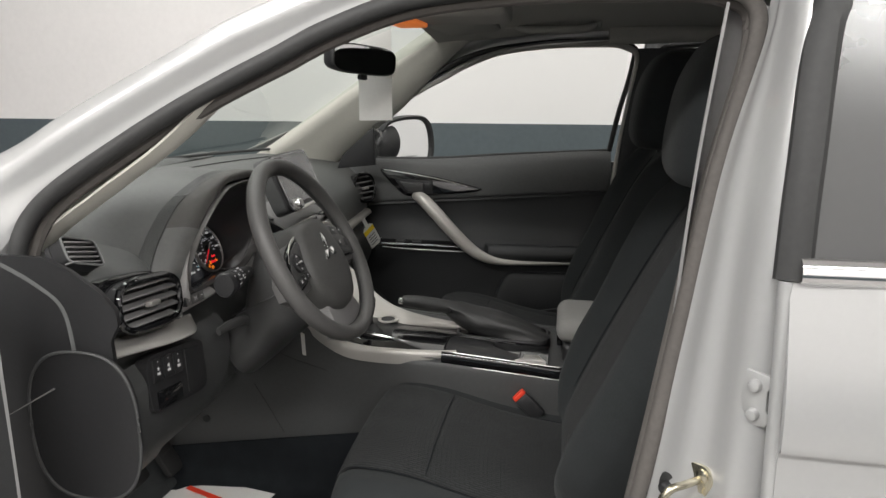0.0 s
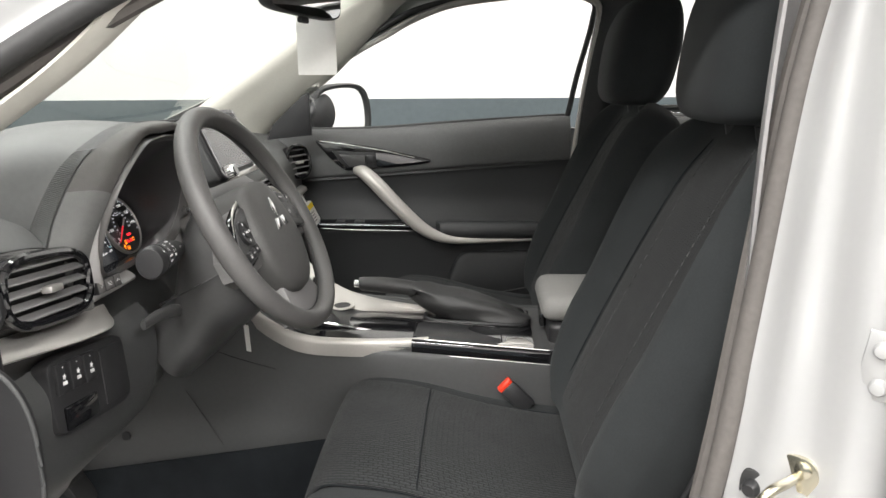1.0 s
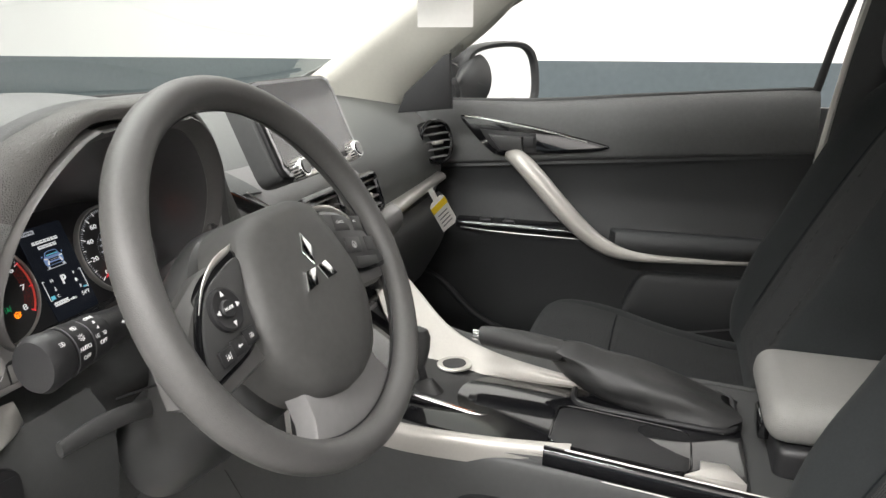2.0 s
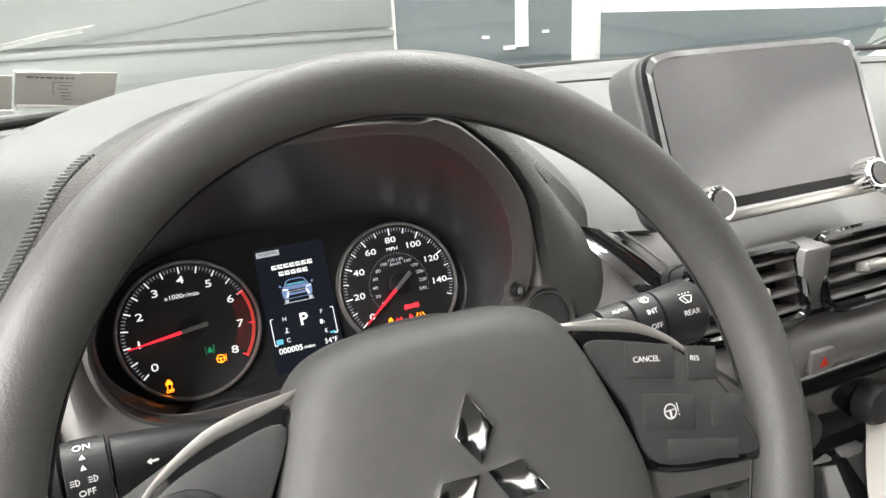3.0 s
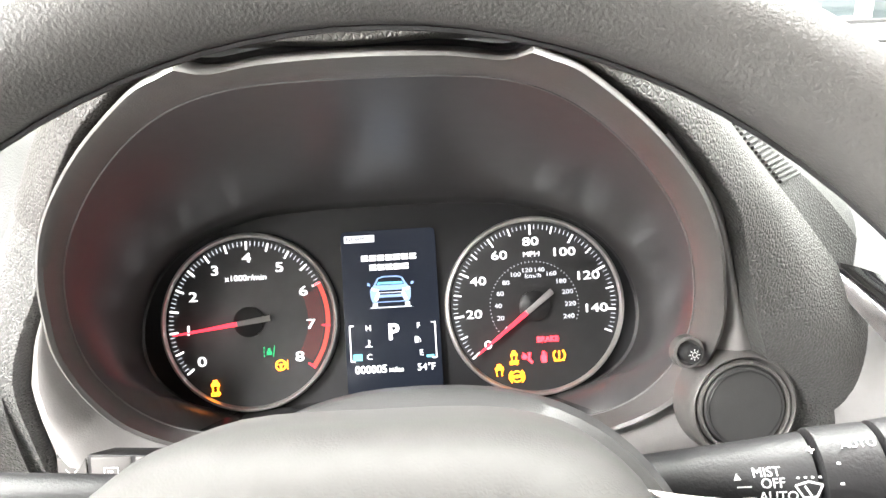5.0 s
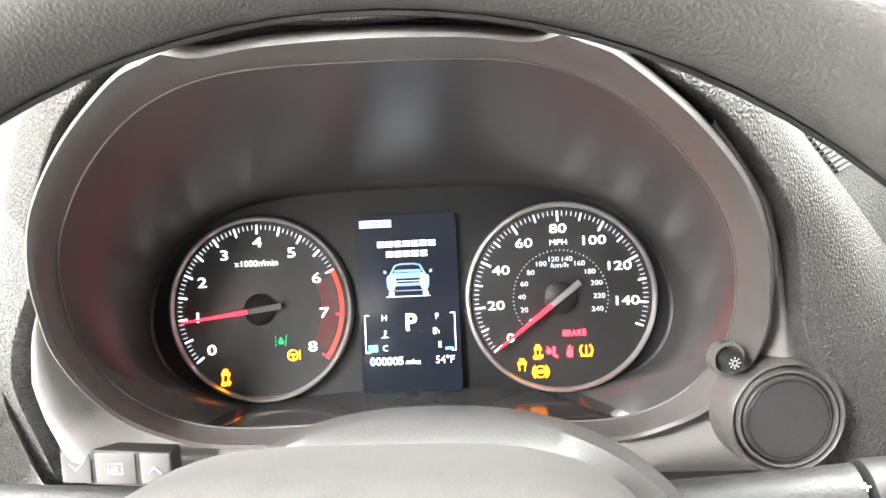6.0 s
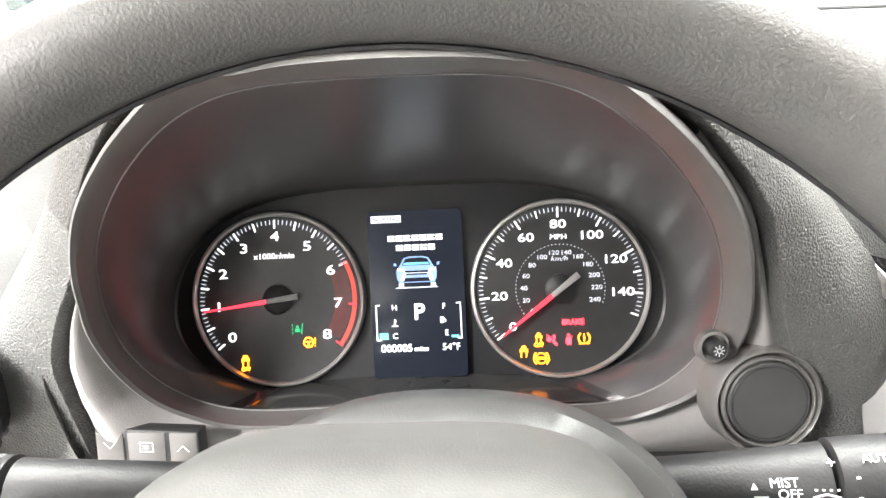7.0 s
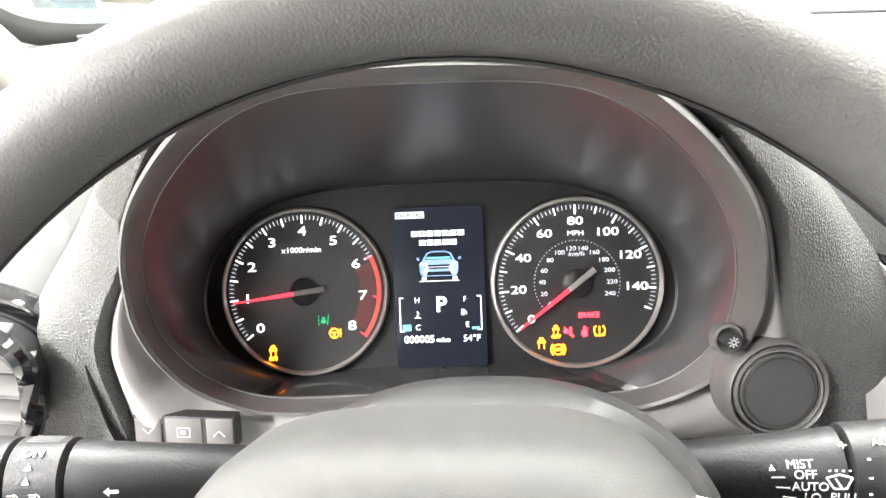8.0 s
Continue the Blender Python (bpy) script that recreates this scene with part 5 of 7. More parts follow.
def fascia_edge(t):
    """The fascia's outer line at the turn t, clockwise from the top: under the leather, and level below."""
    q = (t + math.pi) % (2 * math.pi) - math.pi
    if edge_turn[0] < q < edge_turn[-1]:
        return tuple(float(np.interp(q, edge_turn, [p[i] for p in EDGE])) for i in range(3))
    r = -0.123 / math.cos(q)
    return (LIP_X + r * math.sin(q), 0.088, 0.983)


skirt = ring_at(1.026, 0.012, 1.022)
for first, last, words in ((32, 78, "satin grey fascia with the key cylinder cover"), (102, 149, "satin grey fascia with trip buttons")):
    fascia = []
    for i in range(first, last):
        a, t = skirt[i], 2 * math.pi * i / 180
        x, y, z = fascia_edge(t)
        b = (LIP_X + (x - LIP_X) * 0.99, y + 0.006, z)
        low = max(0.0, min(1.0, (1.10 - z) / 0.07)) * (1.0 if x < 0 else 0.25)
        fascia.append([tuple(a[j] + (b[j] - a[j]) * k - (0, (0.004 + 0.013 * low) * math.sin(math.pi * k) ** 1.25, 0)[j] for j in range(3)) for k in np.linspace(0, 1, 11)])
    part("fascia", loft(fascia, False), SIDEPANEL, cluster, words)
KM = frame_of((0.1520, 0.066, 1.0325), (1, 0.08, 0), (0, 0.25, 0.97))
kc = part("key_cover", lathe([(0.0262, -0.016), (0.0252, -0.005), (0.0243, 0.0), (0.0232, 0.0012), (0.0222, 0.0002), (0.0216, -0.004)], 48), BEZEL, cluster, "round grey collar", KM)
part("inner_collar", lathe([(0.0211, -0.006), (0.0211, 0.0004), (0.0204, 0.0014), (0.0196, 0.0012), (0.0190, -0.003)], 48), BEZEL, kc, "grey inner ring", KM)
part("cap", lathe([(0.0186, -0.006), (0.0186, 0.0002), (0.0178, 0.0012), (0.001, 0.0016)], 48), COLUMN, kc, "round dark grey blank", KM)
part("cap_line", tube([tuple(KM @ Vector((0.0166 * math.cos(t), 0.0166 * math.sin(t), 0.0013))) for t in [2 * math.pi * i / 48 for i in range(48)]], 0.0003, 5, 0, True), BLACK, kc, "thin ring line")
TB = frame_of((-0.1385, 0.0735, 1.0085), (1, -0.10, -0.02), (0, 0.2, 0.98))
tb = part("trip_switch", box(-0.027, 0.027, -0.0085, 0.0085, -0.008, 0.001, 0.001), BLACK, cluster, "black trip switch frame", TB)
for u0, u1 in ((-0.0262, -0.0118), (-0.0098, 0.0098), (0.0118, 0.0262)):
    part("button", box(u0, u1, -0.0075, 0.0075, -0.002, 0.0018, 0.0008), BEZEL, tb, "", TB)
for u in (-0.019, 0.019):
    s = 1 if u > 0 else -1
    part("arrow", tube([TB @ Vector(p) for p in ((u - 0.003, -0.0015 * s, 0.0019), (u, 0.0015 * s, 0.0019), (u + 0.003, -0.0015 * s, 0.0019))], 0.0004, 5), WHITEINK, tb)
for y0, y1, x0, x1 in ((0.0022, 0.0026, -0.003, 0.0035), (-0.0026, -0.0022, -0.003, 0.0035), (-0.0026, 0.0026, -0.0034, -0.003), (-0.0026, 0.0026, 0.0032, 0.0036), (0.0004, 0.0008, -0.0018, 0.001), (-0.0008, -0.0004, -0.0018, 0.001)):
    part("page_sign", box(x0, x1, y0, y1, 0.0018, 0.0021), WHITEINK, tb, "", TB)

# ---- steering wheel ----
wheel = thing("steering_wheel", 0.002, -0.10, 1.05, "dark grey leather steering wheel with gloss black switch pods", "steering wheel")
WT = radians(26.1)
WM = frame_of((0.002, -0.1014, 1.0534), (1, 0, 0), (0, math.sin(WT), math.cos(WT)))


def wp(u, v, n):
    return tuple(WM @ Vector((u, v, n)))


RR = 0.1768
RT = radians(28.66)
LOWER = 0.916  # the rim is a little flattened below
RIMM = frame_of((0.0032, -0.1019, 1.0652), (1, 0, 0), (0, math.sin(RT), math.cos(RT)))


def rp(u, v, n):
    return tuple(RIMM @ Vector((u, v * (LOWER if v < 0 else 1.0), n)))


rings = []
for i in range(120):
    a = 2 * math.pi * i / 120
    grip = 0.0151 + 0.0010 * math.exp(-((abs(abs(math.degrees(a) - 90) - 52)) / 16) ** 2 if a < math.pi else -9)
    c, s = math.cos(a), math.sin(a)
    rings.append([rp((RR + grip * math.cos(q)) * c, (RR + grip * math.cos(q)) * s, grip * 1.02 * math.sin(q)) for q in [2 * math.pi * j / 24 for j in range(24)]])
part("rim", loft(rings, True, False, True), RIM, wheel, "thick grained leather rim")
for rr, nn in ((RR - 0.0155, -0.004),):
    part("seam", tube([rp(rr * math.cos(t), rr * math.sin(t), nn) for t in [2 * math.pi * i / 90 for i in range(90)]], 0.0008, 5, 0, True), BLACK, wheel, "sewn seam round the rim")
PADLINE = ((0.0, 0.074), (0.04, 0.072), (0.064, 0.058), (0.080, 0.020), (0.090, -0.020), (0.082, -0.055), (0.055, -0.090), (0.020, -0.104), (0.0, -0.106), (-0.020, -0.104), (-0.055, -0.090), (-0.082, -0.055), (-0.090, -0.020), (-0.080, 0.020), (-0.064, 0.058), (-0.04, 0.072))
pl = smooth_line(PADLINE, 72, True)
part("airbag_pad", loft([[wp(u * k, (v + 0.012) * k - 0.012, n) for u, v in pl] for k, n in ((1.0, -0.030), (1.0, -0.004), (0.985, 0.008), (0.94, 0.0165), (0.84, 0.0215), (0.66, 0.0245), (0.4, 0.0262), (0.1, 0.0268))]), PAD, wheel, "domed airbag pad")


def lozenge(a):
    """One diamond of the three-part badge, pointing away from its middle."""
    c, s = math.cos(radians(a)), math.sin(radians(a))
    q = [(0.0017, 0), (0.0158, 0.0092), (0.0325, 0), (0.0158, -0.0092)]
    return [(x * c - y * s, x * s + y * c) for x, y in q]


for a in (90, 210, 330):
    part("badge", prism(lozenge(a), 0.0, 0.003, 0.0012), CHROME, wheel, "chrome badge piece", WM @ Matrix.Translation((0.0, 0.0085, 0.0262)))
POD = ((0.066, 0.0505), (0.096, 0.0465), (0.122, 0.035), (0.144, 0.010), (0.155, -0.012), (0.160, -0.031), (0.144, -0.032), (0.092, -0.021), (0.082, 0.012))
for sgn in (-1, 1):
    ol = [(sgn * u, v) for u, v in POD]
    ol = ol if sgn > 0 else ol[::-1]
    big = [(u * 1.0 + sgn * 0.001, v) for u, v in smooth_line(ol, 48, True)]
    sp = part("spoke", loft([[wp(u, v, n) for u, v in q] for q, n in (([(sgn * u, v) for u, v in ((0.05, 0.048), (0.10, 0.046), (0.138, 0.028), (0.170, -0.002), (0.174, -0.03), (0.15, -0.045), (0.10, -0.04), (0.05, -0.035))], -0.022), ([(sgn * u, v) for u, v in ((0.05, 0.050), (0.10, 0.048), (0.140, 0.030), (0.172, 0.0), (0.176, -0.032), (0.15, -0.047), (0.10, -0.042), (0.05, -0.037))], -0.006), ([(sgn * u, v) for u, v in ((0.052, 0.047), (0.10, 0.043), (0.136, 0.024), (0.166, -0.004), (0.170, -0.028), (0.15, -0.042), (0.10, -0.037), (0.052, -0.033))], 0.004))]), RIM, wheel)
    pod = part("switch_pod", prism(big, 0.0, 0.0095, 0.003), GLOSS, wheel, "gloss black switch pod", WM)
    inner = [(0.110 * sgn + (u - 0.110 * sgn) * 0.91, 0.013 + (v - 0.013) * 0.86 - 0.001) for u, v in big]
    part("switch_plate", prism(inner, 0.0095, 0.0115, 0.001), COLUMN, pod, "dark grey switch plate", WM)
    part("trim_line", tube([wp(sgn * u, v, n) for u, v, n in ((0.062, 0.0570, 0.004), (0.072, 0.0540, 0.0075), (0.086, 0.0515, 0.009), (0.102, 0.0470, 0.009), (0.121, 0.036, 0.009), (0.137, 0.020, 0.009))], [0.0006, 0.0026, 0.0034, 0.0030, 0.0018, 0.0008], 10, 36, flat=0.6), SATIN, pod, "bright metal edge")
# left pod: ring of arrows and three keys; right pod: speed keys
podl = [o for o in wheel.children if o.name.startswith("switch_pod")][0]
podr = [o for o in wheel.children if o.name.startswith("switch_pod")][1]
part("rocker", lathe([(0.0175, 0.0), (0.0175, 0.0035), (0.0155, 0.0045), (0.008, 0.0030)], 36), BLACK, podl, "round rocker", WM @ Matrix.Translation((-0.114, 0.014, 0.0115)))
part("mode_button", disc(0.0072, 0.0055, 0.001, 28), BLACK, podl, "", WM @ Matrix.Translation((-0.114, 0.014, 0.0115)))
write("MODE", 0.0038, WM @ Matrix.Translation((-0.114, 0.014, 0.0173)), WHITEINK, podl)
for a in (0, 90, 180, 270):
    part("arrow_sign", prism([(-0.002, -0.0022), (0.0022, 0), (-0.002, 0.0022)], 0, 0.0003), WHITEINK, podl, "", WM @ Matrix.Translation((-0.114, 0.014, 0.0162)) @ pose(0, 0, 0, 0, 0, a) @ Matrix.Translation((0.0122, 0, 0)))
for i in range(3):
    b = WM @ Matrix.Translation((-0.135 + i * 0.0165, -0.0165 + 0.002 * i, 0.0115))
    part("button", box(-0.0082, 0.0082, -0.0065, 0.0065, 0, 0.003, 0.0012), BLACK, podl, "", b)
    part("sign", picture_sign(0.0032, ("lane", "arrow", "lamp")[i]), WHITEINK, podl, "", b @ Matrix.Translation((0, 0, 0.0031)))
for i, (u, v, w, h) in enumerate(((0.104, 0.030, 0.017, 0.010), (0.134, 0.022, 0.011, 0.010), (0.108, 0.004, 0.018, 0.010), (0.142, -0.004, 0.012, 0.010), (0.122, -0.018, 0.026, 0.006))):
    part("button", box(-w * 0.82, w * 0.82, -h * 0.82, h * 0.82, -0.001, 0.0010, 0.0006), COLUMN, podr, "", WM @ Matrix.Translation((u, v, 0.0113)) @ pose(0, 0, 0, 0, 0, -14))
write("CANCEL", 0.0040, WM @ Matrix.Translation((0.102, 0.031, 0.0124)) @ pose(0, 0, 0, 0, 0, -10), WHITEINK, podr)
write("RES", 0.0036, WM @ Matrix.Translation((0.130, 0.025, 0.0124)) @ pose(0, 0, 0, 0, 0, -14), WHITEINK, podr)
part("sign", picture_sign(0.0040, "ring"), WHITEINK, podr, "", WM @ Matrix.Translation((0.108, 0.004, 0.0124)))
# lower spoke
low = [(-0.062, -0.070), (0.062, -0.070), (0.066, -0.105), (0.082, -0.134), (0.055, -0.146), (0.0, -0.150), (-0.055, -0.146), (-0.082, -0.134), (-0.066, -0.105)]
part("lower_spoke", prism(low, -0.018, 0.004, 0.004), TRIM, wheel, "grey lower spoke", WM)
part("hub_shell", loft([[wp(u * k, v * k - 0.01, n) for u, v in superpoly(0.078, 0.066, 2.6, 56)] for k, n in ((0.95, -0.012), (1.05, -0.03), (0.95, -0.055), (0.7, -0.075))]), BLACK, wheel, "black rear shell")

# ---- column and stalks ----
column = thing("steering_column", 0, 0.0, 0.95, "dark grey steering column cover", "steering column")
rings = []
for n, w, h0, h1 in ((-0.045, 0.066, -0.085, 0.068), (-0.055, 0.084, -0.100, 0.076), (-0.070, 0.090, -0.108, 0.077), (-0.090, 0.093, -0.115, 0.066), (-0.115, 0.092, -0.12, 0.040), (-0.16, 0.085, -0.135, -0.02), (-0.22, 0.08, -0.15, -0.04)):
    rings.append([wp(u, v, n) for u, v in superpoly(w, (h1 - h0) / 2, 2.4, 72, 0.012, (h1 + h0) / 2)])
part("cover", loft(rings), COLUMN, column)
part("split_line", tube([wp(u, -0.02 + 0.004 * math.cos(u * 30), n) for u, n in ((-0.071, -0.05), (-0.086, -0.075), (-0.091, -0.11), (-0.087, -0.16))], 0.0012, 6), BLACK, column)
part("tilt_lever", tube([(-0.06, 0.01, 0.945), (-0.09, 0.012, 0.955), (-0.125, 0.018, 0.958), (-0.16, 0.022, 0.957)], [0.008, 0.009, 0.009, 0.007], 12, 20, flat=0.6), COLUMN, column, "tilt lever")
part("key_collar", lathe([(0.017, 0), (0.017, 0.012), (0.013, 0.016), (0.004, 0.016)], 28), BLACK, column, "ignition lock collar", frame_of((0.085, -0.012, 0.985), (0.6, 0.8, 0), (0, 0.1, 1)) @ pose(0, 0, 0, 0, 0, 0))


def stalk(side):
    s = -1 if side == "left" else 1
    o = thing("light_stalk" if s < 0 else "wiper_stalk", s * 0.15, -0.01, 1.05, "black lighting stalk with white signs" if s < 0 else "black wiper stalk with white lettering", "stalk")
    z0 = 1.050 if s < 0 else 1.049
    tip = 0.203 if s < 0 else 0.212
    k = 0.0165

    def height(x):
        return z0 + max(0.0, x - 0.10) * (0.085 if s > 0 else 0.02)

    pts = [(0.06, 0.008, -0.012, 0.0105), (0.09, 0.0, -0.006, 0.0125), (0.125, -0.008, -0.001, 0.0150), (0.140, -0.010, 0, 0.0162)]
    part("arm", tube([(s * x, y, height(x) + q) for x, y, q, r in pts], [r for *_, r in pts], 24, 16, flat=0.9), BLACK, o)

    def ring_of_stalk(name, steps, label=""):
        part(name, tube([(s * x, -0.0105 - (x - 0.141) * 0.075, height(x)) for x, r in steps], [r for x, r in steps], 32, flat=0.9), BLACK, o, label)

    ring_of_stalk("dial_ring", [(0.141, k), (0.1415, k + 0.001), (0.1595, k + 0.0018), (0.160, k + 0.0012)], "turning ring")
    ring_of_stalk("second_ring", [(0.1615, k + 0.001), (0.162, k + 0.002), (0.178, k + 0.0035), (0.1785, k + 0.003)])
    ring_of_stalk("cap", [(0.180, k + 0.002), (0.1805, k + 0.003), (tip - 0.006, k + 0.0050), (tip - 0.001, k + 0.002), (tip, k * 0.5)])
    for j in range(14 if s < 0 else 0):
        a = radians(60 + 5 * j)
        x = 0.1505
        part("ridge", tube([(s * (x - 0.006), -0.0112 - 0.9 * (k + 0.0012) * math.cos(a), height(x) + (k + 0.0012) * math.sin(a)), (s * (x + 0.006), -0.0118 - 0.9 * (k + 0.0018) * math.cos(a), height(x) + (k + 0.0018) * math.sin(a))], 0.0004, 4), BLACK, o) if a > radians(95) else None

    def label(mark, x, turn, size=0.0040):
        """A word or sign on the stalk at x from the column, turned up by so many degrees from facing the seat."""
        a = radians(turn)
        r = (0.0150 + (x - 0.125) * 0.08 if x < 0.141 else k + 0.0015 if x < 0.161 else k + 0.0030 if x < 0.179 else k + 0.0042) + 0.0003
        m = frame_of((s * x, -0.0105 - (x - 0.141) * 0.075 - r * 0.9 * math.cos(a), height(x) + r * math.sin(a)), (1, -0.075 * s, 0.085 if s > 0 else -0.02), (0, math.sin(a), math.cos(a)))
        if isinstance(mark, str):
            write(mark, size, m, WHITEINK, o)
        else:
            part("sign", mark, WHITEINK, o, "", m)

    if s > 0:
        label(picture_sign(0.0016, "up"), 0.1135, 45)
        for t, x, turn in (("MIST", 0.1225, 48), ("OFF", 0.1240, 34), ("AUTO", 0.1255, 18), ("LO", 0.1265, 3), ("PULL", 0.1365, 4)):
            label(t, x, turn, 0.0043)
        for x, turn in ((0.1150, 33), (0.1165, 19), (0.1190, 4)):
            part("sign", box(-0.0022, 0.0022, -0.0002, 0.0002, 0, 0.0002), WHITEINK, o, "", frame_of((x, -0.0085 - 0.0142 * math.cos(radians(turn)), height(x) + 0.0152 * math.sin(radians(turn))), (1, -0.2, 0.2), (0, math.sin(radians(turn)), math.cos(radians(turn)))))
        label(picture_sign(0.0044, "wiper"), 0.1345, 26)
        label("+", 0.1375, 70, 0.0055)
        label("AUTO", 0.1515, 70, 0.0040)
        for turn in (50, 30, 12, -6):
            label(picture_sign(0.0007, "box"), 0.1435, turn)
        label("-", 0.1515, 10, 0.0050)
        label(picture_sign(0.0034, "wiper"), 0.1695, 74)
        label("INT", 0.1700, 46, 0.0046)
        label("OFF", 0.1705, 18, 0.0046)
        label(picture_sign(0.0028, "wiper"), 0.1705, -8)
        label(picture_sign(0.0046, "wiper"), 0.1945, 50)
        label("REAR", 0.1955, 24, 0.0048)
    else:
        label("ON", 0.1505, 75, 0.0050)
        label(picture_sign(0.0019, "up"), 0.1505, 57)
        label(picture_sign(0.0019, "up"), 0.1505, 41)
        label(picture_sign(0.0026, "lamp"), 0.1545, 22)
        label(picture_sign(0.0026, "lamp"), 0.1470, 22)
        label("OFF", 0.1505, 4, 0.0042)
        label(picture_sign(0.0030, "lamp"), 0.1700, 62)
        label(picture_sign(0.0030, "sun"), 0.1700, 36)
        label("AUTO", 0.1700, 12, 0.0042)
        label("OFF", 0.1700, -8, 0.0042)
        label(picture_sign(0.0030, "lamp"), 0.1880, 40)
        label(picture_sign(0.0030, "arrow"), 0.1215, 22)
    return o


stalk("left")
stalk("right")
keys = thing("key_tag", 0.085, -0.03, 0.86, "small white key tag hanging from the ignition key", "key tag")
part("ring", tube([(0.082 + 0.010 * math.cos(t), -0.03, 0.905 + 0.012 * math.sin(t)) for t in [2 * math.pi * i / 24 for i in range(24)]], 0.0009, 6, 0, True, up=(0, 1, 0)), CHROME, keys)
part("tag", box(-0.006, 0.006, -0.03, 0.018, 0, 0.0012, 0.0004, 1), PAPER, keys, "white paper tag", frame_of((0.088, -0.032, 0.853), (0.5, 0.86, 0), (0, 0.05, 1)))
part("cord", tube([(0.087, -0.031, 0.872), (0.084, -0.03, 0.893)], 0.0008, 6), PAPER, keys)
part("key_blade", box(-0.009, 0.012, -0.010, 0.012, 0, 0.003, 0.001, 1), CHROME, keys, "steel key head", frame_of((0.06, -0.032, 0.893), (0.7, 0.7, 0.2), (0, -0.3, 1)))

# ---- pedals and floor ----
for nm, x, w in (("brake_pedal", 0.0, 0.055), ("accelerator_pedal", 0.13, 0.028)):
    p = thing(nm, x, 0.36, 0.55, "black rubber brake pedal on its arm" if w > 0.03 else "narrow black accelerator pedal", "pedal")
    pm = frame_of((x, 0.345, 0.555), (1, 0, 0), (0, 0.5, 0.86))
    part("pad", prism(superpoly(w, 0.034 if w > 0.03 else 0.07, 6, 28), 0, 0.014, 0.004), RUBPEDAL, p, "", pm)
    part("arm", tube([(x, 0.372, 0.61), (x, 0.42, 0.70), (x, 0.44, 0.84), (x, 0.43, 0.92)], 0.009, 10, 20), BLACK, p)
    for i in range(3):
        part("groove", box(-w * 0.7, w * 0.7, -0.018 + i * 0.018 - 0.002, -0.018 + i * 0.018 + 0.002, 0.0135, 0.0145), BLACK, p, "", pm)
rest = thing("foot_rest", -0.25, 0.3, 0.5, "black ribbed foot rest by the side panel", "foot rest")
part("pad", prism(superpoly(0.05, 0.10, 7, 28), 0, 0.02, 0.006), RUBPEDAL, rest, "", frame_of((-0.28, 0.22, 0.60), (1, 0, 0), (0, 0.75, 0.66)))
fmat = thing("floor_mat", -0.05, 0.0, 0.452, "black cloth floor mat before the driver's seat", "floor mat")
part("cloth", prism(superpoly(0.24, 0.24, 7, 40, -0.08, 0.02), 0.452, 0.462, 0.004), MATCLOTH, fmat)
part("turned_edge", sheet([[(0.10, y, 0.466), (0.140, y, 0.470), (0.160, y, 0.500), (0.166, y, 0.55 + 0.16 * (0.3 - y))] for y in (-0.24, -0.05, 0.15, 0.34)], 0.006, 14, 16), MATCLOTH, fmat, "edge turned up along the console")
paper = thing("paper_mat", -0.27, -0.05, 0.463, "white paper floor mat with red print", "paper mat")
PAPERLINE = (((-0.09, 0.36), (0.04, 0.34), (0.155, 0.30)), ((-0.10, 0.22), (0.02, 0.20), (0.140, 0.17)), ((-0.12, 0.10), (0.0, 0.08), (0.115, 0.06)))
part("sheet", sheet([[(x, y, 0.470 + 0.008 * math.sin(9 * x + 7 * y) ** 2) for x, y in row] for row in PAPERLINE], 0.0006, 20, 20), PAPER, paper)
part("print", box(-0.05, 0.05, -0.007, 0.007, 0, 0.0006), REDBTN, paper, "red print bar", pose(0.085, 0.215, 0.481, 0, 0, 70))

# ---- centre console ----
console = thing("centre_console", 0.31, -0.2, 0.46, "gloss black centre console with silver rails", "centre console")
rows = []
for y, x0, x1, zt in ((0.48, 0.18, 0.53, 0.94), (0.28, 0.18, 0.53, 0.93), (0.10, 0.18, 0.53, 0.90), (0.0, 0.185, 0.53, 0.855), (-0.10, 0.195, 0.52, 0.806), (-0.30, 0.20, 0.51, 0.787), (-0.52, 0.205, 0.51, 0.775), (-0.95, 0.21, 0.50, 0.76)):
    rows.append([(x0 - 0.015, y, 0.455), (x0 - 0.008, y, 0.62), (x0, y, zt - 0.03), (x0 + 0.012, y, zt - 0.006), (x0 + 0.03, y, zt), (x1 - 0.03, y, zt), (x1 - 0.012, y, zt - 0.006), (x1, y, zt - 0.03), (x1 + 0.008, y, 0.62), (x1 + 0.015, y, 0.455)])
part("body", sheet([rows[i] for i in range(len(rows))], 0.006, 60, 40), LOWDASH, console, "dark grey side walls")
part("top_plate", sheet([[(x0, y, z), (x0 + 0.06, y, z + 0.006), (x1 - 0.06, y, z + 0.006), (x1, y, z)] for y, x0, x1, z in ((0.05, 0.245, 0.43, 0.882), (-0.04, 0.235, 0.41, 0.838), (-0.10, 0.222, 0.40, 0.808), (-0.25, 0.215, 0.40, 0.796), (-0.40, 0.213, 0.40, 0.784), (-0.53, 0.213, 0.40, 0.777))], 0.005, 20, 36), GLOSS, console, "gloss black top")
railL = [(0.212, 0.035, 0.898), (0.199, 0.005, 0.874), (0.185, -0.05, 0.838), (0.188, -0.11, 0.812), (0.205, -0.22, 0.800), (0.225, -0.33, 0.796)]
railR = [(0.522, 0.034, 0.936), (0.502, 0.000, 0.914), (0.472, -0.05, 0.882), (0.428, -0.12, 0.842), (0.405, -0.20, 0.820), (0.390, -0.335, 0.803)]


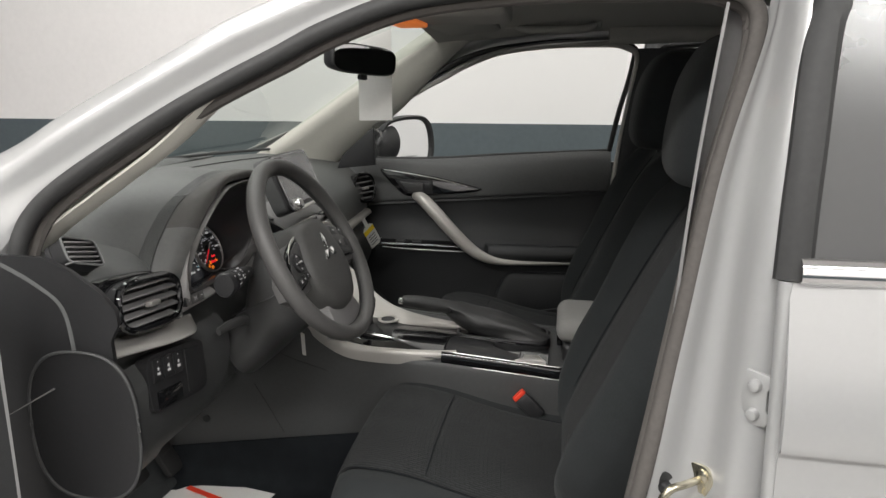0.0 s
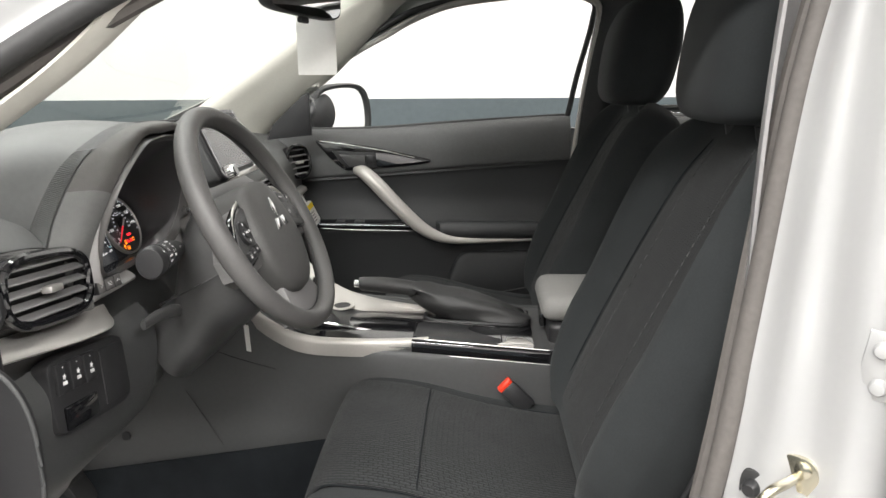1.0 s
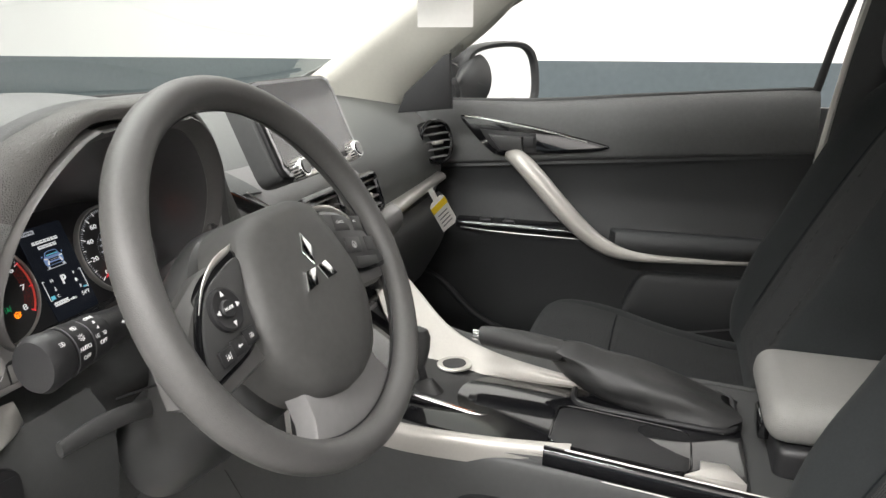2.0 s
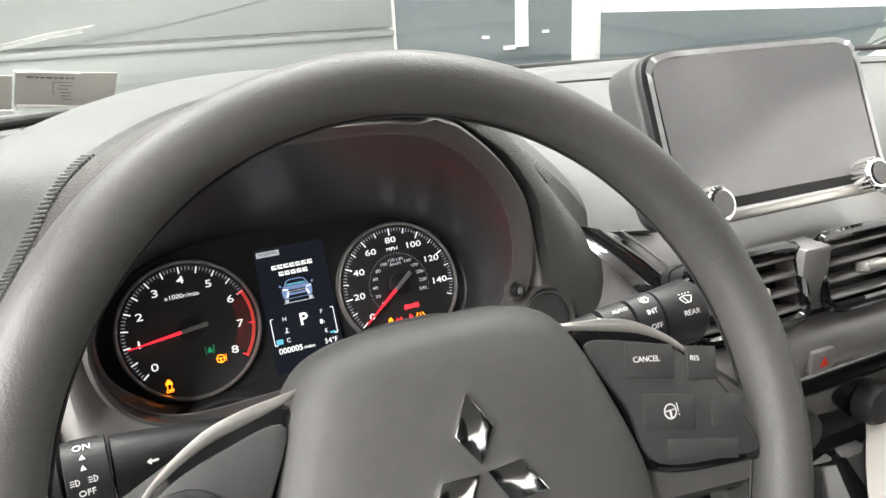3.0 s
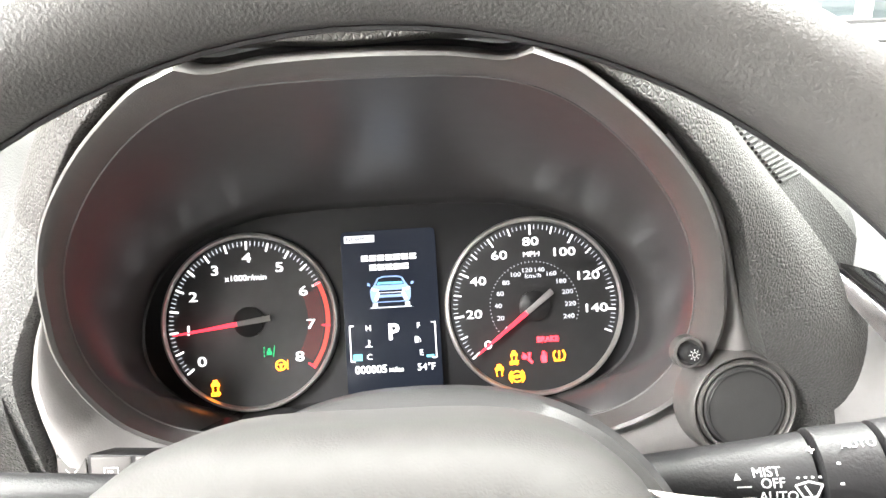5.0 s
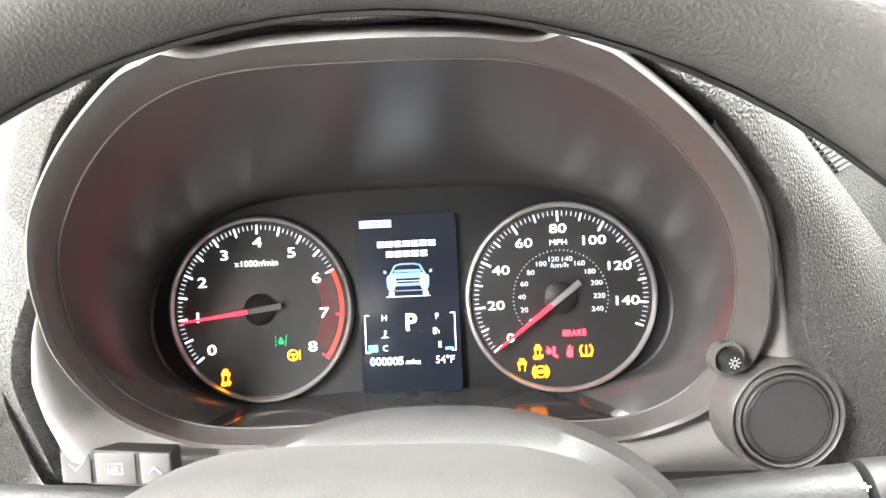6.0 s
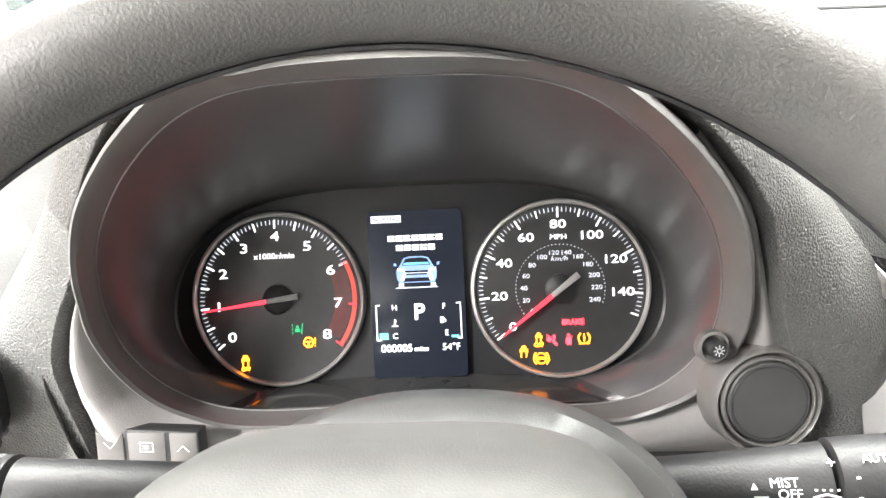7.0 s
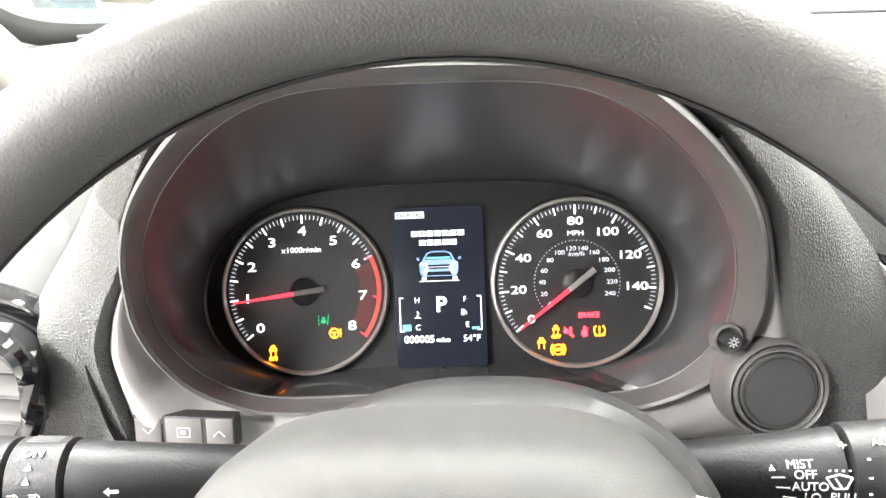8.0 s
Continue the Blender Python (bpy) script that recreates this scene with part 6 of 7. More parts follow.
def rail(pts, wide, sgn):
    """A silver side panel: a bright outer edge and a broad face that slopes down to the middle."""
    rows = []
    for (x, y, z), w in zip(pts, wide):
        rows.append([(x - sgn * 0.004, y, z - 0.030), (x - sgn * 0.006, y, z - 0.006), (x, y, z + 0.003), (x + sgn * 0.008, y, z + 0.002), (x + sgn * w * 0.5, y + 0.004, z - w * 0.20), (x + sgn * w, y + 0.010, z - w * 0.42)])
    return sheet(rows, 0.005, 24, 50)


part("silver_rail", rail(railL, (0.060, 0.058, 0.050, 0.040, 0.022, 0.006), 1), RAILSILVER, console, "satin silver side rail")
part("silver_rail", rail(railR, (0.040, 0.058, 0.080, 0.066, 0.036, 0.008), -1), RAILSILVER, console, "satin silver side rail")
part("gate_plate", prism(superpoly(0.062, 0.073, 7, 40), 0, 0.006, 0.002), BLACK, console, "black selector gate", frame_of((0.322, -0.160, 0.803), (1, 0, 0), (0, 0.985, 0.17)))
GM = frame_of((0.322, -0.160, 0.808), (1, 0, 0), (0, 0.985, 0.17))
part("gate_frame", tube([tuple(GM @ Vector((x, y, 0.002))) for x, y in superpoly(0.062, 0.073, 7, 56)], 0.0032, 8, 0, True), CHROME, console, "chrome gate frame")
part("badge_plate", prism(superpoly(0.025, 0.020, 2.2, 30), 0, 0.003, 0.001), SATIN, console, "oval bright badge", frame_of((0.366, -0.143, 0.8145), (0.5, -0.86, 0), (0.85, 0.5, 0.10)))
part("badge_ring", prism(superpoly(0.017, 0.013, 2.2, 30), 0.003, 0.0036), BLACK, console, "dark field of the badge", frame_of((0.366, -0.143, 0.8145), (0.5, -0.86, 0), (0.85, 0.5, 0.10)))
shifter = thing("gear_selector", 0.325, -0.12, 0.81, "black gear selector lever with a silver tipped knob", "gear lever")
part("boot", loft([[(0.287 + 0.016 * k * math.cos(t), -0.128 + 0.024 * k * math.sin(t), z) for t in [2 * math.pi * i / 24 for i in range(24)]] for k, z in ((1.0, 0.812), (0.7, 0.820), (0.35, 0.830))]), DARKLEATHER, shifter)
part("stem", tube([(0.287, -0.126, 0.82), (0.284, -0.120, 0.85)], 0.0055, 12), BLACK, shifter)
part("knob", loft([[(0.283 + w * math.cos(t), -0.118 + d * math.sin(t), z) for t in [2 * math.pi * i / 28 for i in range(28)]] for w, d, z in ((0.006, 0.008, 0.846), (0.008, 0.012, 0.856), (0.0095, 0.016, 0.874), (0.010, 0.017, 0.890), (0.008, 0.013, 0.900), (0.002, 0.003, 0.904))]), DARKLEATHER, shifter, "black leather knob")
SLOT = frame_of((0.276, -0.385, 0.7955), (1, 0, 0), (0, 0.997, 0.079))
part("tray", prism(superpoly(0.048, 0.082, 8, 40), -0.008, -0.0035, 0.0008), BLACK, console, "dark rubber tray floor", SLOT)
part("tray_rim", tube([tuple(SLOT @ Vector((x, y, -0.0025))) for x, y in superpoly(0.050, 0.084, 8, 56)], 0.0012, 8, 0, True), GLOSS, console)
part("side_band", sheet([[(0.2165, y, z + 0.012), (0.2085, y, z + 0.010), (0.2060, y, z - 0.006), (0.2085, y, z - 0.014)] for y, z in ((-0.30, 0.789), (-0.42, 0.780), (-0.565, 0.768))], 0.004, 10, 20), GLOSS, console, "gloss black side band")
part("bright_line", tube([(0.2135, y, z + 0.0125) for y, z in ((-0.325, 0.788), (-0.42, 0.780), (-0.555, 0.769))], 0.0012, 6, 12), SATIN, console)
part("bright_line", tube([(0.2070, y, z - 0.013) for y, z in ((-0.30, 0.789), (-0.42, 0.780), (-0.565, 0.768))], 0.0007, 6, 12), SATIN, console)
for run in (((0.1760, 0.115, 0.818), (0.1770, 0.04, 0.781), (0.1815, -0.05, 0.752)), ((0.1720, 0.120, 0.712), (0.1705, 0.085, 0.655), (0.1695, 0.055, 0.602))):
    part("panel_joint", tube(run, 0.0009, 6, 16), BLACK, console)
part("clip", disc(0.009, 0.004, 0.001, 24), BLACK, console, "round black clip", frame_of((0.1700, 0.241, 0.619), (0, -1, 0), (0, 0, 1)))
part("silver_tab", prism([(0.2175, -0.460), (0.232, -0.477), (0.252, -0.478), (0.252, -0.508), (0.2175, -0.526)][::-1], 0.779, 0.7925, 0.001), SATIN, console, "small silver end piece")
rest_box = thing("console_armrest", 0.36, -0.7, 0.78, "grey leather armrest lid on the console box", "armrest")
part("lid", box(0.270, 0.455, -0.90, -0.545, 0.812, 0.868, 0.025, 4), GREYARM, rest_box, "padded grey lid")
part("box", box(0.274, 0.450, -0.89, -0.56, 0.755, 0.812, 0.012, 3), BLACK, rest_box, "black storage box")
part("latch", box(0.335, 0.385, -0.562, -0.547, 0.785, 0.815, 0.004), GLOSS, rest_box)

brake = thing("handbrake", 0.385, -0.3, 0.80, "black handbrake lever with leather gaiter and chrome button", "handbrake")
part("grip", tube([(0.379, -0.182, 0.860), (0.379, -0.186, 0.860), (0.381, -0.23, 0.857), (0.384, -0.285, 0.850), (0.385, -0.295, 0.848)], [0.012, 0.0145, 0.0165, 0.0155, 0.013], 18, 30), DARKLEATHER, brake, "smooth black grip")
part("button", tube([(0.378, -0.168, 0.861), (0.378, -0.184, 0.860)], 0.0078, 16), CHROME, brake, "chrome push button")
gait = []
for i, (y, z, w, h) in enumerate(((-0.290, 0.848, 0.017, 0.016), (-0.31, 0.838, 0.026, 0.024), (-0.35, 0.822, 0.034, 0.030), (-0.40, 0.812, 0.042, 0.032), (-0.46, 0.798, 0.048, 0.026), (-0.52, 0.784, 0.050, 0.012))):
    gait.append([(0.388 + w * math.cos(t) * (1 + 0.10 * math.sin(5 * t + i * 2.1)), y + 0.012 * math.sin(3 * t + i), z + h * math.sin(t) * (1 + 0.10 * math.sin(4 * t + i))) for t in [2 * math.pi * j / 36 for j in range(36)]])
gait = [[smooth_line([r[j] for r in gait], 24)[i] for j in range(36)] for i in range(24)]
part("gaiter", loft(gait), DARKLEATHER, brake, "creased leather gaiter")
part("gaiter_frame", tube([(x, y, 0.792 - (y + 0.4) * -0.05) for x, y in superpoly(0.056, 0.105, 6, 48, 0.392, -0.42)], 0.004, 8, 0, True), BLACK, brake)

# ---- seats ----


def seat(x0):
    s = thing("driver_seat" if x0 < 0.3 else "passenger_seat", x0, -0.5, 0.45, "dark cloth car seat with patterned centre panels", "car seat", "front seats")
    rings = []
    for y, w, zt, zb, bol in ((-0.175, 0.10, 0.665, 0.62, 0.0), (-0.180, 0.20, 0.695, 0.60, 0.002), (-0.195, 0.245, 0.718, 0.58, 0.008), (-0.235, 0.262, 0.727, 0.57, 0.012), (-0.32, 0.265, 0.718, 0.57, 0.012), (-0.44, 0.258, 0.687, 0.57, 0.012), (-0.56, 0.250, 0.668, 0.58, 0.014), (-0.66, 0.240, 0.668, 0.60, 0.012), (-0.72, 0.22, 0.68, 0.62, 0.0)):
        mid, h = (zt + zb) / 2, (zt - zb) / 2
        ring = []
        for i in range(64):
            t = 2 * math.pi * i / 64
            c, q = math.cos(t), math.sin(t)
            x = w * math.copysign(abs(c) ** 0.45, c)
            z = mid + h * math.copysign(abs(q) ** 0.5, q)
            if q > 0:
                z += bol * math.exp(-((abs(x) / w - 0.80) / 0.17) ** 2)
            ring.append((x0 + x, y, z))
        rings.append(ring)
    rings = [[smooth_line([r[j] for r in rings], 40)[i] for j in range(64)] for i in range(40)]
    part("cushion", loft(rings), CLOTH, s, "dark grey cloth bolsters")
    top = []
    for y, z in ((-0.178, 0.668), (-0.181, 0.712), (-0.203, 0.741), (-0.25, 0.745), (-0.32, 0.735), (-0.44, 0.703), (-0.56, 0.683), (-0.64, 0.681)):
        top.append([(x0 + u, y, z - 0.008 * abs(u / 0.15) ** 3 + 0.003) for u in (-0.172, -0.145, -0.06, 0.0, 0.06, 0.145, 0.172)])
    part("cushion_centre", sheet(top, 0.006, 24, 40), WEAVE, s, "cloth with a woven dash pattern")
    for u in (-0.173, 0.173):
        part("seam", tube([(x0 + u, y, z - 0.001) for y, z in ((-0.181, 0.660), (-0.203, 0.728), (-0.25, 0.733), (-0.32, 0.724), (-0.44, 0.692), (-0.60, 0.671))], 0.0010, 6, 40), MATCLOTH, s)
    part("seam", tube([(x0 + u, -0.338, 0.7345 - 0.008 * abs(u / 0.15) ** 3) for u in (-0.165, -0.13, -0.08, 0, 0.08, 0.13, 0.165)], 0.0010, 6), MATCLOTH, s)
    # backrest, in a frame that leans back
    BMX = frame_of((x0, -0.598, 0.715), (1, 0, 0), (0, -0.43, 0.903))

    def bp(u, v, w):
        return tuple(BMX @ Vector((u, v, w)))

    zax = BMX.to_3x3() @ Vector((0, 0, 1))
    fr = 1 if zax.y > 0 else -1
    rings = []
    for v, w, back, bol in ((-0.02, 0.20, 0.07, 0.02), (0.03, 0.235, 0.085, 0.05), (0.12, 0.255, 0.09, 0.068), (0.22, 0.26, 0.09, 0.068), (0.33, 0.262, 0.085, 0.074), (0.42, 0.256, 0.075, 0.074), (0.48, 0.238, 0.06, 0.062), (0.525, 0.20, 0.045, 0.034), (0.548, 0.09, 0.02, 0.0)):
        ring = []
        for i in range(64):
            t = 2 * math.pi * i / 64
            c, q = math.cos(t), math.sin(t)
            u = w * math.copysign(abs(c) ** 0.45, c)
            d = math.copysign(abs(q) ** 0.6, q)
            if q > 0:
                n = 0.028 * d + bol * 0.75 * math.exp(-((abs(u) / w - 0.82) / 0.16) ** 2) * min(1, d * 1.6)
            else:
                n = back * d
            ring.append(bp(u, v, fr * n))
        rings.append(ring)
    rings = [[smooth_line([r[j] for r in rings], 40)[i] for j in range(64)] for i in range(40)]
    part("backrest", loft(rings), CLOTH, s, "dark grey cloth backrest bolsters")
    mid = []
    for v, n in ((0.0, 0.030), (0.08, 0.034), (0.2, 0.036), (0.33, 0.034), (0.43, 0.032), (0.50, 0.024), (0.535, 0.012)):
        wd = 0.145 if v < 0.4 else 0.145 - (v - 0.4) * 0.45
        mid.append([bp(u * wd, v, fr * (n + 0.004 - 0.006 * abs(u) ** 4)) for u in (-1, -0.85, -0.4, 0, 0.4, 0.85, 1)])
    part("backrest_centre", sheet(mid, 0.006, 24, 40), WEAVE, s, "cloth with a woven dash pattern")
    for sg in (-1, 1):
        line = [bp(sg * (0.146 if v < 0.4 else 0.146 - (v - 0.4) * 0.45), v, fr * (n + 0.002)) for v, n in ((0.0, 0.03), (0.1, 0.035), (0.2, 0.036), (0.33, 0.034), (0.43, 0.032), (0.50, 0.026))]
        part("seam", tube(line, 0.0010, 6, 40), MATCLOTH, s)
        lines = smooth_line([bp(sg * 0.075, v, fr * (n + 0.0045)) for v, n in ((0.02, 0.031), (0.1, 0.035), (0.2, 0.036), (0.33, 0.034), (0.43, 0.032), (0.50, 0.025))], 80)
        st = bmesh.new()
        for a, b in zip(lines[::2], lines[1::2]):
            tube([a, b], 0.0009, 5, bm=st)
        part("stitching", st, THREAD, s, "stitched line", kind="stuff")
    # headrest
    rings = []
    for v, w, f, b in ((0.496, 0.09, 0.045, 0.03), (0.508, 0.118, 0.066, 0.05), (0.55, 0.130, 0.082, 0.066), (0.64, 0.134, 0.088, 0.068), (0.70, 0.130, 0.084, 0.060), (0.75, 0.112, 0.068, 0.045), (0.772, 0.085, 0.045, 0.025), (0.778, 0.04, 0.02, 0.01)):
        rings.append([(x0 + u, -0.809 + n - (v - 0.64) * 0.16, 1.335 + (v - 0.64) * 0.86) for u, n in [(w * math.copysign(abs(math.cos(t)) ** 0.6, math.cos(t)), (f if math.sin(t) > 0 else b) * math.copysign(abs(math.sin(t)) ** 0.65, math.sin(t))) for t in [2 * math.pi * i / 56 for i in range(56)]]])
    rings = [[smooth_line([r[j] for r in rings], 30)[i] for j in range(56)] for i in range(30)]
    hr = part("headrest", loft(rings), CLOTH, s, "dark cloth headrest")
    for sg in (-1, 1):
        part("post", tube([(x0 + sg * 0.06, -0.81, 1.13), (x0 + sg * 0.06, -0.79, 1.28)], 0.006, 12), CHROME, hr, "steel headrest post")
        part("guide", tube([(x0 + sg * 0.06, -0.805, 1.185), (x0 + sg * 0.06, -0.800, 1.21)], 0.012, 14), BLACK, hr)
    # base, side cover, recliner
    part("base", box(x0 - 0.20, x0 + 0.20, -0.66, -0.24, 0.455, 0.60, 0.02), BLACK, s)
    for sg in (-1, 1):
        part("side_cover", sheet([[(x0 + sg * 0.245, y, z0), (x0 + sg * 0.272, y, (z0 + z1) / 2), (x0 + sg * 0.262, y, z1)] for y, z0, z1 in ((-0.24, 0.55, 0.62), (-0.40, 0.53, 0.65), (-0.60, 0.53, 0.69), (-0.72, 0.56, 0.72))], 0.008, 10, 20), BLACK, s, "black side cover")
        part("recliner", disc(0.028, 0.012, 0.004, 28), TRIM, s, "", frame_of((x0 + sg * 0.235, -0.64, 0.67), (0, 1, 0), (0, 0, 1)))
        part("side_pocket", tube([(x0 + sg * 0.262, -0.66, 0.76), (x0 + sg * 0.268, -0.70, 0.86), (x0 + sg * 0.262, -0.76, 0.98), (x0 + sg * 0.235, -0.80, 1.08)], 0.004, 8, 30), BLACK, s)
        part("rail", box(x0 + sg * 0.19 - 0.02, x0 + sg * 0.19 + 0.02, -0.74, -0.14, 0.450, 0.470, 0.004), BLACK, s)
    return s


seat(0.0)
seat(0.71)
for bx in (0.188, 0.522):
    bk = thing("belt_buckle", bx, -0.47, 0.68, "black seat belt buckle with red release button", "belt buckle", "belt buckles")
    bm_ = frame_of((bx, -0.482, 0.714), (0.15, -0.70, 0.70), (0, 0.71, 0.70))
    part("body", box(-0.016, 0.016, -0.050, 0.010, -0.010, 0.010, 0.004), BLACK, bk, "", bm_)
    part("release_button", box(-0.015, 0.015, 0.008, 0.019, -0.008, 0.008, 0.003), REDBTN, bk, "red release button", bm_)
    part("stalk", tube([tuple(bm_ @ Vector((0, -0.045, 0))), (bx, -0.56, 0.62), (bx, -0.58, 0.56)], 0.008, 10, 12, flat=0.5), BLACK, bk)

# ---- passenger's door ----
pdoor = thing("passenger_door", 1.08, -0.27, 0.45, "closed passenger door, black trim with silver grab handle", "car door")
rows = []
for y, zt in ((0.20, 1.120), (0.10, 1.125), (-0.12, 1.128), (-0.37, 1.145), (-0.60, 1.160), (-0.69, 1.163)):
    zc = 0.984 + (0.106 - y) * 0.074
    rows.append([(1.105, y, zt + 0.003), (1.085, y, zt), (1.062, y, zt - 0.02), (1.048, y, (zt + zc) / 2), (1.046, y, zc + 0.012), (1.052, y, zc)])
part("upper_trim", sheet(rows, 0.008, 30, 30), DOORTOP, pdoor, "dark grey upper trim")
rows = []
for y in (0.20, 0.10, -0.12, -0.37, -0.60, -0.69):
    zc = 0.984 + (0.106 - y) * 0.074
    rows.append([(1.054, y, zc), (1.066, y, zc - 0.01), (1.072, y, 0.93), (1.060, y, 0.875), (1.050, y, 0.84), (1.056, y, 0.79), (1.062, y, 0.70), (1.06, y, 0.60), (1.08, y, 0.52)])
part("lower_trim", sheet(rows, 0.008, 44, 30), DOORLOW, pdoor, "black lower trim")
DM = frame_of((1.047, 0, 0), (0, -1, 0), (0, 0, 1))
LEAF = ((-0.045, 1.100), (0.03, 1.093), (0.13, 1.078), (0.25, 1.052), (0.288, 1.040), (0.25, 1.029), (0.14, 1.018), (0.05, 1.012), (0.02, 1.024), (-0.02, 1.062))
leaf = smooth_line(LEAF, 60, True)
bz = part("handle_bezel", prism([(a, b) for a, b in leaf], -0.004, 0.006, 0.003), GLOSS, pdoor, "gloss black leaf-shaped bezel", DM)
part("recess", prism([(0.0, 1.070), (0.128, 1.064), (0.130, 1.022), (0.045, 1.020), (0.025, 1.034)], 0.004, 0.0075, 0.001), BLACK, bz, "handle recess", DM)
part("release_handle", prism([(0.022, 1.060), (0.098, 1.056), (0.100, 1.026), (0.050, 1.025)], 0.008, 0.018, 0.004), COLUMN, bz, "dark grey release handle", DM)
part("lock_slide", box(0.100, 0.126, 1.034, 1.058, 0.0065, 0.013, 0.003), BLACK, bz, "", DM)
part("bright_line", tube([tuple(DM @ Vector(p)) for p in ((-0.035, 1.098, 0.007), (0.03, 1.090, 0.008), (0.13, 1.074, 0.008), (0.24, 1.050, 0.007))], 0.0011, 6, 30), SATIN, bz)
GRAB = ((1.050, -0.070, 1.014, 0.015), (1.022, -0.098, 1.006, 0.020), (1.006, -0.140, 0.970, 0.0215), (1.0, -0.195, 0.912, 0.021), (1.0, -0.252, 0.858, 0.019), (1.0, -0.300, 0.828, 0.016), (1.004, -0.355, 0.813, 0.011), (1.014, -0.45, 0.809, 0.007), (1.03, -0.60, 0.812, 0.006))
part("grab_handle", tube([g[:3] for g in GRAB], [g[3] for g in GRAB], 18, 60, flat=1.0, up=(1, 0, 0)), RAILSILVER, pdoor, "satin silver grab handle")
part("armrest", loft([[(1.07 - w * (0.5 + 0.5 * math.cos(t)), y, 0.835 + 0.028 * math.sin(t)) for t in [2 * math.pi * i / 24 for i in range(24)]] for y, w in ((-0.295, 0.02), (-0.315, 0.055), (-0.40, 0.065), (-0.55, 0.06), (-0.66, 0.045))]), DOORLOW, pdoor, "padded black armrest")
sp_ = part("switch_panel", sheet([[(1.062, y, 0.868), (1.030, y, 0.860), (1.022, y, 0.846), (1.04, y, 0.838)] for y in (0.05, 0.0, -0.12, -0.26)], 0.006, 10, 16), GLOSS, pdoor, "gloss black switch panel")
part("bright_line", tube([(1.026, 0.04, 0.843), (1.019, -0.05, 0.840), (1.019, -0.16, 0.838), (1.022, -0.25, 0.836)], 0.0009, 6, 20), SATIN, sp_)
for y in (-0.02, -0.075):
    part("window_switch", box(1.024, 1.044, y - 0.014, y + 0.014, 0.858, 0.867, 0.003), BLACK, sp_)
part("door_pocket", sheet([[(1.058, y, z0), (1.03, y, z0 - 0.01), (1.022, y, 0.66), (1.05, y, 0.56)] for y, z0 in ((-0.34, 0.70), (-0.375, 0.762), (-0.45, 0.770), (-0.66, 0.775))], 0.008, 14, 16), DOORLOW, pdoor, "black door pocket")
part("pocket_ridge", tube([(1.050, 0.146, 0.727), (1.046, 0.084, 0.692), (1.042, 0.010, 0.625), (1.042, -0.070, 0.587), (1.046, -0.16, 0.565)], [0.004, 0.007, 0.008, 0.008, 0.006], 10, 40), DOORLOW, pdoor, "curved ridge of the lower trim")
part("window_seal", tube([(1.10, 0.13, 1.127), (1.10, -0.12, 1.131), (1.10, -0.37, 1.148), (1.10, -0.685, 1.166)], 0.006, 8, 24), RUBBER, pdoor)
part("window_frame", tube([(1.095, -0.685, 1.166), (1.07, -0.705, 1.28), (1.03, -0.735, 1.42), (1.005, -0.725, 1.475), (0.985, -0.60, 1.492), (0.985, -0.40, 1.482), (0.99, -0.25, 1.452), (1.01, -0.12, 1.385), (1.04, 0.0, 1.30), (1.075, 0.13, 1.19), (1.095, 0.21, 1.13)], 0.008, 10, 120), RUBBER, pdoor, "black window frame")
part("sail_panel", prism([(-0.16, 1.122), (-0.14, 1.165), (-0.05, 1.245), (-0.035, 1.250), (-0.035, 1.135)], 0, 0.012, 0.004), BLACK, pdoor, "black triangle panel", frame_of((1.104, 0, 0), (0, -1, 0), (-0.14, 0, 1)))
win = part("window", sheet([[(1.102, y, z0), (1.06, y - 0.01, (z0 + z1) / 2), (1.0, y - 0.02, z1)] for y, z0, z1 in ((0.08, 1.13, 1.24), (-0.12, 1.13, 1.39), (-0.3, 1.14, 1.47), (-0.5, 1.155, 1.485), (-0.70, 1.165, 1.47))], 0.0, 10, 16), SIDEGLASS, pdoor, "clear window")
win.visible_shadow = False
part("skin", sheet([[(1.12, y, 1.13), (1.17, y, 1.05), (1.20, y, 0.85), (1.19, y, 0.6), (1.16, y, 0.36)] for y in (0.22, -0.2, -0.78)], 0.003, 20, 8), PAINT, pdoor)

mirror = thing("door_mirror", 1.32, 0.08, 1.12, "dark door mirror housing with a clear glass", "mirror")
HM = frame_of((1.318, 0.020, 1.170), (0.87, -0.49, 0), (0.04, 0.11, 1))
hs = smooth_line(((-0.105, -0.05), (-0.10, 0.02), (-0.075, 0.062), (0.0, 0.078), (0.075, 0.072), (0.10, 0.03), (0.095, -0.05), (0.06, -0.078), (-0.06, -0.078)), 48, True)
hs = [(x * 1.40, y * 1.12) for x, y in hs]
zf = 1 if (HM.to_3x3() @ Vector((0, 0, 1))).y < 0 else -1
part("housing", loft([[tuple(HM @ Vector((x * k, y * k, zf * n))) for x, y in hs] for k, n in ((0.84, 0.004), (0.88, 0.014), (0.96, 0.016), (1.02, 0.006), (1.05, -0.02), (1.0, -0.07), (0.86, -0.11), (0.5, -0.14), (0.1, -0.145))]), BLACK, mirror)
part("glass", prism([(x * 0.84, y * 0.86) for x, y in hs], *sorted((zf * 0.0, zf * 0.006))), MIRROR, mirror, "mirror glass", HM)
part("foot", loft([[(x, y + 0.02 * math.cos(t), z + 0.035 * math.sin(t)) for t in [2 * math.pi * i / 20 for i in range(20)]] for x, y, z in ((1.12, 0.10, 1.135), (1.17, 0.10, 1.14))]), BLACK, mirror)
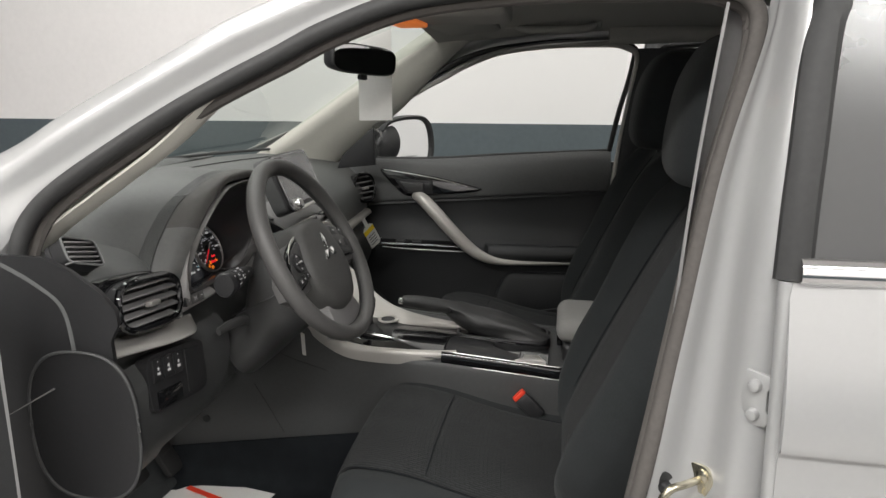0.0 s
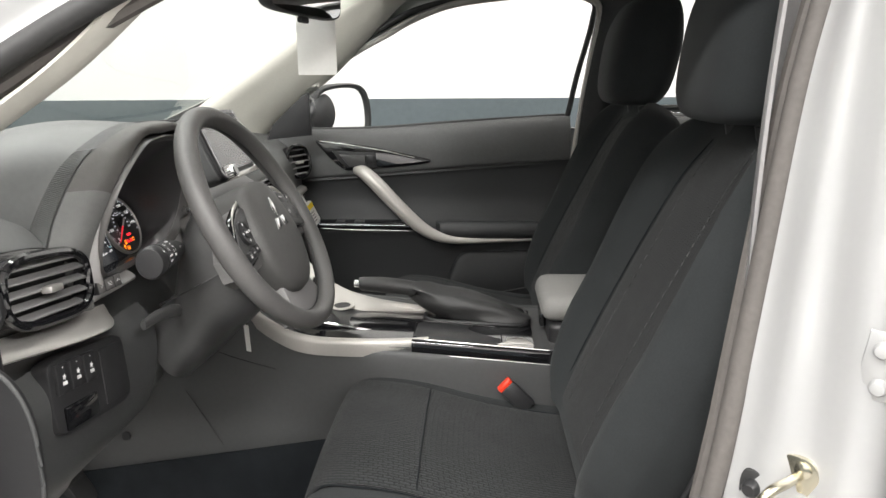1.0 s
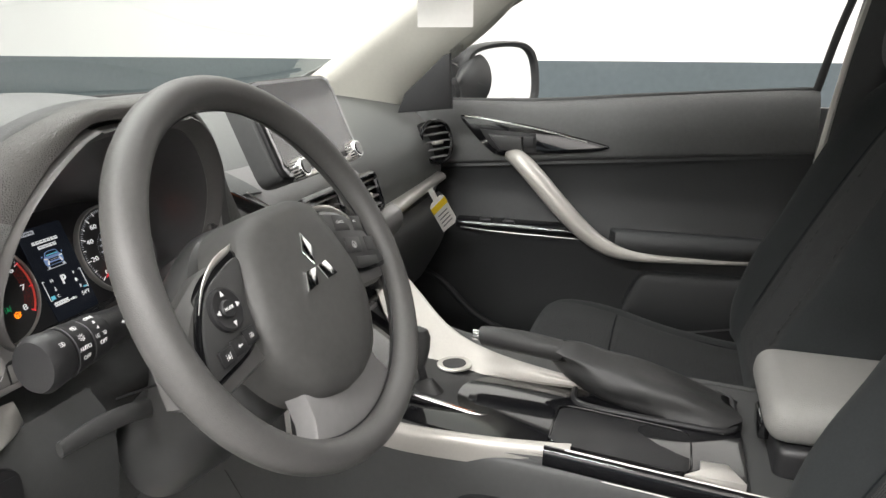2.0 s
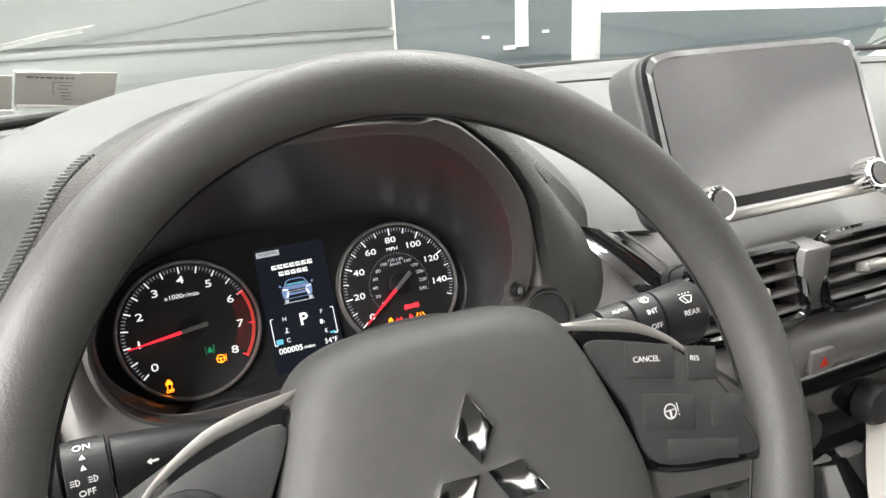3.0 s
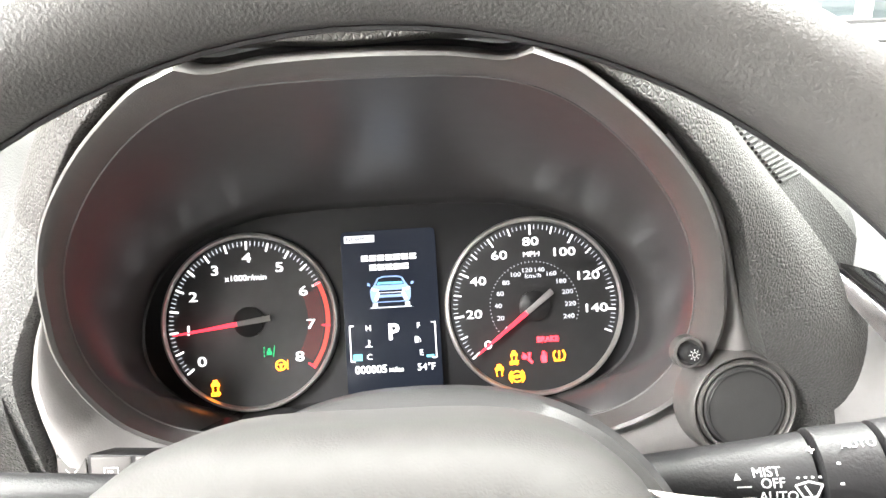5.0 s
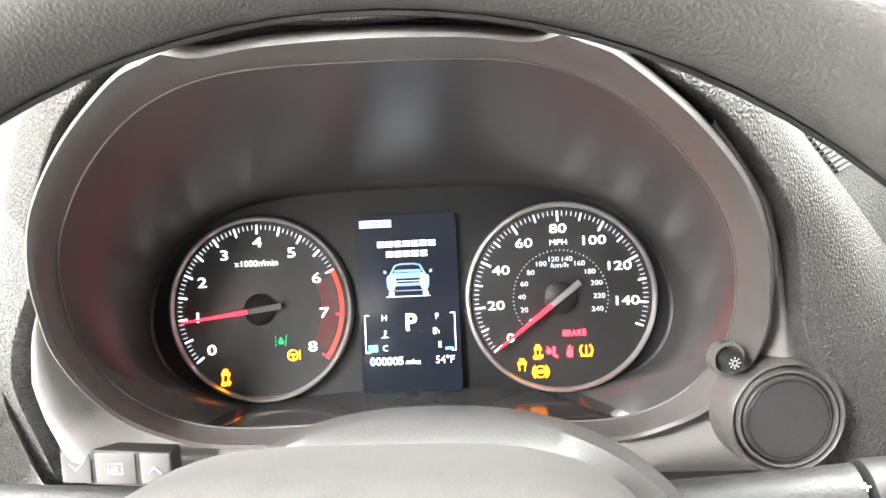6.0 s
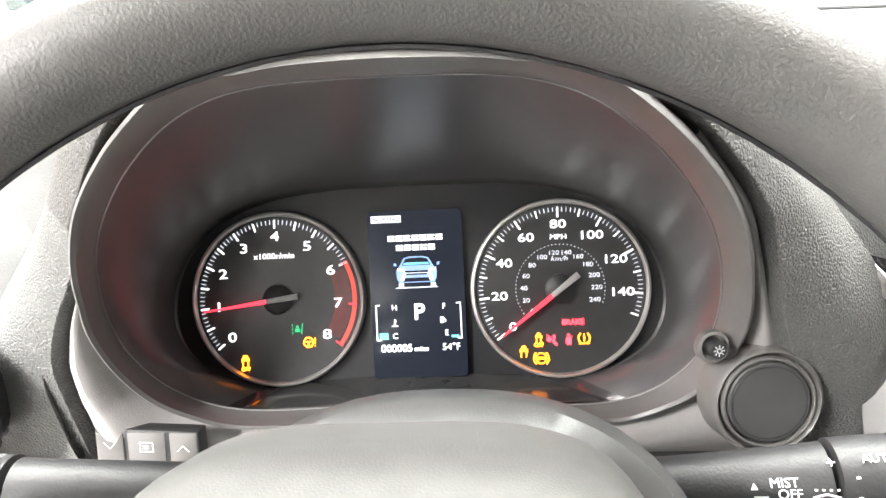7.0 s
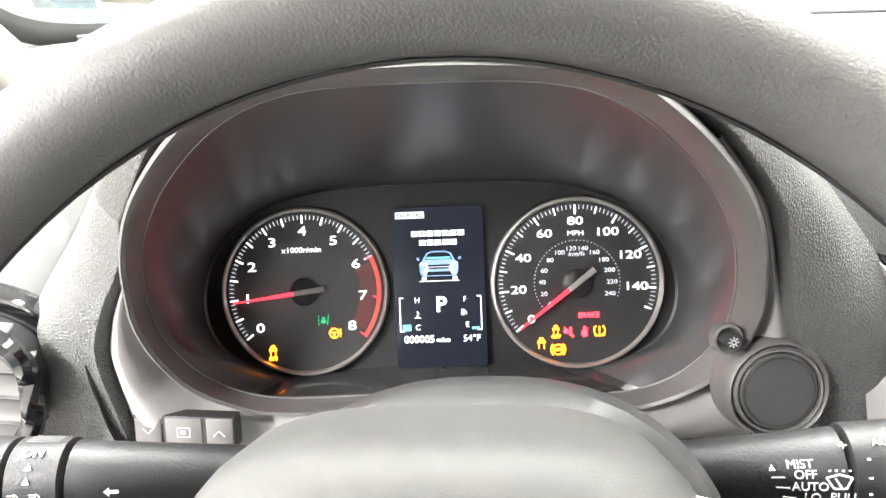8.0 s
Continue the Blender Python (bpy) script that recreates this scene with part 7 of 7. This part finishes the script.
part("inner_shell", loft([[(x, y + a * math.cos(t), z + b * math.sin(t)) for t in [2 * math.pi * i / 24 for i in range(24)]] for x, y, z, a, b in ((1.150, 0.085, 1.135, 0.012, 0.025), (1.170, 0.080, 1.145, 0.024, 0.042), (1.205, 0.072, 1.160, 0.036, 0.056), (1.250, 0.066, 1.168, 0.040, 0.062))]), BLACK, mirror, "dark inner side of the housing")
write("OBJECTS IN MIRROR ARE", 0.0075, HM @ Matrix.Translation((0.0, -0.056, zf * 0.0063)) @ pose(0, 0, 0, 0, 0 if zf > 0 else 180, 0), INK, mirror)
write("CLOSER THAN THEY APPEAR", 0.0075, HM @ Matrix.Translation((0.0, -0.064, zf * 0.0063)) @ pose(0, 0, 0, 0, 0 if zf > 0 else 180, 0), INK, mirror)

# ---- inner mirror, card, roof fittings ----
rear_mirror = thing("rear_view_mirror", 0.40, -0.09, 1.43, "black rear-view mirror under the windscreen header", "mirror")
RM = frame_of((0.400, -0.088, 1.424), (0.90, -0.42, -0.06), (0.03, -0.05, 1))
rf = 1 if (RM.to_3x3() @ Vector((0, 0, 1))).y < 0 else -1
ms = superpoly(0.112, 0.033, 4, 48)
part("housing", loft([[tuple(RM @ Vector((x * k, y * k, rf * n))) for x, y in ms] for k, n in ((0.97, 0.006), (1.0, 0.002), (1.0, -0.01), (0.9, -0.03), (0.6, -0.042), (0.1, -0.045))]), BLACK, rear_mirror)
part("glass", prism([(x * 0.94, y * 0.9) for x, y in ms], *sorted((rf * 0.004, rf * 0.0068))), MIRROR, rear_mirror, "mirror glass", RM)
part("arm", tube([(0.385, -0.06, 1.43), (0.36, -0.03, 1.46), (0.355, -0.04, 1.49)], 0.011, 12, 12), BLACK, rear_mirror)
part("lever", box(-0.012, 0.012, -0.012, 0.0, -0.006, 0.006, 0.003), BLACK, rear_mirror, "", RM @ Matrix.Translation((0, -0.033, -0.004 * rf)))
part("sensor_cover", box(0.30, 0.41, -0.10, 0.0, 1.475, 1.512, 0.015, 3), BLACK, rear_mirror)
hang_card = thing("hanging_card", 0.44, -0.10, 1.28, "blank cream card hanging from the mirror", "card")
part("card", box(-0.041, 0.041, -0.208, 0.02, -0.0008, 0.0008), PAPER, hang_card, "", frame_of((0.52, -0.081, 1.490), (0.35, -0.93, 0), (0.0, 0.0, 1)))
lamp_box = thing("map_lamp", 0.36, -0.25, 1.53, "grey overhead console with an orange glowing lens", "lamp")
part("housing", box(0.25, 0.47, -0.42, -0.165, 1.503, 1.548, 0.014, 3), HEAD, lamp_box)
part("lens", box(0.30, 0.42, -0.232, -0.166, 1.494, 1.506, 0.004), glow("lit_orange", (1.0, 0.25, 0.05), 1.2), lamp_box, "orange glowing lens")
for k, vx in enumerate((0.02, 0.69)):
    vis = thing("sun_visor", vx, -0.25, 1.5, "folded light grey sun visor under the roof", "sun visor", "sun visors")
    part("flap", prism(superpoly(0.19, 0.075, 7, 40), 0, 0.018, 0.006), HEAD, vis, "", frame_of((vx, -0.285, 1.528), (1, 0, 0), (0, -0.99, 0.10)))
    part("hinge", tube([(vx - 0.17, -0.21, 1.524), (vx + 0.17, -0.21, 1.524)], 0.006, 10), HEAD, vis)
grip = thing("assist_grip", 0.90, -0.5, 1.5, "light grey folded assist grip over the window", "grip")
part("handle", tube([(0.845, -0.40, 1.535), (0.825, -0.415, 1.522), (0.815, -0.45, 1.516), (0.815, -0.57, 1.516), (0.825, -0.605, 1.522), (0.845, -0.62, 1.535)], 0.011, 12, 40), HEAD, grip)
for y in (-0.385, -0.615):
    part("mount", box(0.83, 0.87, y - 0.018, y + 0.018, 1.520, 1.55, 0.006), HEAD, grip)

rail_roof = thing("roof_rail_trim", 0.97, -1.1, 1.5, "light cloth roof edge trim over the rear window", "trim", kind="structure")
part("trim_strip", tube([(0.955, -0.66, 1.512), (0.955, -1.1, 1.520), (0.955, -1.7, 1.50)], 0.032, 14, 20), HEAD, rail_roof)

# ---- papers on the windscreen's foot ----
cert = thing("window_label", -0.205, 0.39, 1.19, "printed two-part paper label at the windscreen's foot", "label")
LM = frame_of((-0.185, 0.352, 1.204), (0.979, 0.19, -0.06), (0.30, -0.57, 0.76))
for k, u in enumerate((-0.0405, 0.0395)):
    at = LM @ Matrix.Translation((u, 0, 0))
    pc = part("sheet", box(-0.0392, 0.0392, -0.0185, 0.0185, 0, 0.0006), LABELPAPER, cert, "beige printed sheet", at)
    part("border", box(-0.0392, 0.0392, 0.0178, 0.0190, 0.0002, 0.0010), PAPER, pc, "white edge", at)
    part("border", box(-0.0392, 0.0392, -0.0225, -0.0180, 0.0, 0.0008), PAPER, pc, "white edge", at)
    x = -0.030
    while x < 0.026:
        w = random.uniform(0.002, 0.0055)
        part("print", box(x, x + w, 0.0118, 0.0136, 0.0006, 0.0008), INK, pc, "", at)
        x += w + 0.0011
    for bx in (-0.036, -0.011, 0.013):
        if k == 0 or bx > -0.02:
            for a, b, c, d in ((0, 0.0225, 0.0078, 0.0083), (0, 0.0005, -0.0055, 0.0078), (0.022, 0.0225, -0.0055, 0.0078)):
                part("print", box(bx + a, bx + b, c, d, 0.0006, 0.0008), INK, pc, "", at)
            for r in range(5):
                o = random.uniform(0.003, 0.007)
                part("print", box(bx + o, bx + o + random.uniform(0.005, 0.011), 0.0040 - r * 0.0038, 0.0048 - r * 0.0038, 0.0006, 0.0008), INK, pc, "", at)
film = part("film", box(-0.044, 0.0, -0.0225, 0.030, 0, 0.0004), CLEARFILM, cert, "clear film with faint print", LM @ Matrix.Translation((-0.084, 0, 0)))
for r in range(7):
    part("print", box(-0.040, -0.040 + random.uniform(0.018, 0.036), 0.024 - r * 0.0058, 0.0248 - r * 0.0058, 0.0004, 0.0006), INK, film, "", LM @ Matrix.Translation((-0.084, 0, 0)))
film.visible_shadow = False
